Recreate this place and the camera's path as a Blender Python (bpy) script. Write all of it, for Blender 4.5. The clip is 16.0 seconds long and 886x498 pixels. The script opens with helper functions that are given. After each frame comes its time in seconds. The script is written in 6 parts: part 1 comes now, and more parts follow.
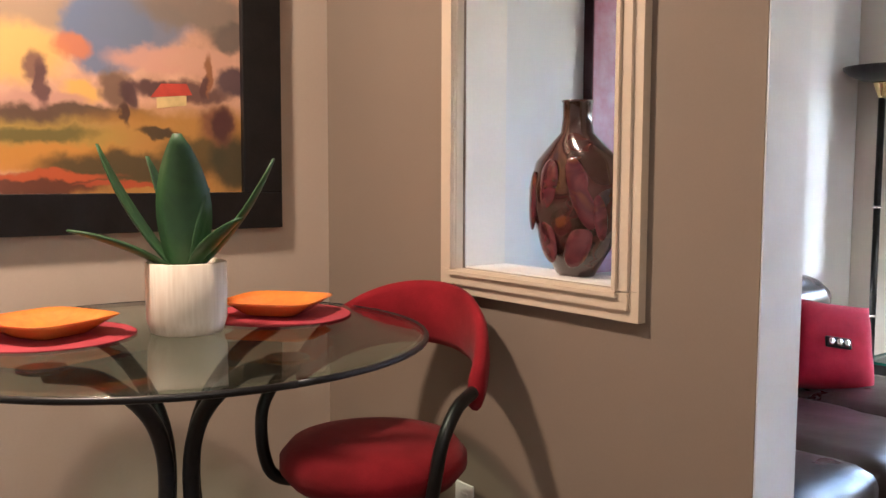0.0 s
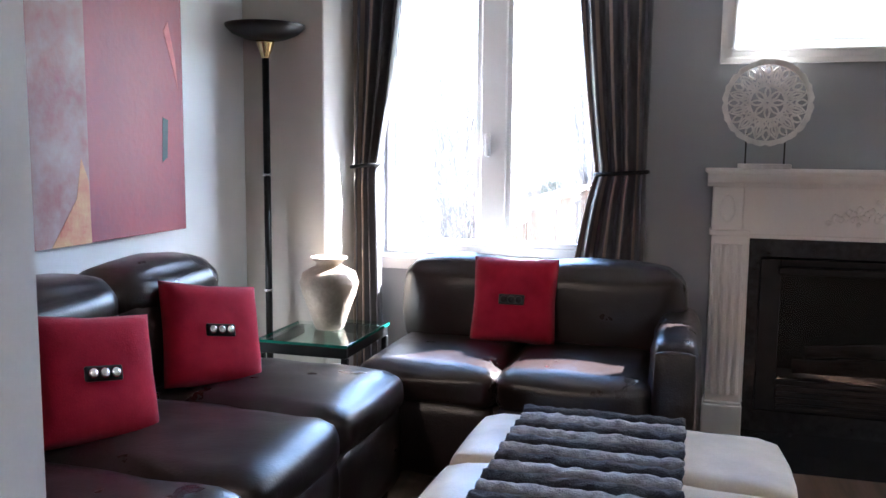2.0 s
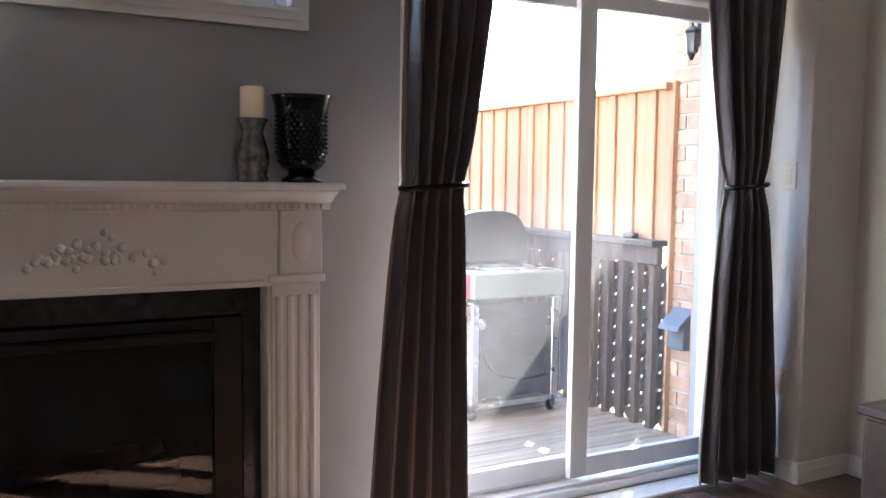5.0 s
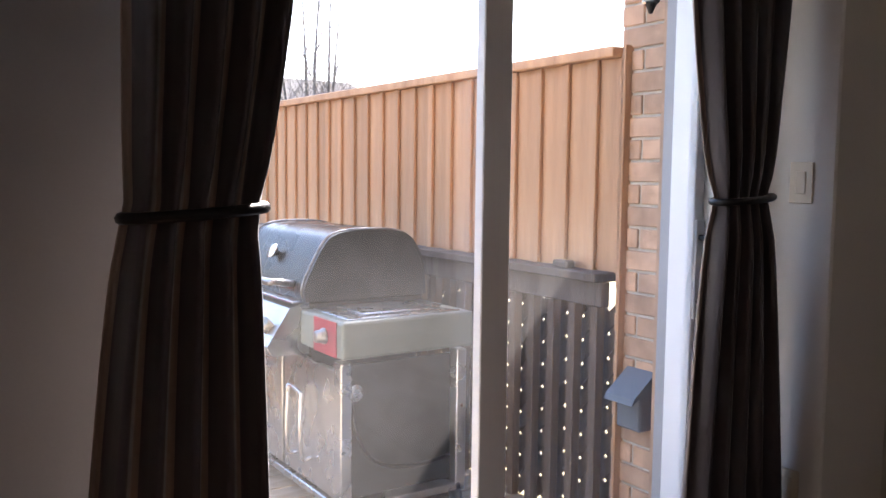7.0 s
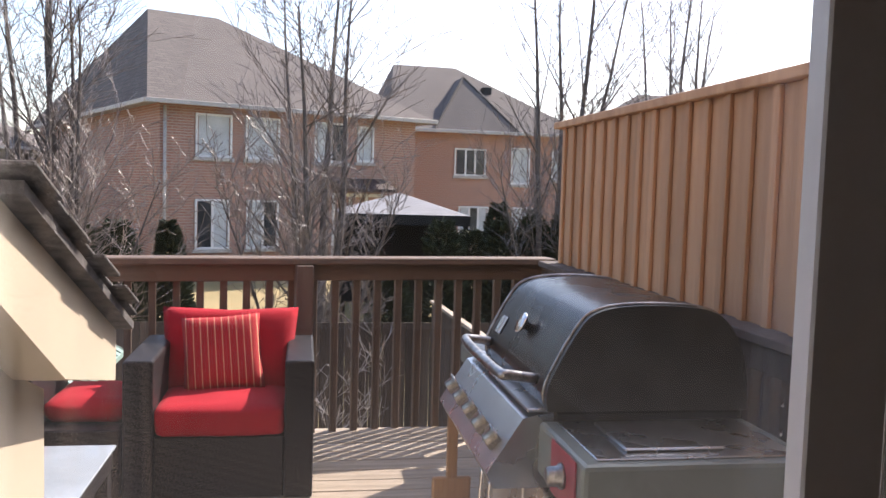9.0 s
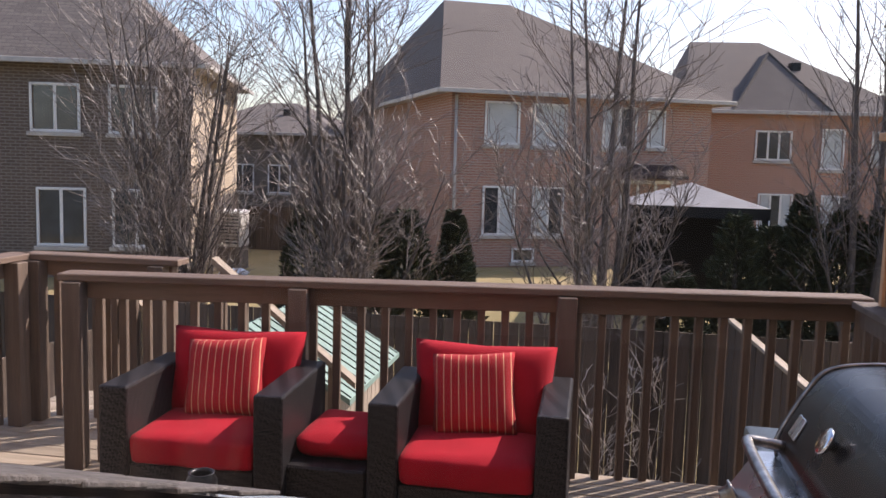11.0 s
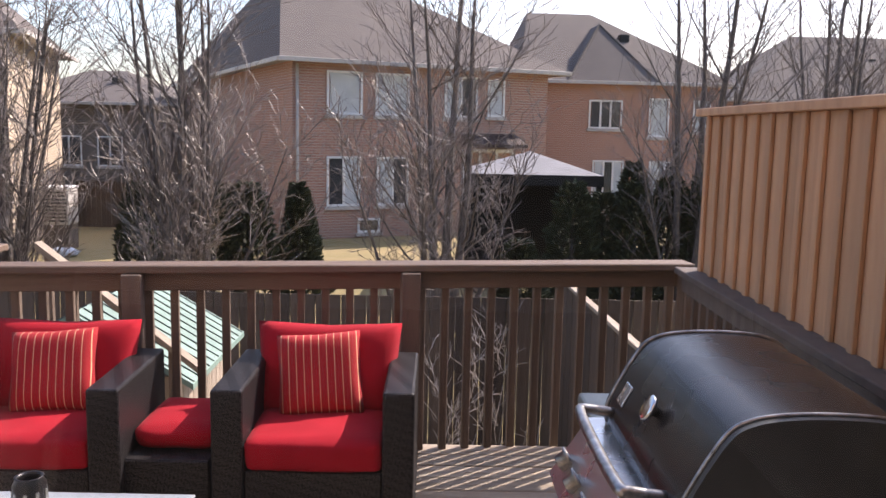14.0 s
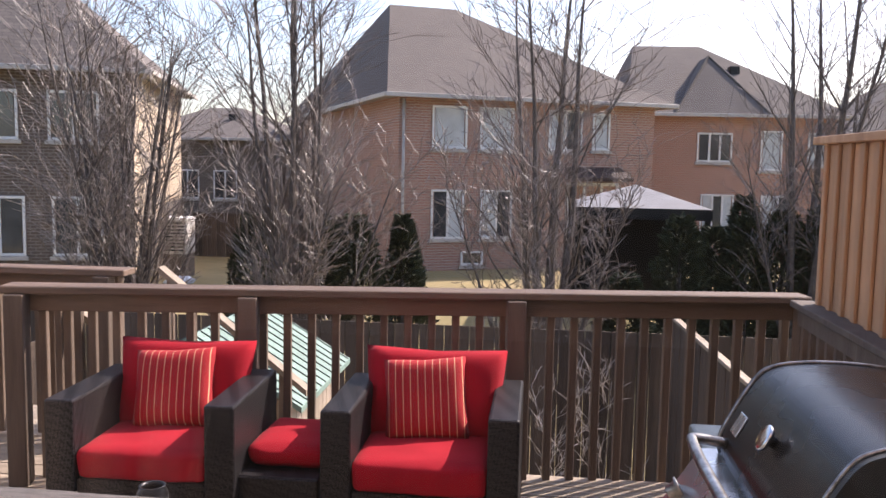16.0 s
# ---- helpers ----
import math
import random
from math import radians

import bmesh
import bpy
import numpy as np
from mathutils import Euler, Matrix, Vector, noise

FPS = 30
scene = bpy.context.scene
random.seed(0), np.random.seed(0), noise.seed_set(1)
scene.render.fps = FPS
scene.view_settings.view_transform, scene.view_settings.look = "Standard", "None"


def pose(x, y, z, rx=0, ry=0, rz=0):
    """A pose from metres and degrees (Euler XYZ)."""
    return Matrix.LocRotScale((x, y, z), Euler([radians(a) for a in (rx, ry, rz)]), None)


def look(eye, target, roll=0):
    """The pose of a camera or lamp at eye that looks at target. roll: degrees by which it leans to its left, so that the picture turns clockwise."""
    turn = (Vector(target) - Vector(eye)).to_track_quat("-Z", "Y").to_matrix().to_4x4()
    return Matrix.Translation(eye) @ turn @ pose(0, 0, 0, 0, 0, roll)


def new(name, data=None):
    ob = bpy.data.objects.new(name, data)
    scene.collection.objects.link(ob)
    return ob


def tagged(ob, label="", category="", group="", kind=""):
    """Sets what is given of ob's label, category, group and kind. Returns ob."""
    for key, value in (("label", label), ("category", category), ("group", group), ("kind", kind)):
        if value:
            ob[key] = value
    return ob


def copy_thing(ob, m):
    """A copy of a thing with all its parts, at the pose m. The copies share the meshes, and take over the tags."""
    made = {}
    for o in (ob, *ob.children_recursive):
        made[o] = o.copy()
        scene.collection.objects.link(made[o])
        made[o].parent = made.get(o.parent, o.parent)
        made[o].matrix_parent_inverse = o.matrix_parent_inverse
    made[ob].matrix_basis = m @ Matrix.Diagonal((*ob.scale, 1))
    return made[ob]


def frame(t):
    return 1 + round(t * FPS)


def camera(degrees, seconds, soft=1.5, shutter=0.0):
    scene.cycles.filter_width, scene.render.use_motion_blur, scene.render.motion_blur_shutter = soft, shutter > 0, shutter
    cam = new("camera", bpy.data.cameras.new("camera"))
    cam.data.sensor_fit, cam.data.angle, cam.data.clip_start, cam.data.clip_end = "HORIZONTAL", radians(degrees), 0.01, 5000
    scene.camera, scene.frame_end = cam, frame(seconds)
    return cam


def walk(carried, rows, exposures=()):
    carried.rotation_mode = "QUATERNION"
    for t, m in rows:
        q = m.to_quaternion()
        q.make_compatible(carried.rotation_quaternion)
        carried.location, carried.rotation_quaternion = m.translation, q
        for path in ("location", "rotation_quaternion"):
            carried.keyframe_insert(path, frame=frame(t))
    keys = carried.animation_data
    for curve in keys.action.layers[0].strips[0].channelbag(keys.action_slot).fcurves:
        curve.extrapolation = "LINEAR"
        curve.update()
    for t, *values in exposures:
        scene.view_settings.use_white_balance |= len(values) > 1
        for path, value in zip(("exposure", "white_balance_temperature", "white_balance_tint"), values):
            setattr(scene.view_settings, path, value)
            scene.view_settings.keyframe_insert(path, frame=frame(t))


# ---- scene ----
cam = camera(54.7, 16.0)
EXPOSURES = [(0, 5.4, 5700, 10), (1.0, 5.2, 5500, 10), (1.6, 4.8, 5200, 10), (2.1, 4.6, 5300, 10), (3.0, 4.0, 5500, 10), (4.5, 4.15, 5600, 10), (5.2, 4.05, 5700, 11), (7.3, 2.65, 6300, 18), (8.5, 2.0, 6500, 19), (9.0, 1.3, 6500, 20), (9.6, 0.75, 6500, 22), (10.0, 0.5, 6500, 23), (12.3, 1.1, 6600, 25), (16, 1.1, 6600, 25)]
PATH = [
    (0, (0.05, -4.711, 1.34), (-1.519, -3.481, 1.173), 0.2),
    (0.2, (0.045, -4.697, 1.34), (-1.503, -3.443, 1.162), -0.0),
    (0.5, (0.051, -4.659, 1.344), (-1.417, -3.314, 1.144), -0.4),
    (1, (0.018, -4.472, 1.35), (-1.176, -2.884, 1.127), 0.5),
    (1.5, (0.015, -4.283, 1.335), (-0.875, -2.506, 1.109), 1.4),
    (2, (-0.05, -4.023, 1.332), (-0.606, -2.116, 1.098), 0.5),
    (2.5, (-0.113, -3.735, 1.329), (-0.301, -1.758, 1.09), -0.3),
    (2.7, (-0.107, -3.616, 1.302), (-0.207, -1.632, 1.069), -0.2),
    (3, (-0.08, -3.443, 1.314), (-0.065, -1.458, 1.073), -0.0),
    (3.5, (-0.018, -3.215, 1.279), (0.268, -1.249, 1.046), 0.0),
    (4, (0.04, -2.936, 1.264), (0.674, -1.05, 1.061), -0.5),
    (4.2, (0.089, -2.842, 1.229), (0.839, -0.996, 1.052), -0.6),
    (4.5, (0.216, -2.656, 1.265), (1.079, -0.861, 1.079), 0.2),
    (5, (0.422, -2.417, 1.27), (1.375, -0.667, 1.106), 0.7),
    (5.2, (0.513, -2.302, 1.268), (1.504, -0.572, 1.109), 0.4),
    (7.3, (1.414, -1.261, 1.312), (2.518, 0.398, 1.14), 0.7),
    (7.6, (1.568, -1.151, 1.316), (2.603, 0.551, 1.14), 1.2),
    (8, (1.717, -1.003, 1.351), (2.612, 0.774, 1.148), 1.7),
    (8.3, (1.821, -0.82, 1.332), (2.59, 1.015, 1.129), 1.9),
    (8.5, (1.886, -0.689, 1.345), (2.564, 1.183, 1.146), 1.8),
    (9, (2.003, -0.46, 1.38), (2.325, 1.509, 1.235), 1.7),
    (9.5, (2.105, -0.249, 1.416), (1.969, 1.742, 1.291), 1.9),
    (9.6, (2.111, -0.206, 1.422), (1.911, 1.78, 1.292), 1.9),
    (10, (2.112, -0.113, 1.491), (1.805, 1.856, 1.324), 1.7),
    (10.2, (2.111, -0.057, 1.515), (1.802, 1.911, 1.341), 1.7),
    (12.3, (2.125, 0.032, 1.651), (1.725, 1.971, 1.373), 1.3),
    (12.5, (2.129, 0.036, 1.65), (1.825, 1.994, 1.375), 1.1),
    (13, (2.133, 0.036, 1.643), (2.014, 2.014, 1.372), 0.8),
    (13.5, (2.138, 0.032, 1.631), (2.151, 2.014, 1.36), 0.9),
    (13.8, (2.136, 0.02, 1.631), (2.163, 2.001, 1.356), 1.1),
    (14, (2.132, 0.015, 1.629), (2.147, 1.996, 1.354), 1.2),
    (14.5, (2.126, 0.013, 1.623), (2.058, 1.995, 1.362), 1.1),
    (15, (2.122, 0.01, 1.618), (2.001, 1.99, 1.365), 1.1),
    (15.5, (2.115, 0.006, 1.614), (1.957, 1.984, 1.364), 1.0),
    (16, (2.113, -0.021, 1.604), (1.889, 1.956, 1.403), 1.1),
]
walk(cam, [(t, look(eye, target, roll)) for t, eye, target, roll in PATH], EXPOSURES)

# ---- light ----
SUN_AZ, SUN_EL = 50.0, 41.0
world = bpy.data.worlds.new("world")
scene.world = world
world.use_nodes = True
wn = world.node_tree.nodes
sky = wn.new("ShaderNodeTexSky")
sky.sky_type, sky.sun_disc = "NISHITA", False
sky.sun_elevation, sky.sun_rotation = radians(SUN_EL), radians(SUN_AZ)
sky.dust_density = 1.5
wn["Background"].inputs["Strength"].default_value = 0.15
world.node_tree.links.new(sky.outputs["Color"], wn["Background"].inputs["Color"])
sun = new("sun", bpy.data.lights.new("sun", "SUN"))
sun.data.energy, sun.data.angle, sun.data.color = 4.2, radians(0.5), (1.0, 0.91, 0.79)
sdir = Vector((math.sin(radians(SUN_AZ)) * math.cos(radians(SUN_EL)), math.cos(radians(SUN_AZ)) * math.cos(radians(SUN_EL)), math.sin(radians(SUN_EL))))
sun.matrix_world = look(sdir * 50, (0, 0, 0))


def ceiling_spot(name, x, y, z, watts, color, label):
    lamp = new(name + "_bulb", bpy.data.lights.new(name, "AREA"))
    lamp.data.shape, lamp.data.size, lamp.data.energy, lamp.data.color = "DISK", 0.17, watts, color
    lamp.matrix_world = pose(x, y, z - 0.012)
    return lamp


# ---- helpers of the scene ----
def obj(name, bm, material, smooth=False):
    me = bpy.data.meshes.new(name)
    bm.to_mesh(me)
    bm.free()
    if smooth:
        for p in me.polygons:
            p.use_smooth = True
    for m in (material if isinstance(material, (list, tuple)) else [material]):
        me.materials.append(m)
    return new(name, me)


def part(name, bm, material, parent, label="", smooth=False, at=None):
    ob = obj(name, bm, material, smooth)
    ob.parent = parent
    if at is not None:
        ob.matrix_basis = at
    if label:
        tagged(ob, label)
    return ob


def again(ob, parent, at):
    c = ob.copy()
    scene.collection.objects.link(c)
    c.parent, c.matrix_basis = parent, at
    return c


def thing(name, m, label, category, group="", kind=""):
    e = new(name)
    e.empty_display_size = 0.1
    e.matrix_world = m
    return tagged(e, label, category, group, kind)


def B(*boxes, bevel=0.0, seg=1):
    """A bmesh of boxes x0, x1, y0, y1, z0, z1, with bevelled edges."""
    bm = bmesh.new()
    for x0, x1, y0, y1, z0, z1 in boxes:
        r = bmesh.ops.create_cube(bm, size=1.0)
        bmesh.ops.transform(bm, verts=r["verts"], matrix=Matrix.Translation(((x0 + x1) / 2, (y0 + y1) / 2, (z0 + z1) / 2)) @ Matrix.Diagonal((abs(x1 - x0), abs(y1 - y0), abs(z1 - z0), 1)))
    if bevel > 0:
        bmesh.ops.bevel(bm, geom=bm.edges[:], offset=bevel, segments=seg, affect="EDGES", profile=0.5)
    return bm


def soft(x0, x1, y0, y1, z0, z1, puff=0.03, round_=0.05, n=10, dent=None):
    """A cushion: a gridded box with round edges, bulging faces and slight wrinkles."""
    bm = bmesh.new()
    bmesh.ops.create_cube(bm, size=2.0)
    bmesh.ops.subdivide_edges(bm, edges=bm.edges[:], cuts=n, use_grid_fill=True)
    c = Vector(((x0 + x1) / 2, (y0 + y1) / 2, (z0 + z1) / 2))
    h = Vector(((x1 - x0) / 2, (y1 - y0) / 2, (z1 - z0) / 2))
    for v in bm.verts:
        u = v.co.copy()
        inner = Vector([max(-h[i] + round_, min(h[i] - round_, u[i] * h[i])) if h[i] > round_ else 0 for i in range(3)])
        p = Vector([u[i] * h[i] for i in range(3)])
        d = p - inner
        if d.length > 1e-6:
            d = d.normalized() * min(round_, max(h))
        out = inner + d
        for i in range(3):
            j, k = (i + 1) % 3, (i + 2) % 3
            w = (1 - u[j] ** 2) * (1 - u[k] ** 2)
            if abs(u[i]) > 0.99:
                out[i] += puff * w * (1 if u[i] > 0 else -1)
        out += Vector((1, 1, 1)) * 0.006 * noise.noise((out + c) * 9.0)
        v.co = out + c
    return bm


def lathe(profile, seg=28):
    """A body of revolution about z from radius, height pairs."""
    bm = bmesh.new()
    rings = []
    for r, z in profile:
        rings.append([bm.verts.new((r * math.cos(2 * math.pi * i / seg), r * math.sin(2 * math.pi * i / seg), z)) for i in range(seg)])
    for a, b in zip(rings, rings[1:]):
        for i in range(seg):
            bm.faces.new((a[i], a[(i + 1) % seg], b[(i + 1) % seg], b[i]))
    bm.faces.new(list(reversed(rings[0])))
    bm.faces.new(rings[-1])
    bmesh.ops.recalc_face_normals(bm, faces=bm.faces)
    return bm


def tube(points, radius, seg=8, bm=None):
    """A round bar along points; radius is one number or one for each point."""
    bm = bm or bmesh.new()
    pts = [Vector(p) for p in points]
    rad = [radius] * len(pts) if isinstance(radius, (int, float)) else radius
    rings = []
    for i, p in enumerate(pts):
        d = (pts[min(i + 1, len(pts) - 1)] - pts[max(i - 1, 0)]).normalized()
        a = d.orthogonal().normalized() if i == 0 else (last - d * last.dot(d)).normalized()
        last = a
        b = d.cross(a)
        rings.append([bm.verts.new(p + (a * math.cos(2 * math.pi * k / seg) + b * math.sin(2 * math.pi * k / seg)) * rad[i]) for k in range(seg)])
    for r0, r1 in zip(rings, rings[1:]):
        for k in range(seg):
            bm.faces.new((r0[k], r0[(k + 1) % seg], r1[(k + 1) % seg], r1[k]))
    bm.faces.new(list(reversed(rings[0])))
    bm.faces.new(rings[-1])
    return bm


def curve_pts(pts, n=6):
    """A smooth line through points."""
    out = []
    P = [Vector(p) for p in pts]
    P = [P[0] * 2 - P[1]] + P + [P[-1] * 2 - P[-2]]
    for i in range(1, len(P) - 2):
        for k in range(n):
            t = k / n
            a, b, c, d = P[i - 1], P[i], P[i + 1], P[i + 2]
            out.append(0.5 * ((2 * b) + (c - a) * t + (2 * a - 5 * b + 4 * c - d) * t * t + (3 * b - a - 3 * c + d) * t ** 3))
    out.append(P[-2])
    return out


def prism(outline, axis, a, b):
    """A solid from a flat outline, drawn out along an axis from a to b."""
    bm = bmesh.new()
    def at(p, s):
        return {"x": (s, p[0], p[1]), "y": (p[0], s, p[1]), "z": (p[0], p[1], s)}[axis]
    lo = [bm.verts.new(at(p, a)) for p in outline]
    hi = [bm.verts.new(at(p, b)) for p in outline]
    n = len(outline)
    for i in range(n):
        bm.faces.new((lo[i], lo[(i + 1) % n], hi[(i + 1) % n], hi[i]))
    bm.faces.new(list(reversed(lo)))
    bm.faces.new(hi)
    bmesh.ops.recalc_face_normals(bm, faces=bm.faces)
    return bm


# ---- materials ----
def mat(name, color, rough=0.6, metal=0.0, scale=6.0, var=0.12, bump=0.15, fine=60.0, second=None, coat=0.0, sheen=0.0, spec=0.5, rand=0.0):
    m = bpy.data.materials.new(name)
    m.use_nodes = True
    t = m.node_tree
    n, l = t.nodes, t.links
    p = n["Principled BSDF"]
    co = n.new("ShaderNodeTexCoord")
    big, small = n.new("ShaderNodeTexNoise"), n.new("ShaderNodeTexNoise")
    big.inputs["Scale"].default_value, small.inputs["Scale"].default_value = scale, fine
    big.inputs["Detail"].default_value, small.inputs["Detail"].default_value = 4.0, 3.0
    for tex in (big, small):
        l.new(co.outputs["Object"], tex.inputs["Vector"])
    ramp = n.new("ShaderNodeMix")
    ramp.data_type = "RGBA"
    c2 = second or tuple(min(1, c * (1 - 2.2 * var)) for c in color)
    c1 = color if second else tuple(min(1, c * (1 + var)) for c in color)
    ramp.inputs[6].default_value, ramp.inputs[7].default_value = (*c1, 1), (*c2, 1)
    add = n.new("ShaderNodeMath")
    add.operation = "MULTIPLY_ADD"
    l.new(small.outputs["Fac"], add.inputs[0])
    add.inputs[1].default_value = 0.35
    l.new(big.outputs["Fac"], add.inputs[2])
    mr = n.new("ShaderNodeMapRange")
    mr.inputs[1].default_value, mr.inputs[2].default_value = 0.45, 0.95
    l.new(add.outputs[0], mr.inputs[0])
    l.new(mr.outputs[0], ramp.inputs[0])
    out = ramp.outputs[2]
    if rand:
        oi, hs, k = n.new("ShaderNodeObjectInfo"), n.new("ShaderNodeHueSaturation"), n.new("ShaderNodeMapRange")
        k.inputs[3].default_value, k.inputs[4].default_value = 1 - rand, 1 + rand
        l.new(oi.outputs["Random"], k.inputs[0])
        l.new(k.outputs[0], hs.inputs["Value"])
        l.new(out, hs.inputs["Color"])
        out = hs.outputs["Color"]
    l.new(out, p.inputs["Base Color"])
    rr = n.new("ShaderNodeMapRange")
    rr.inputs[3].default_value, rr.inputs[4].default_value = max(0.02, rough - 0.08), min(1, rough + 0.08)
    l.new(big.outputs["Fac"], rr.inputs[0])
    l.new(rr.outputs[0], p.inputs["Roughness"])
    p.inputs["Metallic"].default_value = metal
    p.inputs["Coat Weight"].default_value = coat
    p.inputs["Sheen Weight"].default_value = sheen
    p.inputs["Specular IOR Level"].default_value = spec
    if bump:
        bp = n.new("ShaderNodeBump")
        bp.inputs["Strength"].default_value, bp.inputs["Distance"].default_value = bump, 0.01
        l.new(add.outputs[0], bp.inputs["Height"])
        l.new(bp.outputs[0], p.inputs["Normal"])
    return m


def grain(name, light, dark, rough=0.55, axis="x", scale=3.0, rand=0.15, bump=0.3):
    """Wood with the grain along an axis."""
    m = mat(name, light, rough, 0, scale, 0.1, bump, 40, second=dark, rand=rand)
    n, l = m.node_tree.nodes, m.node_tree.links
    mp = n.new("ShaderNodeMapping")
    s = {"x": (0.7, 9, 9), "y": (9, 0.7, 9), "z": (9, 9, 0.7)}[axis]
    mp.inputs["Scale"].default_value = s
    co = [x for x in n if x.bl_idname == "ShaderNodeTexCoord"][0]
    l.new(co.outputs["Object"], mp.inputs["Vector"])
    for x in n:
        if x.bl_idname == "ShaderNodeTexNoise":
            l.new(mp.outputs[0], x.inputs["Vector"])
            x.inputs["Scale"].default_value = scale if x.inputs["Scale"].default_value < 20 else scale * 6
    return m


def glass(name, tint=(1, 1, 1), gloss=0.02, rough=0.0, haze=0.0, fade=None):
    m = bpy.data.materials.new(name)
    m.use_nodes = True
    n, l = m.node_tree.nodes, m.node_tree.links
    n.remove(n["Principled BSDF"])
    tr, gl, mx, fr = n.new("ShaderNodeBsdfTransparent"), n.new("ShaderNodeBsdfGlossy"), n.new("ShaderNodeMixShader"), n.new("ShaderNodeLayerWeight")
    tr.inputs[0].default_value = (*tint, 1)
    gl.inputs["Roughness"].default_value = gloss + rough
    pw, ad = n.new("ShaderNodeMath"), n.new("ShaderNodeMath")
    pw.operation, ad.operation = "POWER", "MULTIPLY_ADD"
    pw.inputs[1].default_value, ad.inputs[1].default_value, ad.inputs[2].default_value = 5.0, 0.9, 0.035
    l.new(fr.outputs["Facing"], pw.inputs[0])
    l.new(pw.outputs[0], ad.inputs[0])
    l.new(ad.outputs[0], mx.inputs[0])
    l.new(tr.outputs[0], mx.inputs[1])
    l.new(gl.outputs[0], mx.inputs[2])
    out = mx.outputs[0]
    # Veiling glare built into the pane as a pale, patchy translucent layer.
    if haze:
        film, veil, haze_noise, co, k = n.new("ShaderNodeBsdfTranslucent"), n.new("ShaderNodeMixShader"), n.new("ShaderNodeTexNoise"), n.new("ShaderNodeTexCoord"), n.new("ShaderNodeMapRange")
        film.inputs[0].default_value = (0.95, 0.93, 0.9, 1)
        haze_noise.inputs["Scale"].default_value, haze_noise.inputs["Detail"].default_value = 2.2, 3.0
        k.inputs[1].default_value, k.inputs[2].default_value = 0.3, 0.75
        k.inputs[3].default_value, k.inputs[4].default_value = haze * 0.6, haze * 1.5
        l.new(co.outputs["Object"], haze_noise.inputs["Vector"])
        l.new(haze_noise.outputs["Fac"], k.inputs[0])
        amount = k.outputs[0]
        # The glare layer thins out between the two fade heights.
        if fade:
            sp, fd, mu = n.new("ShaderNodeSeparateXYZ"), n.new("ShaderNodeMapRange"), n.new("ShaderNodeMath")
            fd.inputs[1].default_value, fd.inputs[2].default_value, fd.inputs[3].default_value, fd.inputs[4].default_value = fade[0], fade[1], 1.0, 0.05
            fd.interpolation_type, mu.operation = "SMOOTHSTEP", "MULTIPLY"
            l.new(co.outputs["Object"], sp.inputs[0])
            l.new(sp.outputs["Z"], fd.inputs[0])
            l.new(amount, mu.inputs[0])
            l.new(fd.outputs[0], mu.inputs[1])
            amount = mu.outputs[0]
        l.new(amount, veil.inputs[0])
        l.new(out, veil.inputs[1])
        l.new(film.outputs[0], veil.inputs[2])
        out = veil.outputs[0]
    l.new(out, n["Material Output"].inputs[0])
    return m


def striped(name, ca, cb, scale, width, rough=0.7, axis=0, uv=True, bump=0.1, sheen=0.3):
    """Cloth with stripes of the second colour across u."""
    m = mat(name, ca, rough, 0, 8, 0.08, bump, 300, sheen=sheen)
    n, l = m.node_tree.nodes, m.node_tree.links
    p = n["Principled BSDF"]
    co = [x for x in n if x.bl_idname == "ShaderNodeTexCoord"][0]
    sp, mu, fr, lt, mx = n.new("ShaderNodeSeparateXYZ"), n.new("ShaderNodeMath"), n.new("ShaderNodeMath"), n.new("ShaderNodeMath"), n.new("ShaderNodeMix")
    l.new(co.outputs["UV" if uv else "Object"], sp.inputs[0])
    mu.operation, fr.operation, lt.operation = "MULTIPLY", "FRACT", "LESS_THAN"
    mu.inputs[1].default_value, lt.inputs[1].default_value = scale, width
    l.new(sp.outputs[axis], mu.inputs[0])
    l.new(mu.outputs[0], fr.inputs[0])
    l.new(fr.outputs[0], lt.inputs[0])
    mx.data_type = "RGBA"
    old = p.inputs["Base Color"].links[0].from_socket
    l.new(old, mx.inputs[6])
    mx.inputs[7].default_value = (*cb, 1)
    l.new(lt.outputs[0], mx.inputs[0])
    l.new(mx.outputs[2], p.inputs["Base Color"])
    return m


def woven(name, ca, cb, scale, rough=0.5):
    """Woven resin strands."""
    m = mat(name, ca, rough, 0, 5, 0.1, 0, 80, spec=0.28)
    n, l = m.node_tree.nodes, m.node_tree.links
    p = n["Principled BSDF"]
    co = [x for x in n if x.bl_idname == "ShaderNodeTexCoord"][0]
    ch, mx, bp = n.new("ShaderNodeTexChecker"), n.new("ShaderNodeMix"), n.new("ShaderNodeBump")
    ch.inputs["Scale"].default_value = scale
    mp = n.new("ShaderNodeMapping")
    mp.inputs["Rotation"].default_value = (radians(45), radians(45), radians(20))
    l.new(co.outputs["Object"], mp.inputs[0])
    l.new(mp.outputs[0], ch.inputs["Vector"])
    mx.data_type = "RGBA"
    mx.inputs[6].default_value, mx.inputs[7].default_value = (*ca, 1), (*cb, 1)
    l.new(ch.outputs["Fac"], mx.inputs[0])
    l.new(mx.outputs[2], p.inputs["Base Color"])
    bp.inputs["Strength"].default_value, bp.inputs["Distance"].default_value = 0.6, 0.006
    l.new(ch.outputs["Fac"], bp.inputs["Height"])
    l.new(bp.outputs[0], p.inputs["Normal"])
    return m


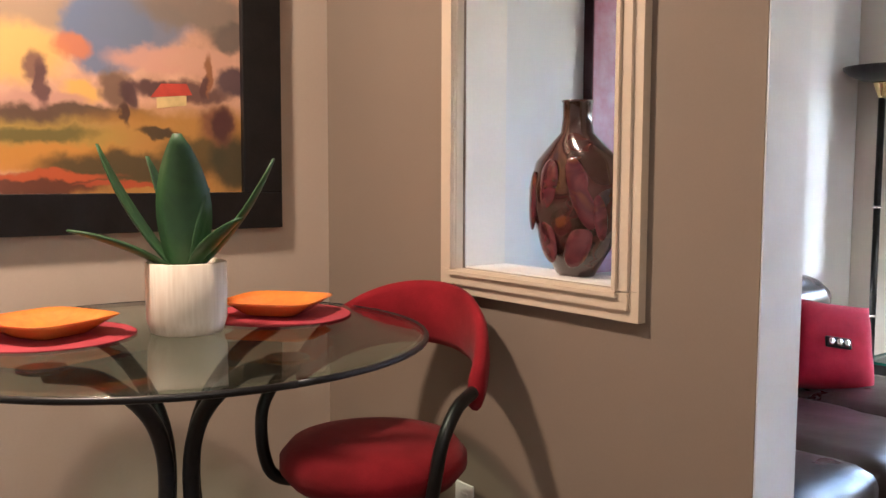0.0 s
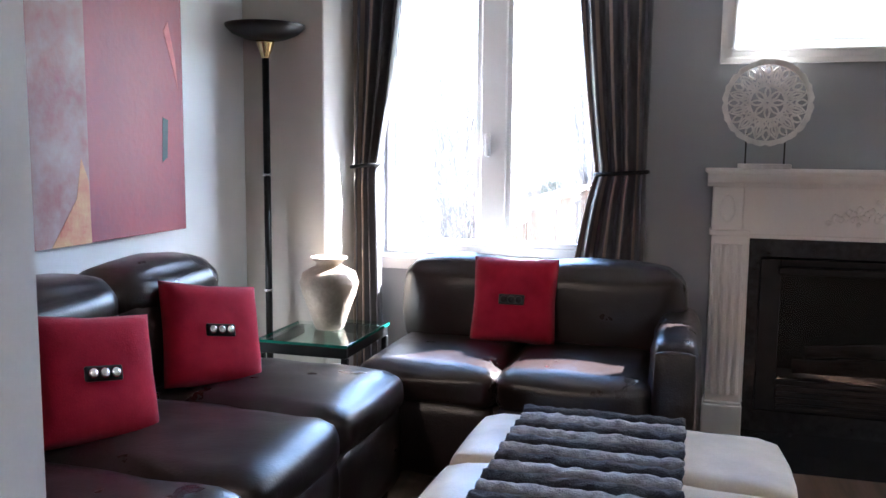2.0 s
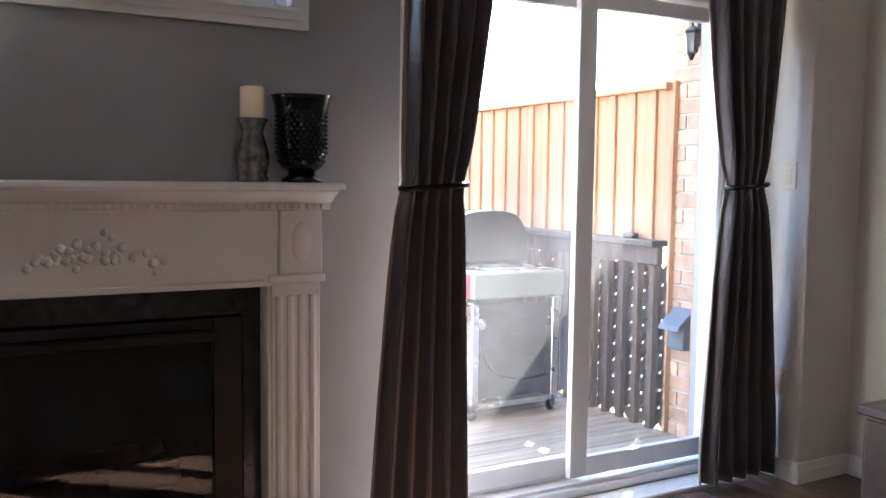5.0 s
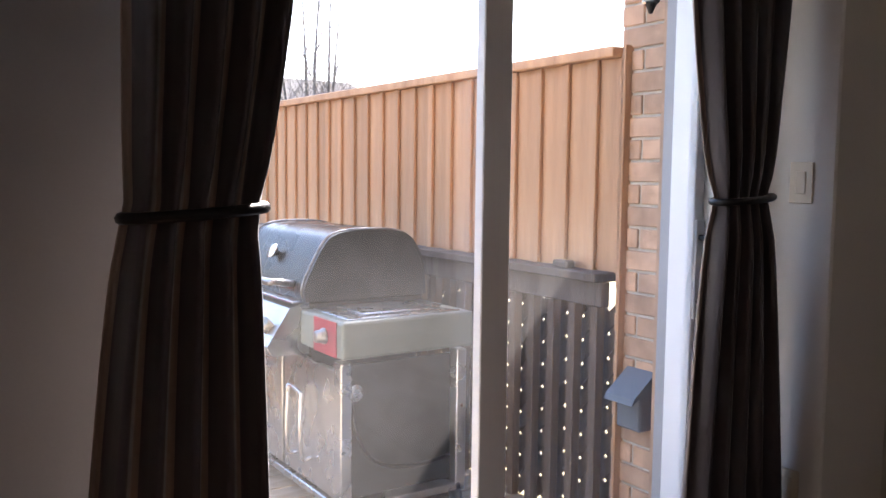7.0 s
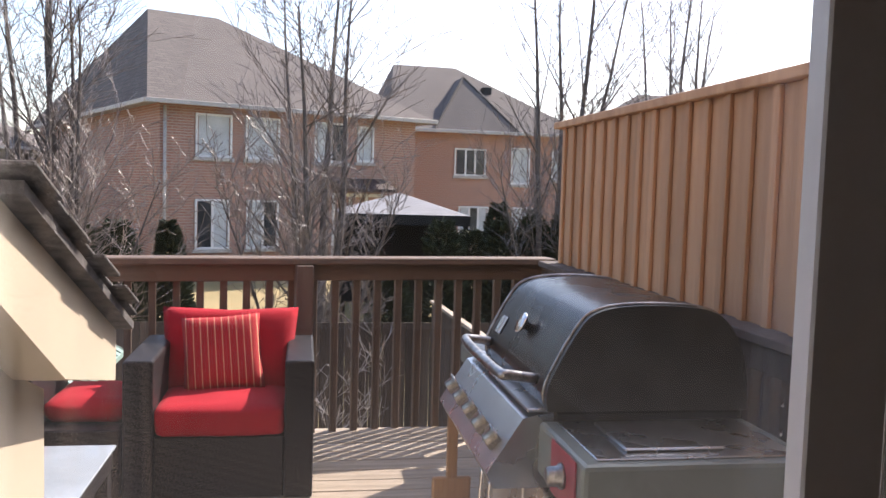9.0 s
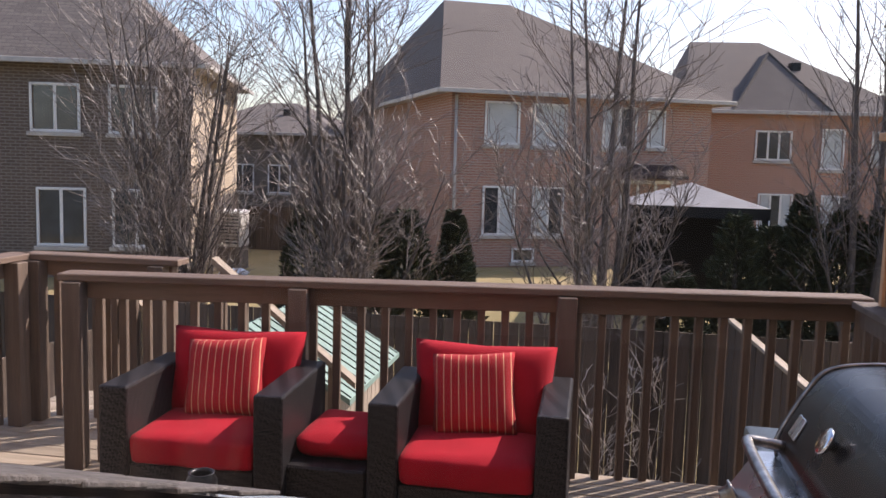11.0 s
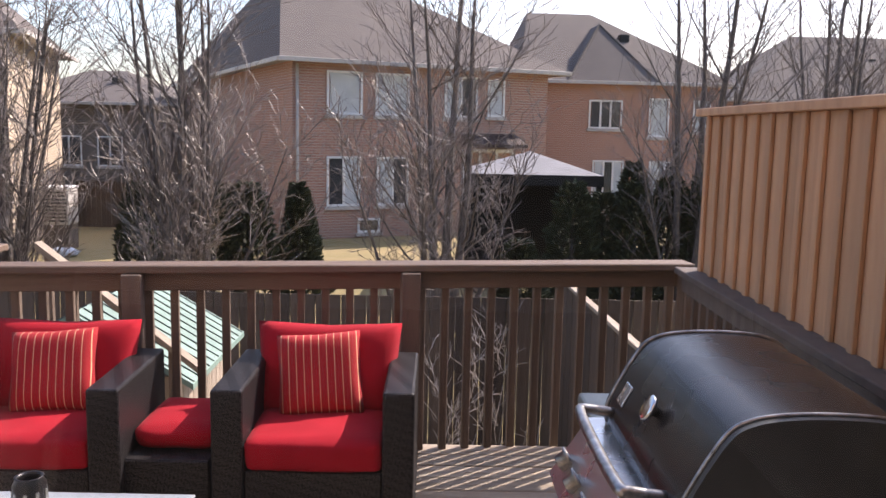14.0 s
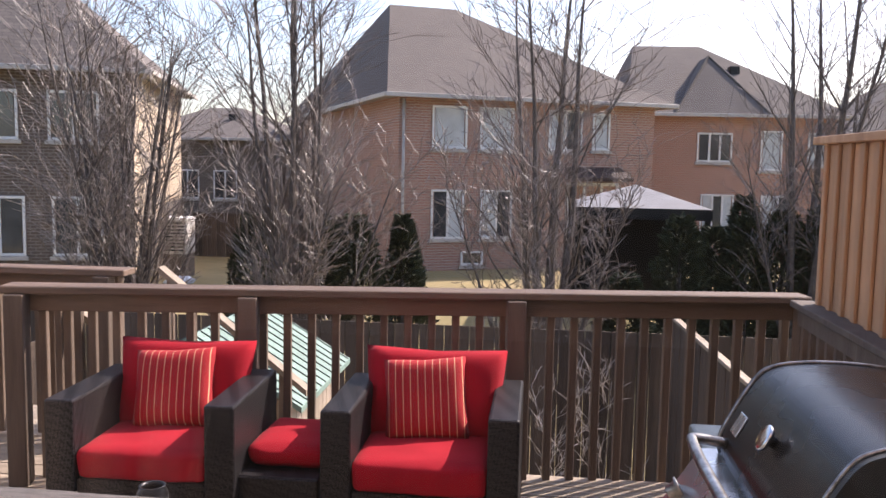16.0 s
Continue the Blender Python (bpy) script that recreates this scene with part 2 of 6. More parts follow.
def bricked(name, c1, c2, mortar, scale=1.0, size=(0.22, 0.075), rough=0.85, joint=0.012, bump=0.6):
    """Courses for far walls and roofs, at true size."""
    m = mat(name, c1, rough, 0, 0.6, 0.15, 0, 30)
    n, l = m.node_tree.nodes, m.node_tree.links
    p = n["Principled BSDF"]
    co = [x for x in n if x.bl_idname == "ShaderNodeTexCoord"][0]
    br, bp, mx = n.new("ShaderNodeTexBrick"), n.new("ShaderNodeBump"), n.new("ShaderNodeMix")
    br.inputs["Color1"].default_value, br.inputs["Color2"].default_value, br.inputs["Mortar"].default_value = (*c1, 1), (*c2, 1), (*mortar, 1)
    br.inputs["Scale"].default_value, br.inputs["Mortar Size"].default_value = 1.0, joint
    br.inputs["Brick Width"].default_value, br.inputs["Row Height"].default_value = size
    l.new(co.outputs["UV"], br.inputs["Vector"])
    mx.data_type, mx.blend_type = "RGBA", "MULTIPLY"
    mx.inputs[0].default_value = 0.35
    l.new(br.outputs["Color"], mx.inputs[6])
    old = p.inputs["Base Color"].links[0].from_socket
    bright = n.new("ShaderNodeHueSaturation")
    bright.inputs["Value"].default_value, bright.inputs["Saturation"].default_value = 2.2, 0.4
    l.new(old, bright.inputs["Color"])
    l.new(bright.outputs[0], mx.inputs[7])
    l.new(mx.outputs[2], p.inputs["Base Color"])
    bp.inputs["Strength"].default_value, bp.inputs["Distance"].default_value = bump, 0.01
    bp.invert = True
    l.new(br.outputs["Fac"], bp.inputs["Height"])
    l.new(bp.outputs[0], p.inputs["Normal"])
    return m


M_WALL_GREY = mat("grey_wall_paint", (0.345, 0.35, 0.36), 0.75, scale=1.5, var=0.03, bump=0.05, fine=180)
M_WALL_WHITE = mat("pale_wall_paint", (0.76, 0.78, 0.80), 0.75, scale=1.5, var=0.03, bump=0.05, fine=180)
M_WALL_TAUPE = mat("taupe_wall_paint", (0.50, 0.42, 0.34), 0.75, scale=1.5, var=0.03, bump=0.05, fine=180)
# Darker than the nook's taupe, for the partition alone.
M_WALL_BROWN = mat("brown_taupe_partition", (0.21, 0.165, 0.126), 0.75, scale=1.5, var=0.03, bump=0.05, fine=180)
M_TRIM_CREAM = mat("cream_trim_paint", (0.56, 0.47, 0.36), 0.4, scale=2, var=0.03, bump=0.04, fine=90)
M_WALL_GREIGE = mat("greige_wall_paint", (0.55, 0.515, 0.47), 0.75, scale=1.5, var=0.03, bump=0.05, fine=180)
M_CEIL = mat("ceiling_paint", (0.8, 0.8, 0.79), 0.9, scale=2, var=0.02, bump=0.1, fine=120)
M_TRIM = mat("white_trim_paint", (0.78, 0.77, 0.74), 0.4, scale=2, var=0.03, bump=0.04, fine=90)
M_VINYL = mat("white_vinyl", (0.8, 0.8, 0.8), 0.35, scale=2, var=0.02, bump=0.02)
M_FLOOR = grain("dark_hardwood", (0.145, 0.088, 0.060), (0.055, 0.034, 0.025), 0.32, "y", 2.0, 0.25, 0.08)
M_GRANITE = mat("black_granite", (0.012, 0.012, 0.014), 0.18, scale=30, var=0.3, bump=0.02, fine=200, second=(0.03, 0.03, 0.033))
M_LEATHER = mat("brown_leather", (0.021, 0.0135, 0.0125), 0.30, scale=7, var=0.25, bump=0.28, fine=150, spec=0.6)
M_CREAM = mat("cream_leather", (0.62, 0.54, 0.42), 0.42, scale=7, var=0.08, bump=0.2, fine=150)
M_RED_FELT = mat("red_cloth", (0.36, 0.008, 0.03), 0.9, scale=10, var=0.15, bump=0.35, fine=260, sheen=0.1, spec=0.2)
M_RED_CHAIR = mat("dark_red_cloth", (0.21, 0.006, 0.012), 0.9, scale=10, var=0.15, bump=0.3, fine=260, sheen=0.06, spec=0.2)
M_RED_OUT = mat("bright_red_canvas", (0.37, 0.007, 0.018), 0.9, scale=6, var=0.1, bump=0.3, fine=350, sheen=0.03, spec=0.2)
M_STRIPE = striped("red_striped_canvas", (0.38, 0.010, 0.015), (0.72, 0.44, 0.26), 31.0, 0.09, 0.9, 0, False, 0.1, 0.03)
M_CURTAIN = striped("satin_striped_curtain", (0.062, 0.056, 0.066), (0.25, 0.19, 0.155), 5.0, 0.24, 0.36, 0, True, 0.08)
M_WICKER = woven("dark_wicker", (0.003, 0.0025, 0.0025), (0.030, 0.027, 0.029), 80.0, 0.45)
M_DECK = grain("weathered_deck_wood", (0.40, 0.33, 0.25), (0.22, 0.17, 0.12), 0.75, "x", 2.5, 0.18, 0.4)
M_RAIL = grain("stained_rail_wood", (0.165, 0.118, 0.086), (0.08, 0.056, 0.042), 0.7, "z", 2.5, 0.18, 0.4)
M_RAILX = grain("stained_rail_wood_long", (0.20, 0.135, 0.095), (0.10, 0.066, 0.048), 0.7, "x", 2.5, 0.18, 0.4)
M_CEDAR = grain("cedar_boards", (0.56, 0.335, 0.185), (0.36, 0.195, 0.105), 0.65, "z", 2.0, 0.14, 0.35)
M_OLDWOOD = grain("grey_old_boards", (0.17, 0.135, 0.11), (0.08, 0.062, 0.05), 0.85, "z", 2.5, 0.25, 0.5)
M_BRICK_NEAR = mat("tan_brick", (0.52, 0.34, 0.23), 0.85, scale=14, var=0.15, bump=0.5, fine=120, rand=0.15)
M_MORTAR = mat("mortar", (0.50, 0.45, 0.38), 0.95, scale=20, var=0.1, bump=0.5)
M_BRICK_A = bricked("house_brick_red", (0.42, 0.225, 0.160), (0.32, 0.165, 0.118), (0.44, 0.38, 0.33))
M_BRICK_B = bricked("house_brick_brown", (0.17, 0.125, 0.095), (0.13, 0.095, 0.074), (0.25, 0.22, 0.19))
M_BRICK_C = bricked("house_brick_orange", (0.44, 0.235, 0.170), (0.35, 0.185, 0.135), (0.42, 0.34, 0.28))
# Lighter brick: sunlight painted into one side wall of the brown house.
M_BRICK_SUN = bricked("house_brick_sun_painted", (0.52, 0.42, 0.30), (0.44, 0.35, 0.25), (0.5, 0.45, 0.38))
M_ROOF = bricked("roof_shingles", (0.20, 0.17, 0.15), (0.15, 0.128, 0.115), (0.09, 0.08, 0.072), size=(0.30, 0.14), joint=0.008, rough=0.95, bump=0.4)
M_SHINGLE = mat("shingle", (0.10, 0.09, 0.085), 0.95, scale=40, var=0.3, bump=0.8, fine=260, rand=0.25)
M_STUCCO = mat("beige_siding", (0.47, 0.40, 0.30), 0.8, scale=3, var=0.08, bump=0.2, fine=140)
M_BLACK = mat("black_metal", (0.012, 0.012, 0.013), 0.38, 0.4, scale=12, var=0.2, bump=0.04, fine=150)
M_FIREBOX = mat("firebox_black", (0.006, 0.006, 0.006), 0.9, 0.0, scale=12, var=0.2, bump=0.1)
M_LID = mat("grill_lid_enamel", (0.012, 0.012, 0.012), 0.27, 0.0, scale=5, var=0.3, bump=0.03, fine=90, spec=0.27)
M_CASTING = mat("grill_cast_grey", (0.055, 0.058, 0.055), 0.45, 0.3, scale=9, var=0.2, bump=0.1, fine=200)
M_STEEL = mat("brushed_steel", (0.55, 0.55, 0.55), 0.28, 1.0, scale=8, var=0.1, bump=0.03, fine=200)
M_CHROME = mat("chrome", (0.75, 0.75, 0.76), 0.12, 1.0, scale=8, var=0.05, bump=0.0)
M_BRASS = mat("brass", (0.75, 0.6, 0.3), 0.2, 1.0, scale=8, var=0.05, bump=0.0)
M_GREYGREEN = mat("grey_green_shelf", (0.20, 0.225, 0.20), 0.4, 0.2, scale=8, var=0.1, bump=0.05)
M_REDPLASTIC = mat("red_control_panel", (0.32, 0.03, 0.05), 0.35, scale=8, var=0.15, bump=0.05)
M_POTTERY = mat("cream_pottery", (0.38, 0.31, 0.24), 0.55, scale=9, var=0.18, bump=0.3, fine=70)
M_POT = grain("birch_pot", (0.76, 0.71, 0.62), (0.50, 0.41, 0.31), 0.6, "z", 3.2, 0.0, 0.05)
M_LEAF = mat("agave_leaf", (0.035, 0.10, 0.03), 0.45, scale=9, var=0.3, bump=0.1, fine=60, second=(0.015, 0.045, 0.02))
M_ORANGE = mat("orange_glaze", (0.72, 0.16, 0.03), 0.22, scale=6, var=0.15, bump=0.03, second=(0.78, 0.30, 0.05), coat=0.4)
def glaze(name, stops, scale, twist):
    """Swirled glossy glaze through several colours."""
    m = mat(name, stops[0], 0.12, 0, 7, 0.2, 0.06, 20, coat=0.6)
    n, l = m.node_tree.nodes, m.node_tree.links
    co = [x for x in n if x.bl_idname == "ShaderNodeTexCoord"][0]
    tex, ramp = n.new("ShaderNodeTexNoise"), n.new("ShaderNodeValToRGB")
    tex.inputs["Scale"].default_value, tex.inputs["Detail"].default_value, tex.inputs["Distortion"].default_value = scale, 2.0, twist
    l.new(co.outputs["Object"], tex.inputs["Vector"])
    l.new(tex.outputs["Fac"], ramp.inputs[0])
    e = ramp.color_ramp.elements
    while len(e) < len(stops):
        e.new(0.5)
    for i, c in enumerate(stops):
        e[i].position = 0.32 + 0.36 * i / (len(stops) - 1)
        e[i].color = (*c, 1)
    l.new(ramp.outputs[0], n["Principled BSDF"].inputs["Base Color"])
    return m


M_VASE_GLAZE = glaze("plum_glaze", [(0.012, 0.009, 0.006), (0.05, 0.016, 0.016), (0.022, 0.012, 0.008), (0.09, 0.03, 0.012)], 9.0, 1.2)
M_VASE_PINK = glaze("rose_glaze", [(0.03, 0.009, 0.011), (0.10, 0.022, 0.03), (0.06, 0.014, 0.022), (0.12, 0.036, 0.015)], 13.0, 1.0)
M_MAT = mat("red_placemat", (0.36, 0.03, 0.045), 0.8, scale=10, var=0.1, bump=0.3, fine=300)
M_CANDLE = mat("cream_candle", (0.85, 0.72, 0.5), 0.5, scale=6, var=0.05, bump=0.05)
M_MERCURY = mat("silvered_glass", (0.38, 0.36, 0.32), 0.22, 0.7, scale=28, var=0.4, bump=0.2, second=(0.07, 0.07, 0.065))
M_MESH = mat("black_mesh_glass", (0.012, 0.015, 0.018), 0.2, 0.3, scale=20, var=0.3, bump=0.1)
M_CARVED = mat("white_carved_wood", (0.74, 0.72, 0.68), 0.7, scale=14, var=0.12, bump=0.2)
M_FUR_L = mat("grey_fur", (0.33, 0.34, 0.38), 0.95, scale=30, var=0.3, bump=0.9, fine=220, sheen=0.3)
M_FUR_D = mat("dark_fur", (0.030, 0.031, 0.038), 0.95, scale=30, var=0.3, bump=0.9, fine=220, sheen=0.1)
M_DARKWOOD = grain("espresso_wood", (0.055, 0.03, 0.022), (0.022, 0.013, 0.010), 0.35, "x", 2.5, 0.1, 0.1)
# Panes carry glare haze in the material; the door's weakens with height.
M_GLASS = glass("window_glass", (0.97, 0.985, 0.98), haze=0.014)
M_DOOR_GLASS = glass("door_glass_hazed_low", (0.97, 0.985, 0.98), haze=0.013, fade=(0.95, 1.33))
M_CLEAR = glass("hearth_glass", (0.75, 0.76, 0.76))
M_TABLE_GLASS = glass("table_glass", (0.80, 0.90, 0.86))
M_GLASS_EDGE = mat("green_glass_edge", (0.02, 0.16, 0.12), 0.15, scale=8, var=0.1, bump=0.0)
M_DARKGLASS = mat("dark_window_glass", (0.05, 0.055, 0.06), 0.05, scale=2, var=0.3, bump=0.0, spec=0.8)
M_BLIND = mat("pale_blind", (0.50, 0.53, 0.53), 0.7, scale=3, var=0.1, bump=0.05)
M_GRASS = mat("dormant_lawn", (0.36, 0.27, 0.13), 0.95, scale=0.6, var=0.2, bump=0.6, fine=30, second=(0.20, 0.17, 0.07))
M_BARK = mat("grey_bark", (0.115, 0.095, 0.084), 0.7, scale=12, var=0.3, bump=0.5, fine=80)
# Both twig barks are lightened to paint sunlight onto the fine branches.
M_TWIG = mat("twig_bark_sun_painted", (0.27, 0.225, 0.20), 0.42, scale=6, var=0.3, bump=0.3, fine=60, second=(0.11, 0.085, 0.075))
M_TWIG_SUN = mat("sapling_bark_sun_painted", (0.52, 0.46, 0.41), 0.4, scale=6, var=0.3, bump=0.3, fine=60, second=(0.30, 0.25, 0.22))
M_YARDFENCE = grain("dark_brown_fence_boards", (0.115, 0.080, 0.056), (0.055, 0.038, 0.028), 0.85, "z", 2.5, 0.3, 0.5)
M_WORN = mat("worn_dull_steel", (0.34, 0.33, 0.32), 0.34, 1.0, scale=30, var=0.3, bump=0.06, fine=160)
M_CEDARLEAF = mat("cedar_foliage", (0.020, 0.036, 0.014), 0.85, scale=6, var=0.35, bump=0.4, fine=40, second=(0.045, 0.05, 0.02))
M_SHEDROOF = mat("green_metal_roof", (0.20, 0.30, 0.255), 0.6, scale=3, var=0.08, bump=0.05)
M_SHED = grain("shed_boards", (0.40, 0.33, 0.26), (0.28, 0.22, 0.17), 0.8, "z", 2.0, 0.1, 0.2)
M_BOXGREY = mat("grey_plastic", (0.13, 0.145, 0.165), 0.5, scale=8, var=0.08, bump=0.05)
M_GAZEBO = mat("grey_canopy", (0.25, 0.25, 0.26), 0.8, scale=3, var=0.1, bump=0.1)
M_ACUNIT = mat("beige_metal", (0.45, 0.42, 0.38), 0.5, scale=4, var=0.1, bump=0.1)
M_WHITE_OUT = mat("white_window_frame", (0.72, 0.72, 0.70), 0.5, scale=3, var=0.05, bump=0.03)
M_LOG = mat("ceramic_log", (0.07, 0.045, 0.035), 0.9, scale=14, var=0.4, bump=0.6)

# ---- structure ----
WY0, WY1 = 0.22, 0.46      # the garden wall, inner and outer face
CEIL = 2.7


def wall_y(name, label, material, x0, x1, y0, y1, z1, holes):
    """A wall along x with openings (x0, x1, z0, z1)."""
    xs = sorted({x0, x1, *[h[0] for h in holes], *[h[1] for h in holes]})
    zs = sorted({0.0, z1, *[h[2] for h in holes], *[h[3] for h in holes]})
    bm = bmesh.new()
    for xa, xb in zip(xs, xs[1:]):
        for za, zb in zip(zs, zs[1:]):
            if any(h[0] <= xa and xb <= h[1] and h[2] <= za and zb <= h[3] for h in holes):
                continue
            r = bmesh.ops.create_cube(bm, size=1.0)
            bmesh.ops.transform(bm, verts=r["verts"], matrix=Matrix.Translation(((xa + xb) / 2, (y0 + y1) / 2, (za + zb) / 2)) @ Matrix.Diagonal((xb - xa, y1 - y0, zb - za, 1)))
    bmesh.ops.remove_doubles(bm, verts=bm.verts, dist=1e-5)
    inner = [f for f in bm.faces if sum(1 for g in bm.faces if g is not f and (g.calc_center_median() - f.calc_center_median()).length < 1e-4)]
    bmesh.ops.delete(bm, geom=inner, context="FACES")
    return tagged(obj(name, bm, material), label, "wall", "", "structure")


W1 = (-1.64, -0.45, 0.77, 2.32)
W2 = (0.11, 1.29, 1.795, 2.35)
DOOR = (1.685, 3.30, 0.02, 2.04)
FBX = (0.26, 1.15, 0.10, 0.86)
wall_y("wall_north", "grey painted wall with the fireplace, windows and patio door", M_WALL_GREY, -2.3, 3.95, WY0, WY1, CEIL, [W1, W2, DOOR, FBX])
tagged(obj("wall_west", B((-2.3, -2.15, -3.2, WY0, 0, CEIL)), M_WALL_WHITE), "pale painted side wall behind the sofa", "wall", "", "structure")
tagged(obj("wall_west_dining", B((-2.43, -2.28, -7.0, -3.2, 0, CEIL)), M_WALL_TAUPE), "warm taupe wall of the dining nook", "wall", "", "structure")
tagged(obj("wall_pier_west", B((-2.15, -1.73, -0.28, WY0, 0, CEIL), bevel=0.006), M_WALL_GREIGE), "pale greige painted pier beside the window", "wall", "", "structure")
tagged(obj("wall_pier_east", B((3.44, 3.76, -0.03, WY0, 0, CEIL), bevel=0.006), M_WALL_GREIGE), "pale painted pier beside the patio door", "wall", "", "structure")
tagged(obj("wall_east", B((3.76, 3.95, -7.0, WY0, 0, CEIL)), M_WALL_GREIGE), "pale painted side wall", "wall", "", "structure")
tagged(obj("wall_south", B((-2.28, 3.76, -7.15, -7.0, 0, CEIL)), M_WALL_WHITE), "plain pale back wall", "wall", "", "structure")
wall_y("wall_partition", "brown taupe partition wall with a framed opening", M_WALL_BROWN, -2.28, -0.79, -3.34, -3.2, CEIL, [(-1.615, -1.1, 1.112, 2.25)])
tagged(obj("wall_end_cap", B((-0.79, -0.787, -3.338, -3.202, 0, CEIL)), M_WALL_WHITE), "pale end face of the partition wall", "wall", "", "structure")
tagged(obj("ceiling", B((-2.43, 3.95, -7.15, WY1, CEIL, CEIL + 0.15)), M_CEIL), "flat white painted ceiling", "ceiling", "", "structure")
floor = tagged(obj("floor", B((-2.43, 3.95, -7.15, WY1, -0.2, -0.006)), M_FLOOR), "dark stained hardwood plank floor", "floor", "", "structure")
tagged(obj("hearth", B((-0.06, 1.56, -0.30, WY0, -0.006, 0.004)), M_GRANITE), "polished black stone hearth set into the floor", "hearth", "", "structure")


def moulding(name, label, x0, x1, z0, z1, y, w, paint, sides="lrtb", depth=0.022):
    """A stepped casing round an opening in a wall along x, on its face y (towards -y)."""
    th = thing(name, pose((x0 + x1) / 2, y, z0), label, "trim", "", "structure")
    cx, cz = (x0 + x1) / 2, z0
    a, b, h = x0 - cx, x1 - cx, z1 - z0
    def strip(bx):
        bm = bmesh.new()
        for k, (f, d) in enumerate(((1.0, depth), (0.62, depth + 0.008), (0.22, depth + 0.016))):
            xx0, xx1, zz0, zz1 = bx(f, k * 0.002)
            r = bmesh.ops.create_cube(bm, size=1.0)
            bmesh.ops.transform(bm, verts=r["verts"], matrix=Matrix.Translation(((xx0 + xx1) / 2, -d / 2 - 0.001, (zz0 + zz1) / 2)) @ Matrix.Diagonal((xx1 - xx0, d, zz1 - zz0, 1)))
        return bm
    if "b" in sides:
        part("bottom_casing", strip(lambda f, e: (a - w * f, b + w * f, -w * f, -e)), paint, th)
    if "t" in sides:
        part("top_casing", strip(lambda f, e: (a - w * f, b + w * f, h + e, h + w * f)), paint, th)
    if "l" in sides:
        part("side_casing", strip(lambda f, e: (a - w * f, a - e, 0.0005, h - 0.0005)), paint, th)
    if "r" in sides:
        part("side_casing", strip(lambda f, e: (b + e, b + w * f, 0.0005, h - 0.0005)), paint, th)
    return th


moulding("niche_trim", "cream stepped moulding round the wall opening", -1.615, -1.1, 1.112, 2.25, -3.341, 0.062, M_TRIM_CREAM)
tagged(obj("niche_sill", B((-1.613, -1.102, -3.335, -3.202, 1.1125, 1.116)), M_TRIM), "white painted sill of the wall opening", "sill", "", "structure")
# White sheets put the window's daylight onto both sides of the opening.
for k, x in enumerate((-1.6148, -1.1032)):
    tagged(obj("niche_reveal_%d" % (k + 1), B((x, x + 0.003, -3.335, -3.202, 1.1165, 2.249)), M_TRIM), "side of the wall opening, whitened in place of daylight", "trim", "", "structure")
moulding("window_trim_high", "white stepped casing of the high window", W2[0], W2[1], W2[2], W2[3], WY0 - 0.001, 0.066, M_TRIM)
moulding("window_trim_low", "white casing and sill of the tall window", W1[0], W1[1], W1[2], W1[3], WY0 - 0.001, 0.068, M_TRIM)


def baseboard(name, x0, x1, y0, y1):
    tagged(obj(name, B((x0, x1, y0, y1, 0, 0.09), (x0 - 0.003 if x1 - x0 < 0.03 else x0, x1 + 0.003 if x1 - x0 < 0.03 else x1, y0 - 0.003 if y1 - y0 < 0.03 else y0, y1 + 0.003 if y1 - y0 < 0.03 else y1, 0, 0.06), bevel=0.002), M_TRIM), "white moulded baseboard", "baseboard", "", "structure")


baseboard("baseboard", 1.40, 1.72, 0.203, 0.219)
baseboard("baseboard", 3.424, 3.439, -0.045, 0.2)
baseboard("baseboard", 3.424, 3.75, -0.046, -0.031)
baseboard("baseboard", 3.744, 3.759, -6.9, -0.05)
baseboard("baseboard", -1.73, -0.1, 0.203, 0.219)
baseboard("baseboard", -2.149, -2.134, -3.19, -0.29)
baseboard("baseboard", -2.27, -0.79, -3.356, -3.341)


def window(name, label, x0, x1, z0, z1, y, mull=(), fw=0.05):
    w = thing(name, pose((x0 + x1) / 2, y, z0), label, "window", "", "structure")
    h, a = z1 - z0, (x1 - x0) / 2
    part("window_frame", B((-a, a, -0.03, 0.03, 0, fw), (-a, a, -0.03, 0.03, h - fw, h), (-a, -a + fw, -0.03, 0.03, fw, h - fw), (a - fw, a, -0.03, 0.03, fw, h - fw), bevel=0.004), M_VINYL, w)
    edges = [-a + fw] + [e for m in mull for e in (m[0] - (x0 + x1) / 2, m[1] - (x0 + x1) / 2)] + [a - fw]
    for m in mull:
        part("mullion", B((m[0] - (x0 + x1) / 2, m[1] - (x0 + x1) / 2, -0.035, 0.028, fw, h - fw), bevel=0.006), M_VINYL, w)
    for e0, e1 in zip(edges[::2], edges[1::2]):
        part("sash", B((e0, e1, -0.02, 0.02, fw, fw + 0.03), (e0, e1, -0.02, 0.02, h - fw - 0.03, h - fw), (e0, e0 + 0.028, -0.02, 0.02, fw + 0.03, h - fw - 0.03), (e1 - 0.028, e1, -0.02, 0.02, fw + 0.03, h - fw - 0.03), bevel=0.003), M_VINYL, w)
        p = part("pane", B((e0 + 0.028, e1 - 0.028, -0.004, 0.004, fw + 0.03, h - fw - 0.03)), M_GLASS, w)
        p.visible_shadow = False
    return w


win1 = window("window_1", "tall white casement window with a wide centre post", *W1, 0.36, [(-1.12, -0.985)])
part("latch", B((-0.045, -0.02, -0.075, -0.034, 0.52, 0.64), bevel=0.006), M_VINYL, win1)
window("window_2", "wide white fixed window above the mantel", *W2, 0.36, [])
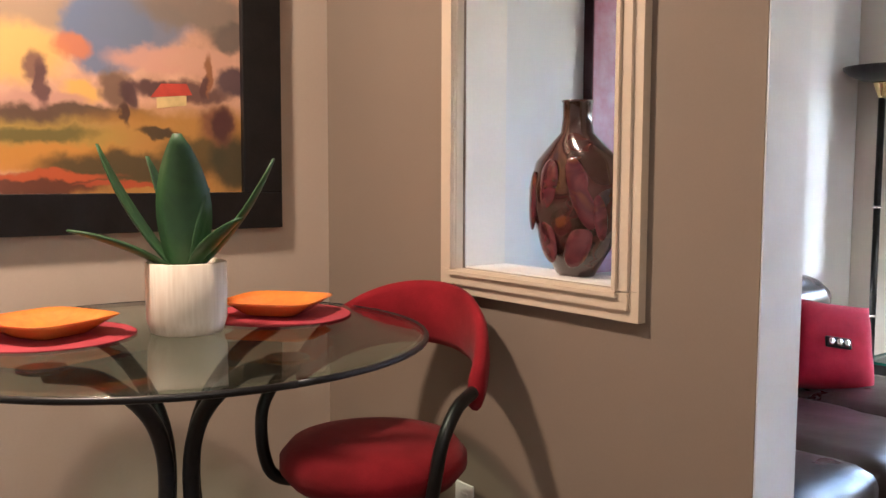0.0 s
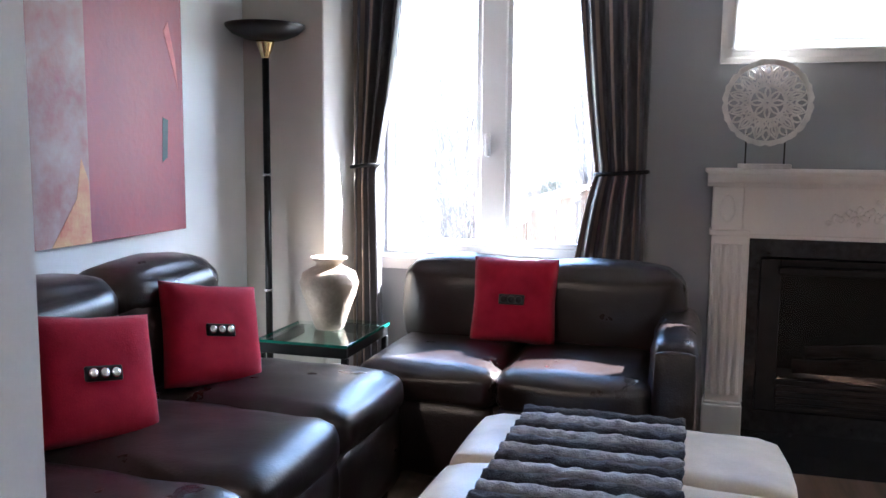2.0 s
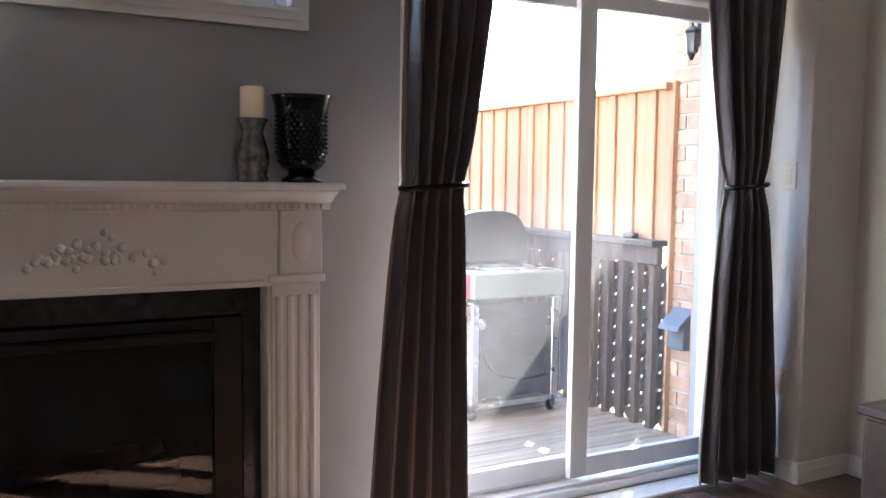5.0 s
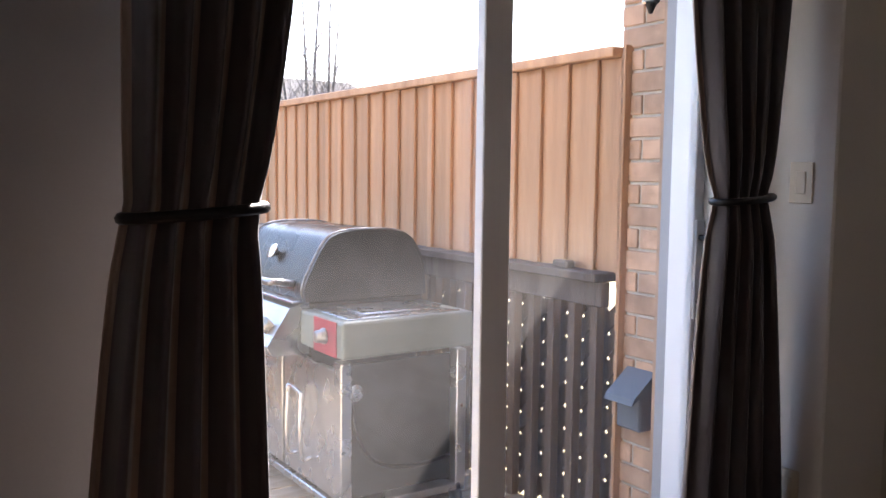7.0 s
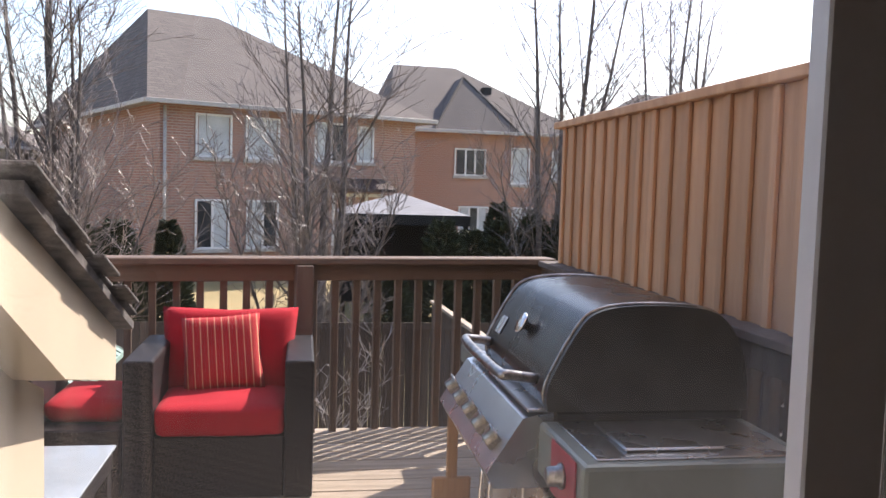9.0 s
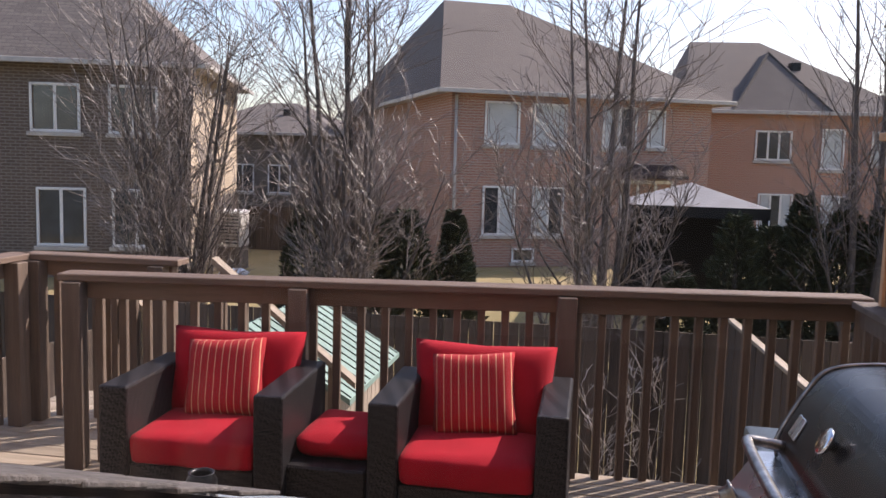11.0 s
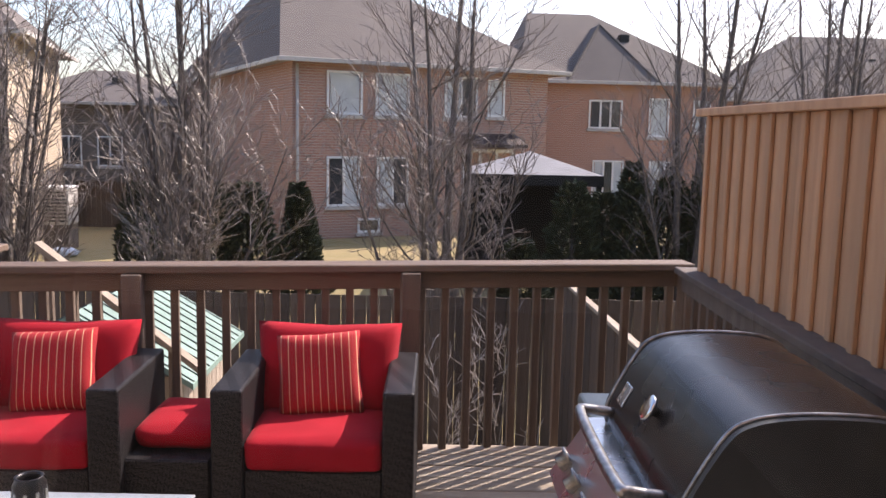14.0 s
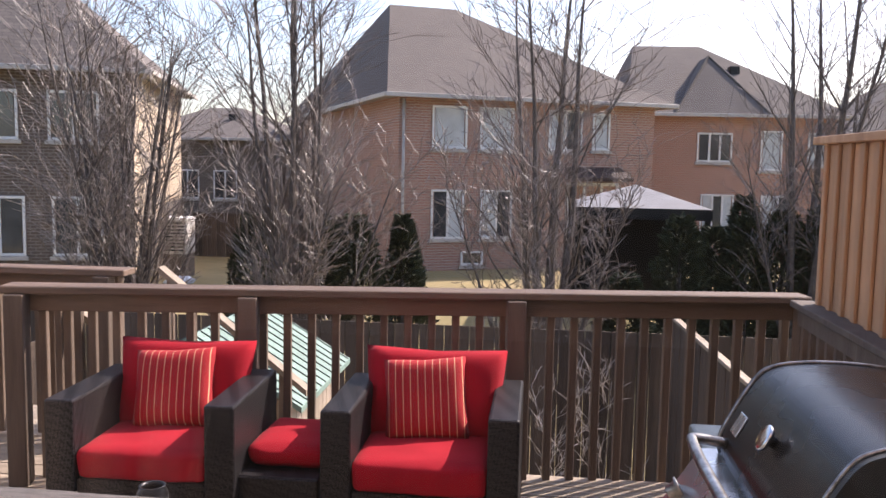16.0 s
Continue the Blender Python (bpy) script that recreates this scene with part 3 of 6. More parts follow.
# reveals
tagged(obj("window_stool", B((W1[0] - 0.03, W1[1] + 0.03, WY0 - 0.03, 0.33, 0.742, 0.7695), bevel=0.005), M_TRIM), "white window stool under the casement", "sill", "", "structure")

# ---- patio door ----
dx0, dx1, dz0, dz1 = DOOR
door = thing("door_1", pose((dx0 + dx1) / 2, 0.34, 0.0), "white vinyl sliding patio door with two glass panels", "door", "", "structure")
dc = (dx0 + dx1) / 2
part("door_frame", B((dx0 - dc, dx0 - dc + 0.035, -0.11, 0.06, 0.02, 2.04), (dx1 - dc - 0.03, dx1 - dc, -0.11, 0.06, 0.02, 2.04), (dx0 - dc + 0.04, dx1 - dc - 0.03, -0.11, 0.11, 2.0, 2.04), bevel=0.004), M_VINYL, door)
part("track", B((dx0 - dc + 0.035, dx1 - dc - 0.03, -0.118, 0.11, 0.02, 0.055), (dx0 - dc + 0.04, dx1 - dc - 0.03, -0.105, -0.095, 0.055, 0.07), (dx0 - dc + 0.04, dx1 - dc - 0.03, -0.005, 0.005, 0.055, 0.075), bevel=0.002), M_VINYL, door)
def door_panel(name, x0, x1, y, wl, wr):
    p = part(name, B((x0 - dc, x0 - dc + wl, y - 0.025, y + 0.008, 0.076, 1.995), (x1 - dc - wr, x1 - dc, y - 0.025, y + 0.008, 0.076, 1.995), (x0 - dc + wl, x1 - dc - wr, y - 0.025, y + 0.008, 0.076, 0.155), (x0 - dc + wl, x1 - dc - wr, y - 0.025, y + 0.008, 1.935, 1.995), bevel=0.003), M_VINYL, door)
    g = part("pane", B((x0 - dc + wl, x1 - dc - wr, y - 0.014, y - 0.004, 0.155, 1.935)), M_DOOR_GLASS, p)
    g.visible_shadow = False
    return p
door_panel("fixed_panel", 1.721, 2.55, 0.0, 0.014, 0.04)
slide = door_panel("sliding_panel", 2.475, 3.27, -0.045, 0.085, 0.04)
hb = tube(curve_pts([(3.25 - dc, -0.072, 0.95), (3.25 - dc, -0.115, 0.97), (3.25 - dc, -0.115, 1.12), (3.25 - dc, -0.072, 1.14)]), 0.009)
part("handle", hb, M_BLACK, slide, "dark pull handle", True)
part("lock_plate", B((3.232 - dc, 3.268 - dc, -0.078, -0.0705, 0.90, 1.19), bevel=0.003), M_VINYL, slide)
tagged(obj("door_threshold", B((1.74, 3.30, 0.10, 0.222, -0.006, 0.018), bevel=0.006), M_TRIM), "pale wood threshold strip along the door", "threshold", "", "structure")

# ---- outside: ground, deck, rails ----
GZ = -2.2
def rise(y):
    """The yards climb towards the houses behind."""
    return max(0, min(1, (y - 10) / 9)) * 0.8


gm = bmesh.new()
rng = random.Random(5)
N = 40
coords = [-400, -150, -60] + [-40 + 80 * i / N for i in range(N + 1)] + [60, 150, 400]
cy = [0.46, 1.5] + [3 + 50 * i / N for i in range(N + 1)] + [80, 150, 600]
grid = [[gm.verts.new((x, y, GZ + (0.10 * noise.noise((x * 0.15, y * 0.15, 0)) if 2 < y < 60 and abs(x) < 50 else 0) + rise(y))) for x in coords] for y in cy]
for r0, r1 in zip(grid, grid[1:]):
    for i in range(len(coords) - 1):
        gm.faces.new((r0[i], r0[i + 1], r1[i + 1], r1[i]))
tagged(obj("ground", gm, M_GRASS, True), "dormant straw-coloured lawn of the back yards", "lawn", "", "structure")

DZ = 0.02
deck = thing("deck", pose(1.1, 2.7, DZ), "weathered brown timber deck of long boards", "deck", "", "structure")
part("joist_frame", B(*[(x, x + 0.04, -2.2, 2.3, -0.24, -0.0285) for x in (-2.28, -1.34)], *[(x, x + 0.04, -2.2, 1.28, -0.24, -0.0285) for x in (-0.7, 0.1, 0.9, 1.7, 2.26)], (-2.28, 2.3, -2.24, -2.2, -0.24, -0.0285), (-2.28, -1.3, 2.3, 2.34, -0.24, -0.0285)), M_OLDWOOD, deck)
bd = None
nb = 32
for i in range(nb):
    y = -2.22 + 0.143 * i
    if y > 2.3:
        break
    for x0, x1 in ((-2.3, 0.02), (0.024, 2.32)):
        off = 0.0
        if x0 > 0 and y > 1.52:
            continue
        if x0 < 0 and y > 1.22:
            part("short_board", B((-2.3, -1.28, y - 0.068, y + 0.068, -0.028, 0), bevel=0.004), M_DECK, deck)
            continue
        if bd is None:
            bd = part("board", B((-1.16, 1.148, -0.068, 0.068, -0.028, 0), bevel=0.004), M_DECK, deck, at=pose((x0 + x1) / 2, y, off))
        else:
            again(bd, deck, pose((x0 + x1) / 2, y, off + rng.uniform(-0.0015, 0.0015)))
tagged(obj("deck_post", B((-1.1, -0.98, 4.8, 4.92, GZ - 0.1, -0.225), (3.2, 3.32, 4.8, 4.92, GZ - 0.1, -0.225), (1.0, 1.12, 4.8, 4.92, GZ - 0.1, -0.225), (-1.1, -0.98, 2.4, 2.52, GZ - 0.1, -0.225), (3.2, 3.32, 2.4, 2.52, GZ - 0.1, -0.225), bevel=0.005), M_OLDWOOD), "timber posts under the deck", "post", "", "structure")


def railing(name, label, p0, p1, z, posts, top, gap=0.118, ends=True):
    """A guard rail from p0 to p1 with a flat cap, a board under it, posts and square balusters; posts are places along it."""
    d = Vector((p1[0] - p0[0], p1[1] - p0[1], 0))
    L = d.length
    th = thing(name, Matrix.Translation((p0[0], p0[1], z)) @ Matrix.Rotation(math.atan2(d.y, d.x), 4, "Z"), label, "railing")
    h = top - z
    part("cap", B((-0.06, L + 0.03, -0.075, 0.075, h - 0.036, h), bevel=0.005), M_RAILX, th, "flat weathered cap board")
    part("upper_rail", B((0, L, -0.019, 0.019, h - 0.126, h - 0.037), bevel=0.003), M_RAILX, th)
    first = None
    for s in posts:
        b = (s - 0.045, s + 0.045, 0.019, 0.109, 0.0, h - 0.037)
        part("post", B(b, bevel=0.004), M_RAIL, th)
    n = int(L / gap)
    for i in range(n + 1):
        m = pose(i * gap + 0.02, -0.0385, 0)
        if first is None:
            first = part("baluster", B((-0.019, 0.019, -0.019, 0.019, -0.12, h - 0.05), bevel=0.003), M_RAIL, th, at=m)
        else:
            again(first, th, m)
    return th


railing("deck_railing", "brown stained timber deck railing with square balusters", (3.37, 4.355), (-0.40, 3.785), DZ, [-0.04, 1.386, 2.67, 3.76], 0.985)
railing("deck_railing", "brown stained timber railing beside the deck stair", (-0.20, 4.46), (-1.06, 4.43), DZ, [0.06, 0.8], 0.985)
railing("deck_railing", "brown stained timber railing along the deck edge", (-1.10, 4.35), (-1.10, 0.75), DZ, [0.1, 1.4, 2.7], 0.985)

# privacy fence
FX = 3.42
fence = thing("privacy_fence", pose(FX, 0.77, DZ), "orange cedar board and batten privacy screen over a lattice", "fence")
FL = 3.46
first = firstb = None
n, PITCH = 22, 0.1535
for i in range(n):
    m = pose(0, 0.036 + i * PITCH, 0)
    if first is None:
        first = part("board", B((0.0, 0.02, -0.074, 0.074, 0.95, 1.70), bevel=0.003), M_CEDAR, fence, at=m)
        firstb = part("batten", B((-0.018, -0.001, -0.019, 0.019, 0.955, 1.70), bevel=0.003), M_CEDAR, fence, at=pose(0, 0.112, 0))
    else:
        again(first, fence, m)
        again(firstb, fence, pose(0, 0.112 + i * PITCH, 0))
part("end_post", B((-0.03, 0.03, -0.052, -0.04, 0.0, 1.735), bevel=0.003), M_CEDAR, fence)
part("hinge_block", B((-0.075, -0.03, 0.17, 0.25, 0.958, 0.985), bevel=0.006), M_OLDWOOD, fence, "small grey wooden block")
part("cap", B((-0.04, 0.06, 0.0, FL, 1.70, 1.737), bevel=0.004), M_CEDAR, fence)
part("ledge", B((-0.10, 0.07, 0.0, FL, 0.925, 0.957), bevel=0.004), M_OLDWOOD, fence, "grey weathered ledge board")
part("fascia", B((-0.06, -0.02, 0.0, FL, 0.835, 0.924), bevel=0.004), M_OLDWOOD, fence)
fb = None
for i in range(30):
    m = pose(-0.03, 0.05 + i * 0.116, 0)
    if fb is None:
        fb = part("baluster", B((-0.019, 0.019, -0.019, 0.019, 0.0, 0.834), bevel=0.003), M_RAIL, fence, at=m)
    else:
        again(fb, fence, m)
lat = bmesh.new()
for s in (1, -1):
    for i in range(-11, 46):
        y0 = i * 0.09
        pts = [(0.03 + 0.004 * s, y0, 0.0), (0.03 + 0.004 * s, y0 + s * 0.82, 0.82)]
        if s == 1:
            a, b = Vector(pts[0]), Vector(pts[1])
        else:
            a, b = Vector((pts[0][0], y0 + 0.82, 0.0)), Vector((pts[0][0], y0, 0.82))
        ta = max(0.0, min(1.0, (0 - a.y) / (b.y - a.y))) if (b.y != a.y) else 0
        tb = max(0.0, min(1.0, (FL - a.y) / (b.y - a.y)))
        t0, t1 = min(ta, tb), max(ta, tb)
        if t1 - t0 < 0.03:
            continue
        p, q = a.lerp(b, t0), a.lerp(b, t1)
        d = (q - p).normalized()
        w = Vector((0, -d.z, d.y)) * 0.0245
        v = [lat.verts.new(c + o) for o in (Vector((-0.0035, 0, 0)), Vector((0.0035, 0, 0))) for c in (p - w, p + w, q + w, q - w)]
        for f in ((0, 1, 2, 3), (7, 6, 5, 4), (0, 4, 5, 1), (1, 5, 6, 2), (2, 6, 7, 3), (3, 7, 4, 0)):
            lat.faces.new([v[k] for k in f])
part("lattice", lat, M_OLDWOOD, fence, "diagonal wooden lattice")

# brick return wall beside the door
bw = thing("wall_brick_return", pose(3.424, 0.46, DZ), "tan brick return wall beside the patio door", "wall", "", "structure")
part("mortar_core", B((0.004, 0.25, 0.0, 0.308, -0.3, 2.75)), M_MORTAR, bw)
b0 = None
for r in range(36):
    for c in range(-1, 3):
        y0 = c * 0.21 + (0.105 if r % 2 else 0.0)
        a, b = max(0.0, y0), min(0.308, y0 + 0.2)
        if b - a < 0.03:
            continue
        bmx = B((-0.004, 0.1, a, b, r * 0.075, r * 0.075 + 0.065), bevel=0.003)
        part("brick", bmx, M_BRICK_NEAR, bw)

# fireplace chase outside
ch = thing("fireplace_chase", pose(0.75, WY1, 0.0), "beige boxed chimney bump-out with a small shingled roof", "chase", "", "structure")
part("siding", prism([(0.0, -0.3), (0.38, -0.3), (0.38, 1.07), (0.0, 1.22)], "x", -0.85, 0.885), M_STUCCO, ch)
part("soffit", prism([(0.0, 1.25), (0.245, 1.115), (0.545, 1.045), (0.55, 1.128), (0.0, 1.357)], "x", -0.95, 0.95), M_STUCCO, ch)
part("roof_deck", prism([(0.0, 1.360), (0.562, 1.127), (0.565, 1.139), (0.0, 1.374)], "x", -0.975, 0.975), M_SHINGLE, ch)
rs = None
slope = math.atan2(1.375 - 1.14, 0.565)
for r in range(8):
    for c in range(9):
        yy = 0.515 - r * 0.069
        m = Matrix.Translation((-0.874 + c * 0.2185 + (0.012 if r % 2 else 0.0) + 0.005 * math.sin(r * 2.3), yy, 1.14 + (0.565 - yy) * math.tan(slope) + 0.011)) @ Matrix.Rotation(-slope + 0.03 + 0.012 * math.sin(c * 3 + r), 4, "X")
        if rs is None:
            rs = part("shingle", B((-0.107, 0.107, -0.052, 0.05, -0.003, 0.003), bevel=0.0015), M_SHINGLE, ch, at=m)
        else:
            again(rs, ch, m)
# brick outer skin of the house round the door, outside face
wall_y("wall_north_outer", "tan brick outer face of the house", M_BRICK_NEAR, -2.3, 3.45, WY1 + 0.001, WY1 + 0.03, 5.5, [(W1[0] - 0.02, W1[1] + 0.02, 0.6, 2.4), (W2[0] - 0.02, W2[1] + 0.02, 1.5, 2.4), (DOOR[0] - 0.06, DOOR[1] + 0.02, 0.0, 2.06)])

# ---- fireplace ----
fp = thing("fireplace_mantel", pose(0.702, WY0 - 0.001, 0.004), "cream painted fireplace surround with fluted pilasters and carved frieze", "fireplace")
W, Y = 0.702, -1
for s in (-1, 1):
    leg = part("pilaster", B((s * 0.662, s * 0.505, -0.10, 0, 0.15, 0.94), bevel=0.003), M_TRIM, fp)
    for i in range(4):
        x = s * (0.528 + i * 0.036)
        part("flute", tube([(x, -0.103, 0.19), (x, -0.103, 0.90)], 0.0125, 8), M_TRIM, leg)
    part("plinth", B((s * 0.675, s * 0.495, -0.118, 0, 0.0, 0.14), (s * 0.668, s * 0.50, -0.11, 0, 0.14, 0.155), bevel=0.004), M_TRIM, fp)
    part("capital", B((s * 0.675, s * 0.495, -0.115, 0, 0.94, 0.965), bevel=0.004), M_TRIM, fp)
    blk = part("end_block", B((s * 0.665, s * 0.53, -0.112, 0, 0.965, 1.165), bevel=0.004), M_TRIM, fp)
    ov = bmesh.new()
    bmesh.ops.create_uvsphere(ov, u_segments=20, v_segments=10, radius=1.0)
    bmesh.ops.scale(ov, verts=ov.verts, vec=(0.032, 0.012, 0.062))
    bmesh.ops.translate(ov, verts=ov.verts, vec=(s * 0.598, -0.112, 1.065))
    part("oval_rosette", ov, M_TRIM, blk, smooth=True)
for s in (-1, 1):
    part("inner_reveal", B((s * 0.505, s * 0.495, -0.09, 0, 0.155, 0.935), bevel=0.002), M_TRIM, fp)
part("frieze", B((-0.53, 0.53, -0.095, 0, 0.935, 1.165), (-0.505, 0.505, -0.10, -0.09, 0.93, 0.95), bevel=0.003), M_TRIM, fp)
car = bmesh.new()
rg = random.Random(3)
for i in range(44):
    x = rg.gauss(0, 0.09)
    z = 1.05 + rg.gauss(0, 0.018) - abs(x) * 0.12
    r = bmesh.ops.create_icosphere(car, subdivisions=1, radius=rg.uniform(0.008, 0.017))
    bmesh.ops.scale(car, verts=r["verts"], vec=(1, 0.32, 1))
    bmesh.ops.translate(car, verts=r["verts"], vec=(x, -0.097, z))
tagged(part("carved_garland", car, M_TRIM, fp, "carved leaf garland in relief", True), kind="stuff")
part("cornice", prism([(0, 1.165), (-0.115, 1.165), (-0.122, 1.185), (-0.15, 1.20), (-0.175, 1.215), (-0.195, 1.222), (-0.195, 1.228), (0, 1.228)], "x", -0.69, 0.69), M_TRIM, fp)
dt = bmesh.new()
for i in range(58):
    x = -0.66 + i * 1.32 / 57
    r = bmesh.ops.create_cube(dt, size=1.0)
    bmesh.ops.transform(dt, verts=r["verts"], matrix=Matrix.Translation((x, -0.128, 1.176)) @ Matrix.Diagonal((0.012, 0.014, 0.014, 1)))
tagged(part("dentils", dt, M_TRIM, fp), kind="stuff")
part("shelf", B((-W, W, -0.222, 0, 1.228, 1.248), bevel=0.005), M_TRIM, fp)
for bx in ((-0.496, -0.44, -0.012, 0.0, 0.0, 0.935), (0.44, 0.496, -0.012, 0.0, 0.0, 0.935), (-0.44, 0.44, -0.012, 0, 0.84, 0.935), (-0.44, 0.44, -0.012, 0, 0.0, 0.10)):
    part("stone_facing", B(bx), M_GRANITE, fp, "polished black stone facing")

ins = thing("gas_fireplace", pose(0.702, WY0, 0.10), "black gas fireplace insert with glass front and ceramic logs", "fireplace insert")
part("firebox", B((-0.44, 0.44, 0.225, 0.235, 0.0, 0.76), (-0.44, -0.43, 0.0, 0.225, 0.0, 0.76), (0.43, 0.44, 0.0, 0.225, 0.0, 0.76), (-0.43, 0.43, 0.0, 0.225, 0.0, 0.01), (-0.43, 0.43, 0.0, 0.225, 0.75, 0.76)), M_FIREBOX, ins)
part("front_frame", B((-0.437, -0.345, -0.02, 0.0, 0.01, 0.735), (0.345, 0.437, -0.02, 0.0, 0.01, 0.735), (-0.345, 0.345, -0.02, 0, 0.70, 0.735), (-0.345, 0.345, -0.02, 0, 0.01, 0.16), bevel=0.003), M_BLACK, ins)
for i in range(4):
    part("louvre", B((-0.34, 0.34, -0.03, -0.012, 0.03 + i * 0.03, 0.048 + i * 0.03), bevel=0.003), M_BLACK, ins)
part("hood", B((-0.36, 0.36, -0.045, -0.02, 0.665, 0.70), bevel=0.006), M_BLACK, ins)
g = part("glass_front", B((-0.345, 0.345, -0.008, -0.003, 0.16, 0.665)), M_CLEAR, ins)
part("burner_tray", B((-0.33, 0.33, 0.03, 0.215, 0.14, 0.165), bevel=0.004), M_FIREBOX, ins)
for k, (a, b, r) in enumerate((((-0.26, 0.12, 0.20), (0.05, 0.10, 0.21), 0.035), ((-0.05, 0.16, 0.20), (0.27, 0.13, 0.215), 0.04), ((-0.2, 0.17, 0.26), (0.15, 0.14, 0.30), 0.03), ((0.02, 0.17, 0.25), (0.22, 0.15, 0.31), 0.028))):
    pts = [Vector(a).lerp(Vector(b), t / 5) + Vector((0, 0, 0.012 * noise.noise((t + k * 7, k, 0)))) for t in range(6)]
    part("ceramic_log", tube(pts, [r * (1 + 0.25 * noise.noise((t * 1.7, k * 3, 1))) for t in range(6)], 10), M_LOG, ins, "charred ceramic log", True)

# ---- mantel ornaments ----
MZ = 1.2525
disc = thing("carved_disc", pose(0.25, 0.10, MZ), "white carved openwork medallion on two rods and a block", "ornament")
part("base_block", B((-0.112, 0.112, -0.04, 0.04, 0, 0.022), bevel=0.003), M_CARVED, disc)
for s in (-1, 1):
    part("rod", tube([(s * 0.082, 0, 0.02), (s * 0.082, 0, 0.16)], 0.0035, 6), M_BLACK, disc)
DC = 0.293
def ring(r0, r1, d=0.012, seg=64, wob=0.0, wn=20):
    bm = bmesh.new()
    vs = []
    for i in range(seg):
        a = 2 * math.pi * i / seg
        k = 1 + wob * abs(math.sin(wn * a / 2))
        vs.append([bm.verts.new((r * math.cos(a), y, DC + r * math.sin(a))) for r, y in ((r0, -d), (r1 * k, -d), (r1 * k, d), (r0, d))])
    for i in range(seg):
        a, b = vs[i], vs[(i + 1) % seg]
        for k in range(4):
            bm.faces.new((a[k], b[k], b[(k + 1) % 4], a[(k + 1) % 4]))
    bmesh.ops.recalc_face_normals(bm, faces=bm.faces)
    return bm
part("outer_ring", ring(0.168, 0.186, wob=0.05, wn=24), M_CARVED, disc)
part("inner_ring", ring(0.070, 0.080), M_CARVED, disc)
part("hub", ring(0.006, 0.016, seg=24), M_CARVED, disc)
def petal(r0, r1, w, a, bm):
    """A hollow leaf outline between two radii."""
    c, s = math.cos(a), math.sin(a)
    pts = []
    for i in range(17):
        t = i / 8 if i <= 8 else (16 - i) / 8
        side = 1 if i <= 8 else -1
        r = r0 + (r1 - r0) * t
        o = side * w * math.sin(math.pi * t)
        pts.append((r * c - o * s, 0, DC + r * s + o * c))
    tube(pts, 0.0046, 5, bm)
pb = bmesh.new()
for i in range(8):
    petal(0.014, 0.072, 0.011, 2 * math.pi * i / 8, pb)
part("flower", pb, M_CARVED, disc)
pb = bmesh.new()
for i in range(12):
    petal(0.080, 0.165, 0.019, 2 * math.pi * (i + 0.5) / 12, pb)
    petal(0.098, 0.150, 0.008, 2 * math.pi * (i + 0.5) / 12, pb)
    a = 2 * math.pi * i / 12
    petal(0.118, 0.166, 0.014, a, pb)
    petal(0.080, 0.112, 0.009, a + 0.12, pb)
    petal(0.080, 0.112, 0.009, a - 0.12, pb)
tagged(part("openwork", pb, M_CARVED, disc), kind="stuff")

cs = thing("candle_holder", pose(1.145, 0.10, MZ), "mottled silvered glass candle holder with a cream pillar candle", "candle holder")
part("glass_body", lathe([(0.045, 0), (0.048, 0.008), (0.043, 0.02), (0.050, 0.06), (0.050, 0.085), (0.038, 0.125), (0.032, 0.145), (0.040, 0.175), (0.047, 0.185), (0.044, 0.188)]), M_MERCURY, cs, smooth=True)
part("candle", lathe([(0.034, 0.188), (0.0355, 0.192), (0.0355, 0.278), (0.032, 0.281), (0.006, 0.277)]), M_CANDLE, cs, "cream pillar candle", True)
hv = thing("mesh_candle_vase", pose(1.297, 0.10, MZ), "black footed vase with a beaded lattice surface", "vase")
part("foot", lathe([(0.062, 0), (0.062, 0.008), (0.045, 0.02), (0.04, 0.03)]), M_MESH, hv, smooth=True)
part("bowl", lathe([(0.04, 0.03), (0.065, 0.05), (0.074, 0.09), (0.076, 0.2), (0.086, 0.25), (0.092, 0.262), (0.085, 0.262), (0.07, 0.2), (0.066, 0.09), (0.02, 0.045)]), M_MESH, hv, smooth=True)
bb = bmesh.new()
for r in range(13):
    for c in range(26):
        a = 2 * math.pi * (c + 0.5 * (r % 2)) / 26
        z = 0.065 + r * 0.0135
        rad = 0.072 + (0.004 if z > 0.09 else -0.004)
        q = bmesh.ops.create_icosphere(bb, subdivisions=1, radius=0.0058)
        bmesh.ops.translate(bb, verts=q["verts"], vec=(rad * math.cos(a), rad * math.sin(a), z))
part("bead_lattice", bb, mat("teal_beads", (0.03, 0.05, 0.06), 0.1, 0.2, 20, 0.3, 0.0), hv, "dark glass beads")

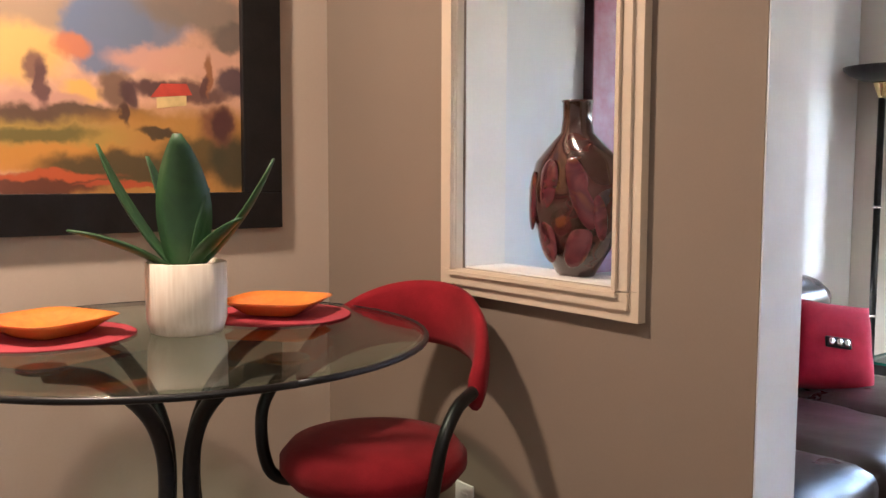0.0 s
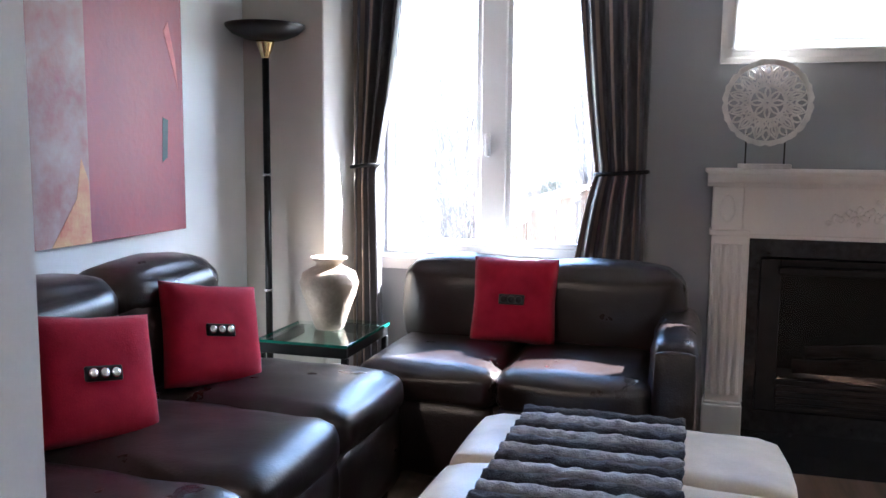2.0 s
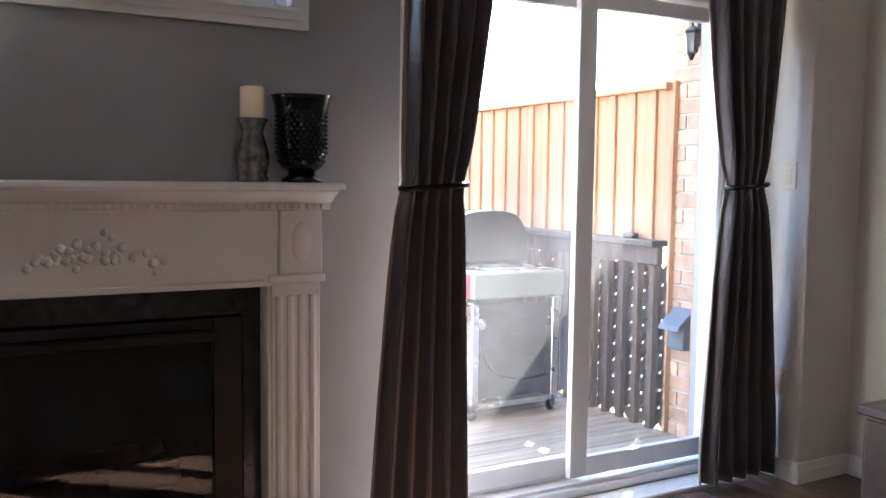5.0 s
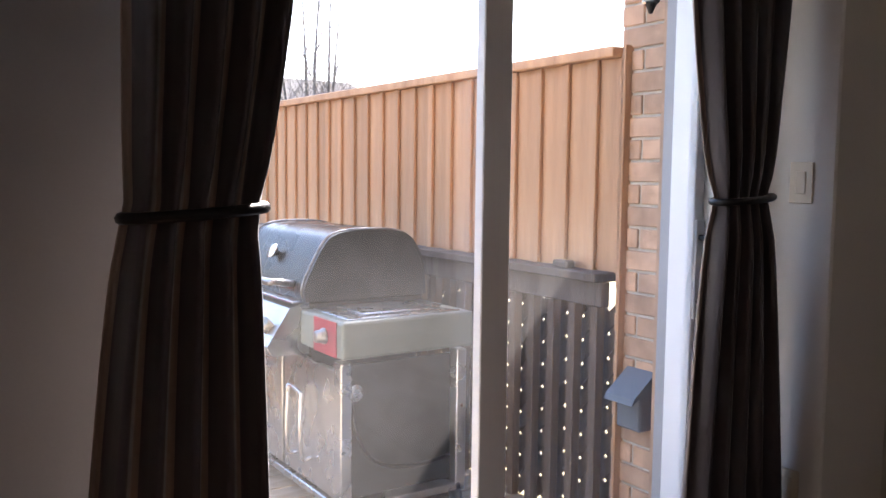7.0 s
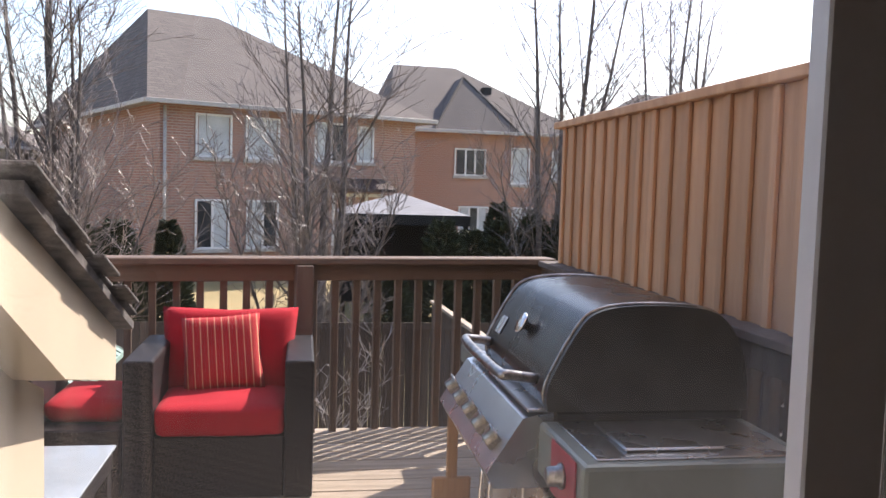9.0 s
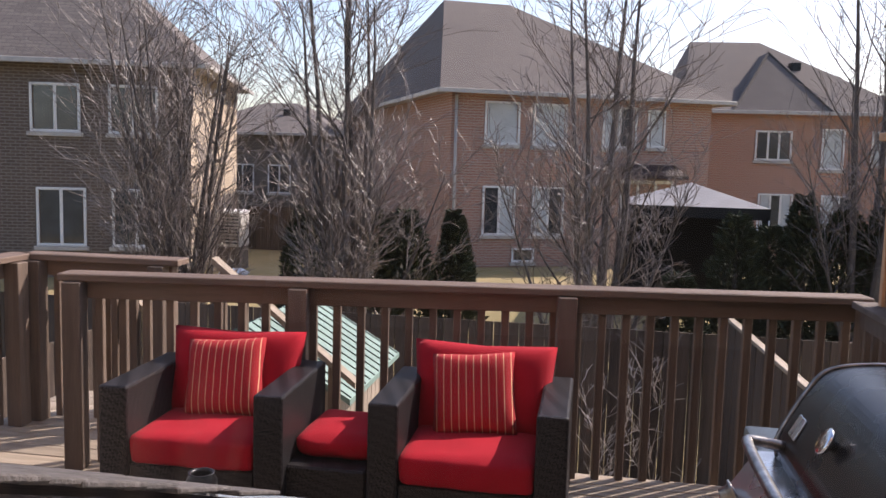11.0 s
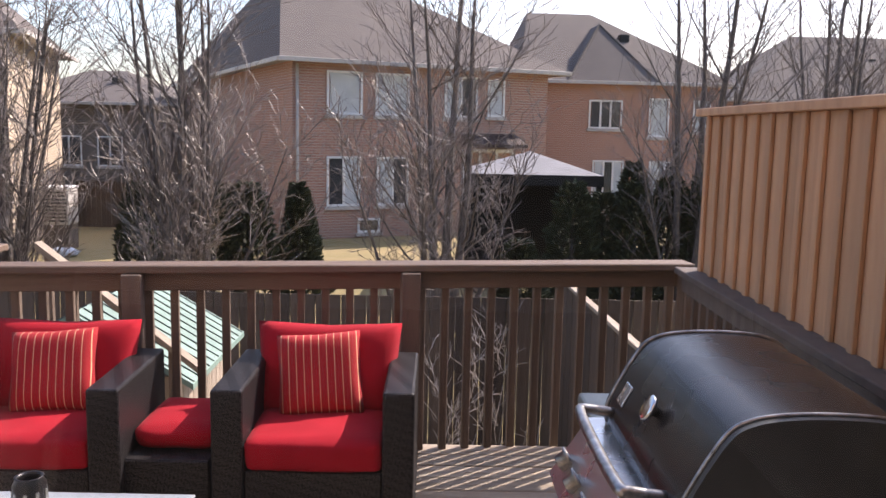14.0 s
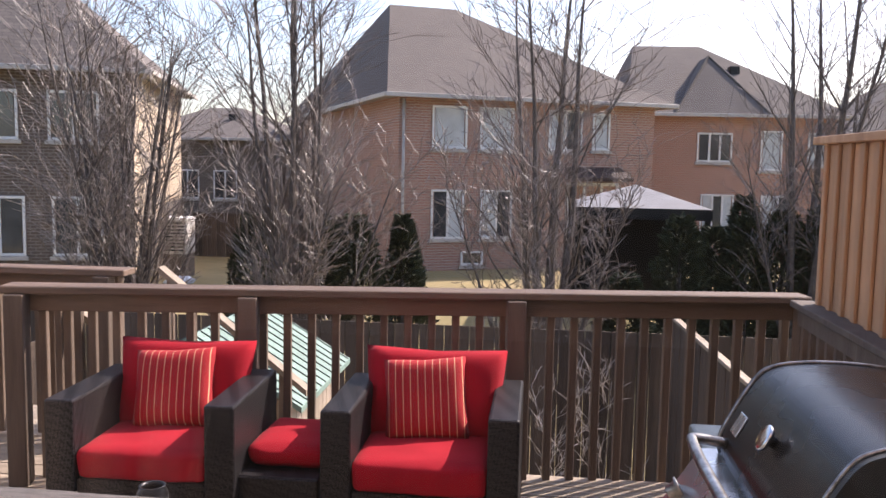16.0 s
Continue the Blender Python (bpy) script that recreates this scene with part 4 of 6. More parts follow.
# ---- curtains ----
def curtain(name, label, y, zt, zb, tz, top, tie, bot, n, tie_label="dark cord tieback"):
    th = thing(name, pose((bot[0] + bot[1]) / 2, y, zb), label, "curtain", "curtains")
    ox = (bot[0] + bot[1]) / 2
    me = bmesh.new()
    uvl = me.loops.layers.uv.new("uv")
    rows, cols = 44, n * 10
    def width(z):
        if z >= tz:
            t = (z - tz) / (zt - tz)
            k = t ** 0.75
            return [tie[i] + (top[i] - tie[i]) * k for i in (0, 1)]
        t = (tz - z) / (tz - zb)
        k = min(1, t * 1.15) ** 0.7
        return [tie[i] + (bot[i] - tie[i]) * k for i in (0, 1)]
    vs = []
    for r in range(rows + 1):
        z = zb + (zt - zb) * r / rows
        a, b = width(z)
        pinch = math.exp(-((z - tz) / 0.06) ** 2)
        line = []
        for c in range(cols + 1):
            u = c / cols
            amp = 0.036 * (1 - 0.55 * pinch) * (0.8 + 0.4 * noise.noise((u * 5, z * 0.6, n)))
            yy = amp * math.sin(2 * math.pi * n * u + 0.7 * math.sin(z * 1.3) + 0.5 * noise.noise((u * 4, z, 2)))
            line.append(me.verts.new((a + (b - a) * u - ox, yy, z - zb)))
        vs.append(line)
    for r in range(rows):
        for c in range(cols):
            f = me.faces.new((vs[r][c], vs[r][c + 1], vs[r + 1][c + 1], vs[r + 1][c]))
            for lp, (cc, rr) in zip(f.loops, ((c, r), (c + 1, r), (c + 1, r + 1), (c, r + 1))):
                lp[uvl].uv = (cc / cols, rr / rows)
    ob = part("panel", me, M_CURTAIN, th, "charcoal satin cloth with taupe stripes", True)
    so = ob.modifiers.new("thick", "SOLIDIFY")
    so.thickness = 0.004
    a, b = tie
    pts = [((a + b) / 2 - ox + (b - a + 0.02) / 2 * math.cos(q), 0.055 * math.sin(q), tz - zb + 0.008 * math.cos(q)) for q in [2 * math.pi * i / 20 for i in range(21)]]
    part("tieback", tube(pts, 0.010, 8), M_BLACK, th, tie_label, True)
    return th


curtain("curtain", "tied-back charcoal striped curtain beside the tall window", 0.07, 2.5, 0.02, 1.24, (-1.727, -1.41), (-1.724, -1.594), (-1.727, -1.565), 4)
curtain("curtain", "tied-back charcoal striped curtain between window and fireplace", 0.155, 2.5, 0.02, 1.22, (-0.64, -0.26), (-0.50, -0.27), (-0.68, -0.255), 4)
curtain("curtain", "tied-back charcoal striped curtain beside the mantel", -0.02, 2.5, 0.025, 1.245, (1.60, 1.975), (1.588, 1.80), (1.478, 1.835), 5)
curtain("curtain", "tied-back charcoal striped curtain at the pier", 0.08, 2.5, 0.025, 1.255, (2.90, 3.41), (3.10, 3.29), (3.0, 3.42), 5)

# ---- small wall fittings ----
sw = thing("light_switch", pose(3.438, 0.07, 1.30), "ivory wall switch plate on the pier", "switch")
part("plate", B((-0.006, 0, -0.036, 0.036, -0.058, 0.058), bevel=0.002), M_TRIM_CREAM, sw)
part("rocker", B((-0.010, -0.006, -0.016, 0.016, -0.032, 0.032), bevel=0.002), M_TRIM_CREAM, sw)
ol = thing("wall_outlet", pose(3.438, 0.07, 0.42), "ivory wall outlet on the pier", "outlet")
part("plate", B((-0.006, 0, -0.036, 0.036, -0.058, 0.058), bevel=0.002), M_TRIM_CREAM, ol)
part("socket", B((-0.009, -0.006, -0.016, 0.016, -0.034, -0.006), (-0.009, -0.006, -0.016, 0.016, 0.006, 0.034), bevel=0.002), M_TRIM_CREAM, ol)
ol = thing("wall_outlet", pose(-1.60, -3.341, 0.50), "ivory wall outlet under the wall opening", "outlet")
part("plate", B((-0.036, 0.036, -0.006, 0, -0.058, 0.058), bevel=0.002), M_TRIM, ol)
part("socket", B((-0.016, 0.016, -0.009, -0.006, -0.034, -0.006), (-0.016, 0.016, -0.009, -0.006, 0.006, 0.034), bevel=0.002), M_TRIM, ol)
fv = thing("floor_vent", pose(2.17, 0.055, 0.0), "pale metal floor register with cut scrollwork", "vent")
part("frame", B((-0.15, 0.15, -0.06, -0.048, 0, 0.006), (-0.15, 0.15, 0.048, 0.06, 0, 0.006), (-0.15, -0.135, -0.048, 0.048, 0, 0.006), (0.135, 0.15, -0.048, 0.048, 0, 0.006), bevel=0.0015), M_STEEL, fv)
part("backing", B((-0.135, 0.135, -0.048, 0.048, 0.0, 0.0015)), M_BLACK, fv)
for i in range(9):
    part("scroll", tube([(-0.12 + i * 0.03 + 0.014 * math.cos(q), 0.036 * math.sin(q), 0.004) for q in [2 * math.pi * k / 14 for k in range(15)]], 0.0028, 5), M_STEEL, fv)

cd = thing("blind_cord", pose(-1.805, 0.10, 1.60), "white window blind cord with a small tassel", "blind cord")
part("cord", tube([(0, 0, 0.16), (0, 0.0, 1.0)], 0.0025, 6), M_VINYL, cd)
part("tassel", lathe([(0.009, 0.07), (0.011, 0.08), (0.007, 0.15), (0.003, 0.165)], 12), M_VINYL, cd, smooth=True)

# ---- sofa against the side wall ----
def seam(a, b, r=0.006):
    return tube([a, b], r, 6)


sofa = thing("sofa", pose(-1.6, -1.9, 0), "dark brown leather sofa with three plump seats", "sofa", "leather sectional")
part("base", soft(-0.50, 0.50, -0.90, 0.88, 0.05, 0.36, 0.0, 0.03, 4), M_LEATHER, sofa, smooth=True)
for k, (y0, y1) in enumerate(((-0.89, -0.295), (-0.29, 0.285), (0.29, 0.89))):
    part("seat_cushion", soft(-0.32, 0.53, y0, y1, 0.34, 0.50, 0.022, 0.055, 12), M_LEATHER, sofa, smooth=True)
    part("seat_front", soft(0.40, 0.525, y0 + 0.004, y1 - 0.004, 0.07, 0.36, 0.012, 0.03, 6), M_LEATHER, sofa, smooth=True)
    part("back_cushion", soft(-0.50, -0.20, y0, y1, 0.44, 0.80, 0.035, 0.09, 12), M_LEATHER, sofa, smooth=True)
    part("head_roll", soft(-0.53, -0.24, y0 + 0.01, y1 - 0.01, 0.72, 0.90, 0.03, 0.08, 10), M_LEATHER, sofa, smooth=True)
part("back_frame", soft(-0.535, -0.42, -0.9, 0.88, 0.05, 0.80, 0.0, 0.03, 4), M_LEATHER, sofa, smooth=True)
part("arm", soft(-0.5, 0.50, -1.12, -0.90, 0.05, 0.66, 0.025, 0.09, 10), M_LEATHER, sofa, smooth=True)
for x in (-0.45, 0.45):
    for y in (-1.05, 0.83):
        part("foot", lathe([(0.025, 0), (0.03, 0.06)], 12), M_DARKWOOD, sofa, at=pose(x, y, 0))

love = thing("loveseat", pose(-0.65, -0.55, 0), "dark brown leather loveseat with one rolled arm under the window", "loveseat", "leather sectional")
part("base", soft(-0.64, 0.48, -0.38, 0.40, 0.05, 0.36, 0.0, 0.03, 4), M_LEATHER, love, smooth=True)
for x0, x1 in ((-0.645, -0.09), (-0.085, 0.475)):
    part("seat_cushion", soft(x0, x1, -0.43, 0.22, 0.34, 0.50, 0.022, 0.055, 12), M_LEATHER, love, smooth=True)
    part("seat_front", soft(x0 + 0.004, x1 - 0.004, -0.425, -0.30, 0.07, 0.36, 0.012, 0.03, 6), M_LEATHER, love, smooth=True)
    part("back_cushion", soft(x0 + 0.01, x1 + (0.09 if x1 > 0 else 0), 0.14, 0.42, 0.44, 0.825, 0.035, 0.065, 12), M_LEATHER, love, smooth=True)
part("back_frame", soft(-0.64, 0.60, 0.36, 0.45, 0.05, 0.74, 0.0, 0.03, 4), M_LEATHER, love, smooth=True)
part("arm", soft(0.475, 0.65, -0.41, 0.40, 0.05, 0.655, 0.012, 0.05, 10), M_LEATHER, love, smooth=True)
part("arm_panel", soft(0.49, 0.635, -0.425, -0.395, 0.06, 0.62, 0.006, 0.012, 4), M_LEATHER, love, smooth=True)
for x in (-0.6, 0.58):
    for y in (-0.36, 0.36):
        part("foot", lathe([(0.025, 0), (0.03, 0.06)], 12), M_DARKWOOD, love, at=pose(x, y, 0))


def pillow(name, label, m, s, d, material, group, badge=True, metal=None):
    th = thing(name, m, label, "cushion", group)
    part("cover", cover(s, s, d), material, th, smooth=True)
    if badge:
        tab(th, s, d, metal or M_CHROME)
    return th


def cover(sx, sz, d, sag=0.05, n=18):
    """A square pillow with pointed corners."""
    bm = bmesh.new()
    vs = {}
    for side in (1, -1):
        for i in range(n + 1):
            for j in range(n + 1):
                u, v = 2 * i / n - 1, 2 * j / n - 1
                if side == -1 and (i in (0, n) or j in (0, n)):
                    vs[side, i, j] = vs[1, i, j]
                    continue
                h = d / 2 * ((1 - u ** 4) * (1 - v ** 4)) ** 0.5
                k = 1 - sag * (1 - abs(u * v)) * max(abs(u), abs(v)) ** 4
                wr = 0.006 * noise.noise((u * 2.5, v * 2.5, side * 3))
                vs[side, i, j] = bm.verts.new((u * sx / 2 * k, side * -1 * (h + wr * (1 - max(abs(u), abs(v)))), sz / 2 + v * sz / 2 * k))
    for side in (1, -1):
        for i in range(n):
            for j in range(n):
                q = [vs[side, i, j], vs[side, i + 1, j], vs[side, i + 1, j + 1], vs[side, i, j + 1]]
                bm.faces.new(q if side == 1 else q[::-1])
    return bm


def tab(th, s, d, metal):
    bt = part("button_tab", B((-0.055, 0.055, -d / 2 - 0.008, -d / 2 + 0.004, s / 2 - 0.022, s / 2 + 0.022), bevel=0.004), M_BLACK, th, "dark tab with buttons")
    for i in (-1, 0, 1):
        b = lathe([(0.013, 0), (0.015, 0.004), (0.011, 0.008)], 14)
        part("button", b, metal, bt, at=Matrix.Translation((i * 0.033, -d / 2 - 0.008, s / 2)) @ Matrix.Rotation(radians(90), 4, "X"), smooth=True)


pillow("throw_pillow", "crimson square pillow with a buttoned tab on the sofa", pose(-1.62, -1.45, 0.495) @ Matrix.Rotation(radians(62), 4, "Z") @ Matrix.Rotation(radians(-24), 4, "X") @ Matrix.Rotation(radians(10), 4, "Y"), 0.38, 0.13, M_RED_FELT, "red pillows")
pillow("throw_pillow", "crimson square pillow with a buttoned tab on the sofa", pose(-1.62, -2.06, 0.495) @ Matrix.Rotation(radians(66), 4, "Z") @ Matrix.Rotation(radians(-24), 4, "X") @ Matrix.Rotation(radians(8), 4, "Y"), 0.38, 0.13, M_RED_FELT, "red pillows")
pillow("throw_pillow", "crimson square pillow with a dark tab on the loveseat", pose(-0.77, -0.50, 0.505) @ Matrix.Rotation(radians(-14), 4, "X"), 0.37, 0.12, M_RED_FELT, "red pillows", True, M_BLACK)

# ---- side table, vase, lamp ----
st = thing("side_table", pose(-1.655, -0.44, 0), "square glass-topped side table on a black metal frame", "side table")
part("glass_top", B((-0.215, 0.215, -0.265, 0.265, 0.478, 0.492), bevel=0.003), M_TABLE_GLASS, st, "clear glass top")
part("edge", B((-0.217, -0.2145, -0.265, 0.265, 0.479, 0.491), (0.2145, 0.217, -0.265, 0.265, 0.479, 0.491), (-0.2145, 0.2145, -0.267, -0.2645, 0.479, 0.491)), M_GLASS_EDGE, st, "green polished glass edge")
part("rim", B((-0.21, 0.21, -0.26, -0.235, 0.43, 0.477), (-0.21, 0.21, 0.235, 0.26, 0.43, 0.477), (-0.21, -0.185, -0.235, 0.235, 0.43, 0.477), (0.185, 0.21, -0.235, 0.235, 0.43, 0.477), bevel=0.003), M_BLACK, st)
part("lower_shelf", B((-0.18, 0.18, -0.23, 0.23, 0.14, 0.15), bevel=0.002), M_TABLE_GLASS, st)
for x in (-0.198, 0.198):
    for y in (-0.248, 0.248):
        part("leg", B((x - 0.014, x + 0.014, y - 0.014, y + 0.014, 0, 0.43), bevel=0.003), M_BLACK, st)
vz = thing("pottery_vase", pose(-1.655, -0.40, 0.4925), "round-shouldered cream pottery vase with a narrow neck", "vase")
part("body", lathe([(0.06, 0), (0.068, 0.008), (0.085, 0.06), (0.122, 0.16), (0.137, 0.22), (0.122, 0.265), (0.085, 0.285), (0.062, 0.295), (0.058, 0.31), (0.082, 0.328), (0.085, 0.334), (0.075, 0.334), (0.05, 0.31), (0.05, 0.29)], 36), M_POTTERY, vz, smooth=True)
part("rim", tube([(0.081 * math.cos(2 * math.pi * i / 36), 0.081 * math.sin(2 * math.pi * i / 36), 0.332) for i in range(37)], 0.006, 8), M_POTTERY, vz, "rolled pottery lip", True)
lamp = thing("floor_lamp", pose(-1.965, -0.40, 0), "black torchiere floor lamp with brass collars", "lamp")
part("base", lathe([(0.13, 0), (0.13, 0.012), (0.05, 0.03), (0.02, 0.05)]), M_BLACK, lamp, smooth=True)
part("pole", tube([(0, 0, 0.03), (0, 0, 1.78)], 0.0165, 14), M_BLACK, lamp, smooth=True)
for z in (0.65, 1.195):
    part("collar", lathe([(0.02, z), (0.022, z + 0.005), (0.02, z + 0.012)]), M_CHROME, lamp, smooth=True)
part("cup", lathe([(0.018, 1.735), (0.022, 1.75), (0.04, 1.80), (0.045, 1.815)]), M_BRASS, lamp, "bright brass cup", True)
part("bowl", lathe([(0.03, 1.81), (0.09, 1.82), (0.15, 1.845), (0.178, 1.872), (0.182, 1.885), (0.174, 1.885), (0.14, 1.858), (0.03, 1.825)], 40), M_BLACK, lamp, "black metal torchiere bowl", True)

# ---- ottoman and throw ----
ot = thing("ottoman", pose(-0.23, -1.72, 0), "large cream leather ottoman with rounded corners", "ottoman")
part("body", soft(-0.455, 0.455, -0.455, 0.455, 0.06, 0.36, 0.0, 0.06, 8), M_CREAM, ot, smooth=True)
for i in (0, 1):
    part("top_cushion", soft(-0.475 + 0.0 , 0.475, -0.475 + i * 0.477, 0.0 + i * 0.475, 0.33, 0.45, 0.012, 0.05, 12), M_CREAM, ot, smooth=True)
for x in (-0.4, 0.4):
    for y in (-0.4, 0.4):
        part("foot", lathe([(0.025, 0), (0.03, 0.065)], 12), M_DARKWOOD, ot, at=pose(x, y, 0))
th = thing("fur_throw", pose(-0.30, -1.72, 0.452), "ribbed grey faux fur throw spread over the ottoman", "throw")
nr = 14
for i in range(nr):
    y0 = 0.545 - i * 0.075
    bm = bmesh.new()
    cols, rws = 40, 6
    vs = []
    for r in range(rws + 1):
        ln = []
        for c in range(cols + 1):
            x = -0.255 + 0.51 * c / cols
            y = y0 - 0.0775 * r / rws
            bumpz = 0.022 * math.sin(math.pi * r / rws) ** 0.6 + 0.010 * noise.noise((x * 25, y * 40, 4)) + 0.004 * noise.noise((x * 80, y * 90, 8))
            z = 0.012 + bumpz
            if y > 0.46:
                z -= (y - 0.46) * 2.2
                y = 0.46 + (y - 0.46) * 0.45
            ln.append(bm.verts.new((x + 0.012 * noise.noise((y * 6, c * 0.05, 1)) + 0.008 * noise.noise((y * 60, 3, c // 39)), y, z)))
        vs.append(ln)
    for r in range(rws):
        for c in range(cols):
            bm.faces.new((vs[r][c], vs[r + 1][c], vs[r + 1][c + 1], vs[r][c + 1]))
    ob = part("fur_band", bm, M_FUR_D if i % 2 else M_FUR_L, th, smooth=True)
    so = ob.modifiers.new("thick", "SOLIDIFY")
    so.thickness = 0.012

# ---- abstract art on the side wall ----
M_ART_RED = mat("art_red", (0.30, 0.03, 0.05), 0.5, scale=4, var=0.3, bump=0.3, fine=40, second=(0.20, 0.035, 0.065))
M_ART_DUSK = mat("art_dusk", (0.26, 0.05, 0.06), 0.5, scale=5, var=0.3, bump=0.3, fine=30, second=(0.36, 0.30, 0.28))
M_ART_GOLD = mat("art_gold", (0.55, 0.40, 0.18), 0.5, scale=8, var=0.3, bump=0.3, second=(0.45, 0.12, 0.08))
art = thing("abstract_painting", pose(-2.149, -1.26, 0.985), "large unframed red abstract canvas on the wall", "painting")
part("canvas", B((0, 0.045, -1.07, 0.40, 0, 1.05), bevel=0.003), M_ART_RED, art)
part("dusky_field", B((0.0455, 0.0475, -0.80, -0.20, 0.001, 1.049)), M_ART_DUSK, art)
part("lilac_field", B((0.0455, 0.0475, -1.069, -0.801, 0.001, 1.049)), mat("art_lilac", (0.42, 0.27, 0.40), 0.5, scale=6, var=0.3, bump=0.3, fine=30, second=(0.36, 0.10, 0.16)), art, "lilac and rose brushwork")
part("maroon_side", B((-0.0005, 0.044, -1.0725, -1.0702, 0.001, 1.049)), mat("art_maroon", (0.06, 0.012, 0.025), 0.6, scale=9), art, "dark maroon canvas edge")
part("gold_patch", prism([(-0.40, 0.0), (-0.20, 0.0), (-0.205, 0.22), (-0.24, 0.30), (-0.27, 0.16), (-0.36, 0.05)], "x", 0.0478, 0.0490), M_ART_GOLD, art)
part("dark_stroke", prism([(0.24, 0.28), (0.275, 0.30), (0.285, 0.45), (0.25, 0.46)], "x", 0.0456, 0.0470), mat("art_ink", (0.03, 0.03, 0.045), 0.5, scale=20), art)
part("pale_stroke", prism([(0.27, 0.80), (0.33, 0.66), (0.36, 0.58), (0.345, 0.70), (0.30, 0.84)], "x", 0.0456, 0.0470), mat("art_coral", (0.55, 0.10, 0.11), 0.5, scale=20), art)

# ---- dining nook ----
TX, TY, TZ = -1.652, -4.07, 1.02
tb = thing("bistro_table", pose(TX, TY, 0), "round glass bistro table on curved black steel legs", "table")
part("glass_top", lathe([(0.49, TZ - 0.012), (0.508, TZ - 0.010), (0.512, TZ - 0.006), (0.508, TZ - 0.001), (0.49, TZ)], 72), M_TABLE_GLASS, tb, "clear round glass top", True)
part("dark_edge", tube([(0.512 * math.cos(2 * math.pi * i / 72), 0.512 * math.sin(2 * math.pi * i / 72), TZ - 0.007) for i in range(73)], 0.0062, 8), M_BLACK, tb, "dark polished rim", True)
for k in range(4):
    a = radians(20 + 90 * k)
    c, s = math.cos(a), math.sin(a)
    pts = curve_pts([(0.30 * c, 0.30 * s, 0.014), (0.22 * c, 0.22 * s, 0.16), (0.09 * c, 0.09 * s, 0.45), (0.035 * c, 0.035 * s, 0.68), (0.06 * c, 0.06 * s, 0.84), (0.17 * c, 0.17 * s, 0.95), (0.29 * c, 0.29 * s, 0.992)], 7)
    lg = part("leg", tube(pts, 0.017, 12), M_BLACK, tb, smooth=True)
    part("top_pad", lathe([(0.035, 0.996), (0.042, 1.0), (0.042, 1.006)], 16), M_BLACK, lg, at=pose(0.30 * c, 0.30 * s, 0))

bc = thing("bistro_chair", pose(-1.55, -3.655, 0) @ Matrix.Rotation(radians(-158), 4, "Z"), "bistro chair with a round red padded seat and wraparound back", "chair")
part("seat", lathe([(0.13, 0.655), (0.19, 0.66), (0.213, 0.69), (0.213, 0.715), (0.19, 0.742), (0.12, 0.757), (0.01, 0.760)], 40), M_RED_CHAIR, bc, "round padded red cloth seat", True)
bk = bmesh.new()
rows = []
for i in range(33):
    a = radians(188 + (352 - 188) * i / 32)
    e = abs(i - 16) / 16
    zt, zb = 1.085 - 0.17 * e ** 2.2, 0.925 - 0.09 * e ** 2.0
    rin, rout = 0.225, 0.262
    ring_ = []
    for q in range(10):
        w = 2 * math.pi * q / 10
        rad = (rin + rout) / 2 + (rout - rin) / 2 * math.cos(w)
        zz = (zt + zb) / 2 + (zt - zb) / 2 * (abs(math.sin(w)) ** 0.6) * (1 if math.sin(w) > 0 else -1)
        ring_.append(bk.verts.new((rad * math.cos(a), rad * math.sin(a) * 1.02, zz)))
    rows.append(ring_)
for r0, r1 in zip(rows, rows[1:]):
    for q in range(10):
        bk.faces.new((r0[q], r0[(q + 1) % 10], r1[(q + 1) % 10], r1[q]))
bk.faces.new(rows[0][::-1])
bk.faces.new(rows[-1])
part("backrest", bk, M_RED_CHAIR, bc, "wraparound padded red cloth backrest", True)
for s in (-1, 1):
    part("arm_tube", tube(curve_pts([(s * 0.243, -0.02, 0.88), (s * 0.243, 0.05, 0.86), (s * 0.24, 0.105, 0.80), (s * 0.225, 0.115, 0.70), (s * 0.20, 0.09, 0.645), (s * 0.12, 0.02, 0.635)], 7), 0.0145, 12), M_BLACK, bc, smooth=True)
for k in range(4):
    a = radians(45 + 90 * k)
    c, s = math.cos(a), math.sin(a)
    part("leg", tube(curve_pts([(0.09 * c, 0.09 * s, 0.655), (0.12 * c, 0.12 * s, 0.4), (0.21 * c, 0.21 * s, 0.008)], 6), 0.0135, 10), M_BLACK, bc, smooth=True)
part("footring", tube([(0.155 * math.cos(2 * math.pi * i / 32), 0.155 * math.sin(2 * math.pi * i / 32), 0.25) for i in range(33)], 0.009, 8), M_BLACK, bc, smooth=True)

pp = thing("potted_plant", pose(-1.643, -4.05, TZ + 0.001), "broad-leaved agave in a birch-patterned white pot", "plant")
part("pot", lathe([(0.060, 0), (0.072, 0.004), (0.080, 0.03), (0.081, 0.145), (0.077, 0.147), (0.074, 0.13), (0.02, 0.125)], 36), M_POT, pp, "white pot with birch grain", True)
part("soil", lathe([(0.072, 0.118), (0.074, 0.126), (0.03, 0.132)], 20), M_LOG, pp)
rg = random.Random(11)
view = math.atan2(-0.65, 1.7)
for k, (az, ln, lift, wd) in enumerate(((-105, 0.285, 86, 0.040), (-17, 0.29, 40, 0.017), (-45, 0.18, 50, 0.020), (163, 0.31, 44, 0.018), (188, 0.23, 33, 0.022), (-25, 0.18, 72, 0.016), (150, 0.25, 77, 0.017), (40, 0.25, 84, 0.024), (100, 0.24, 62, 0.022))):
    a = radians(az) + view + math.pi / 2
    bm = bmesh.new()
    pr = None
    for i in range(13):
        t = i / 12
        el = radians(lift) + 0.25 * t * (1 if lift < 60 else 0.4) * (1 if k % 2 else -0.6)
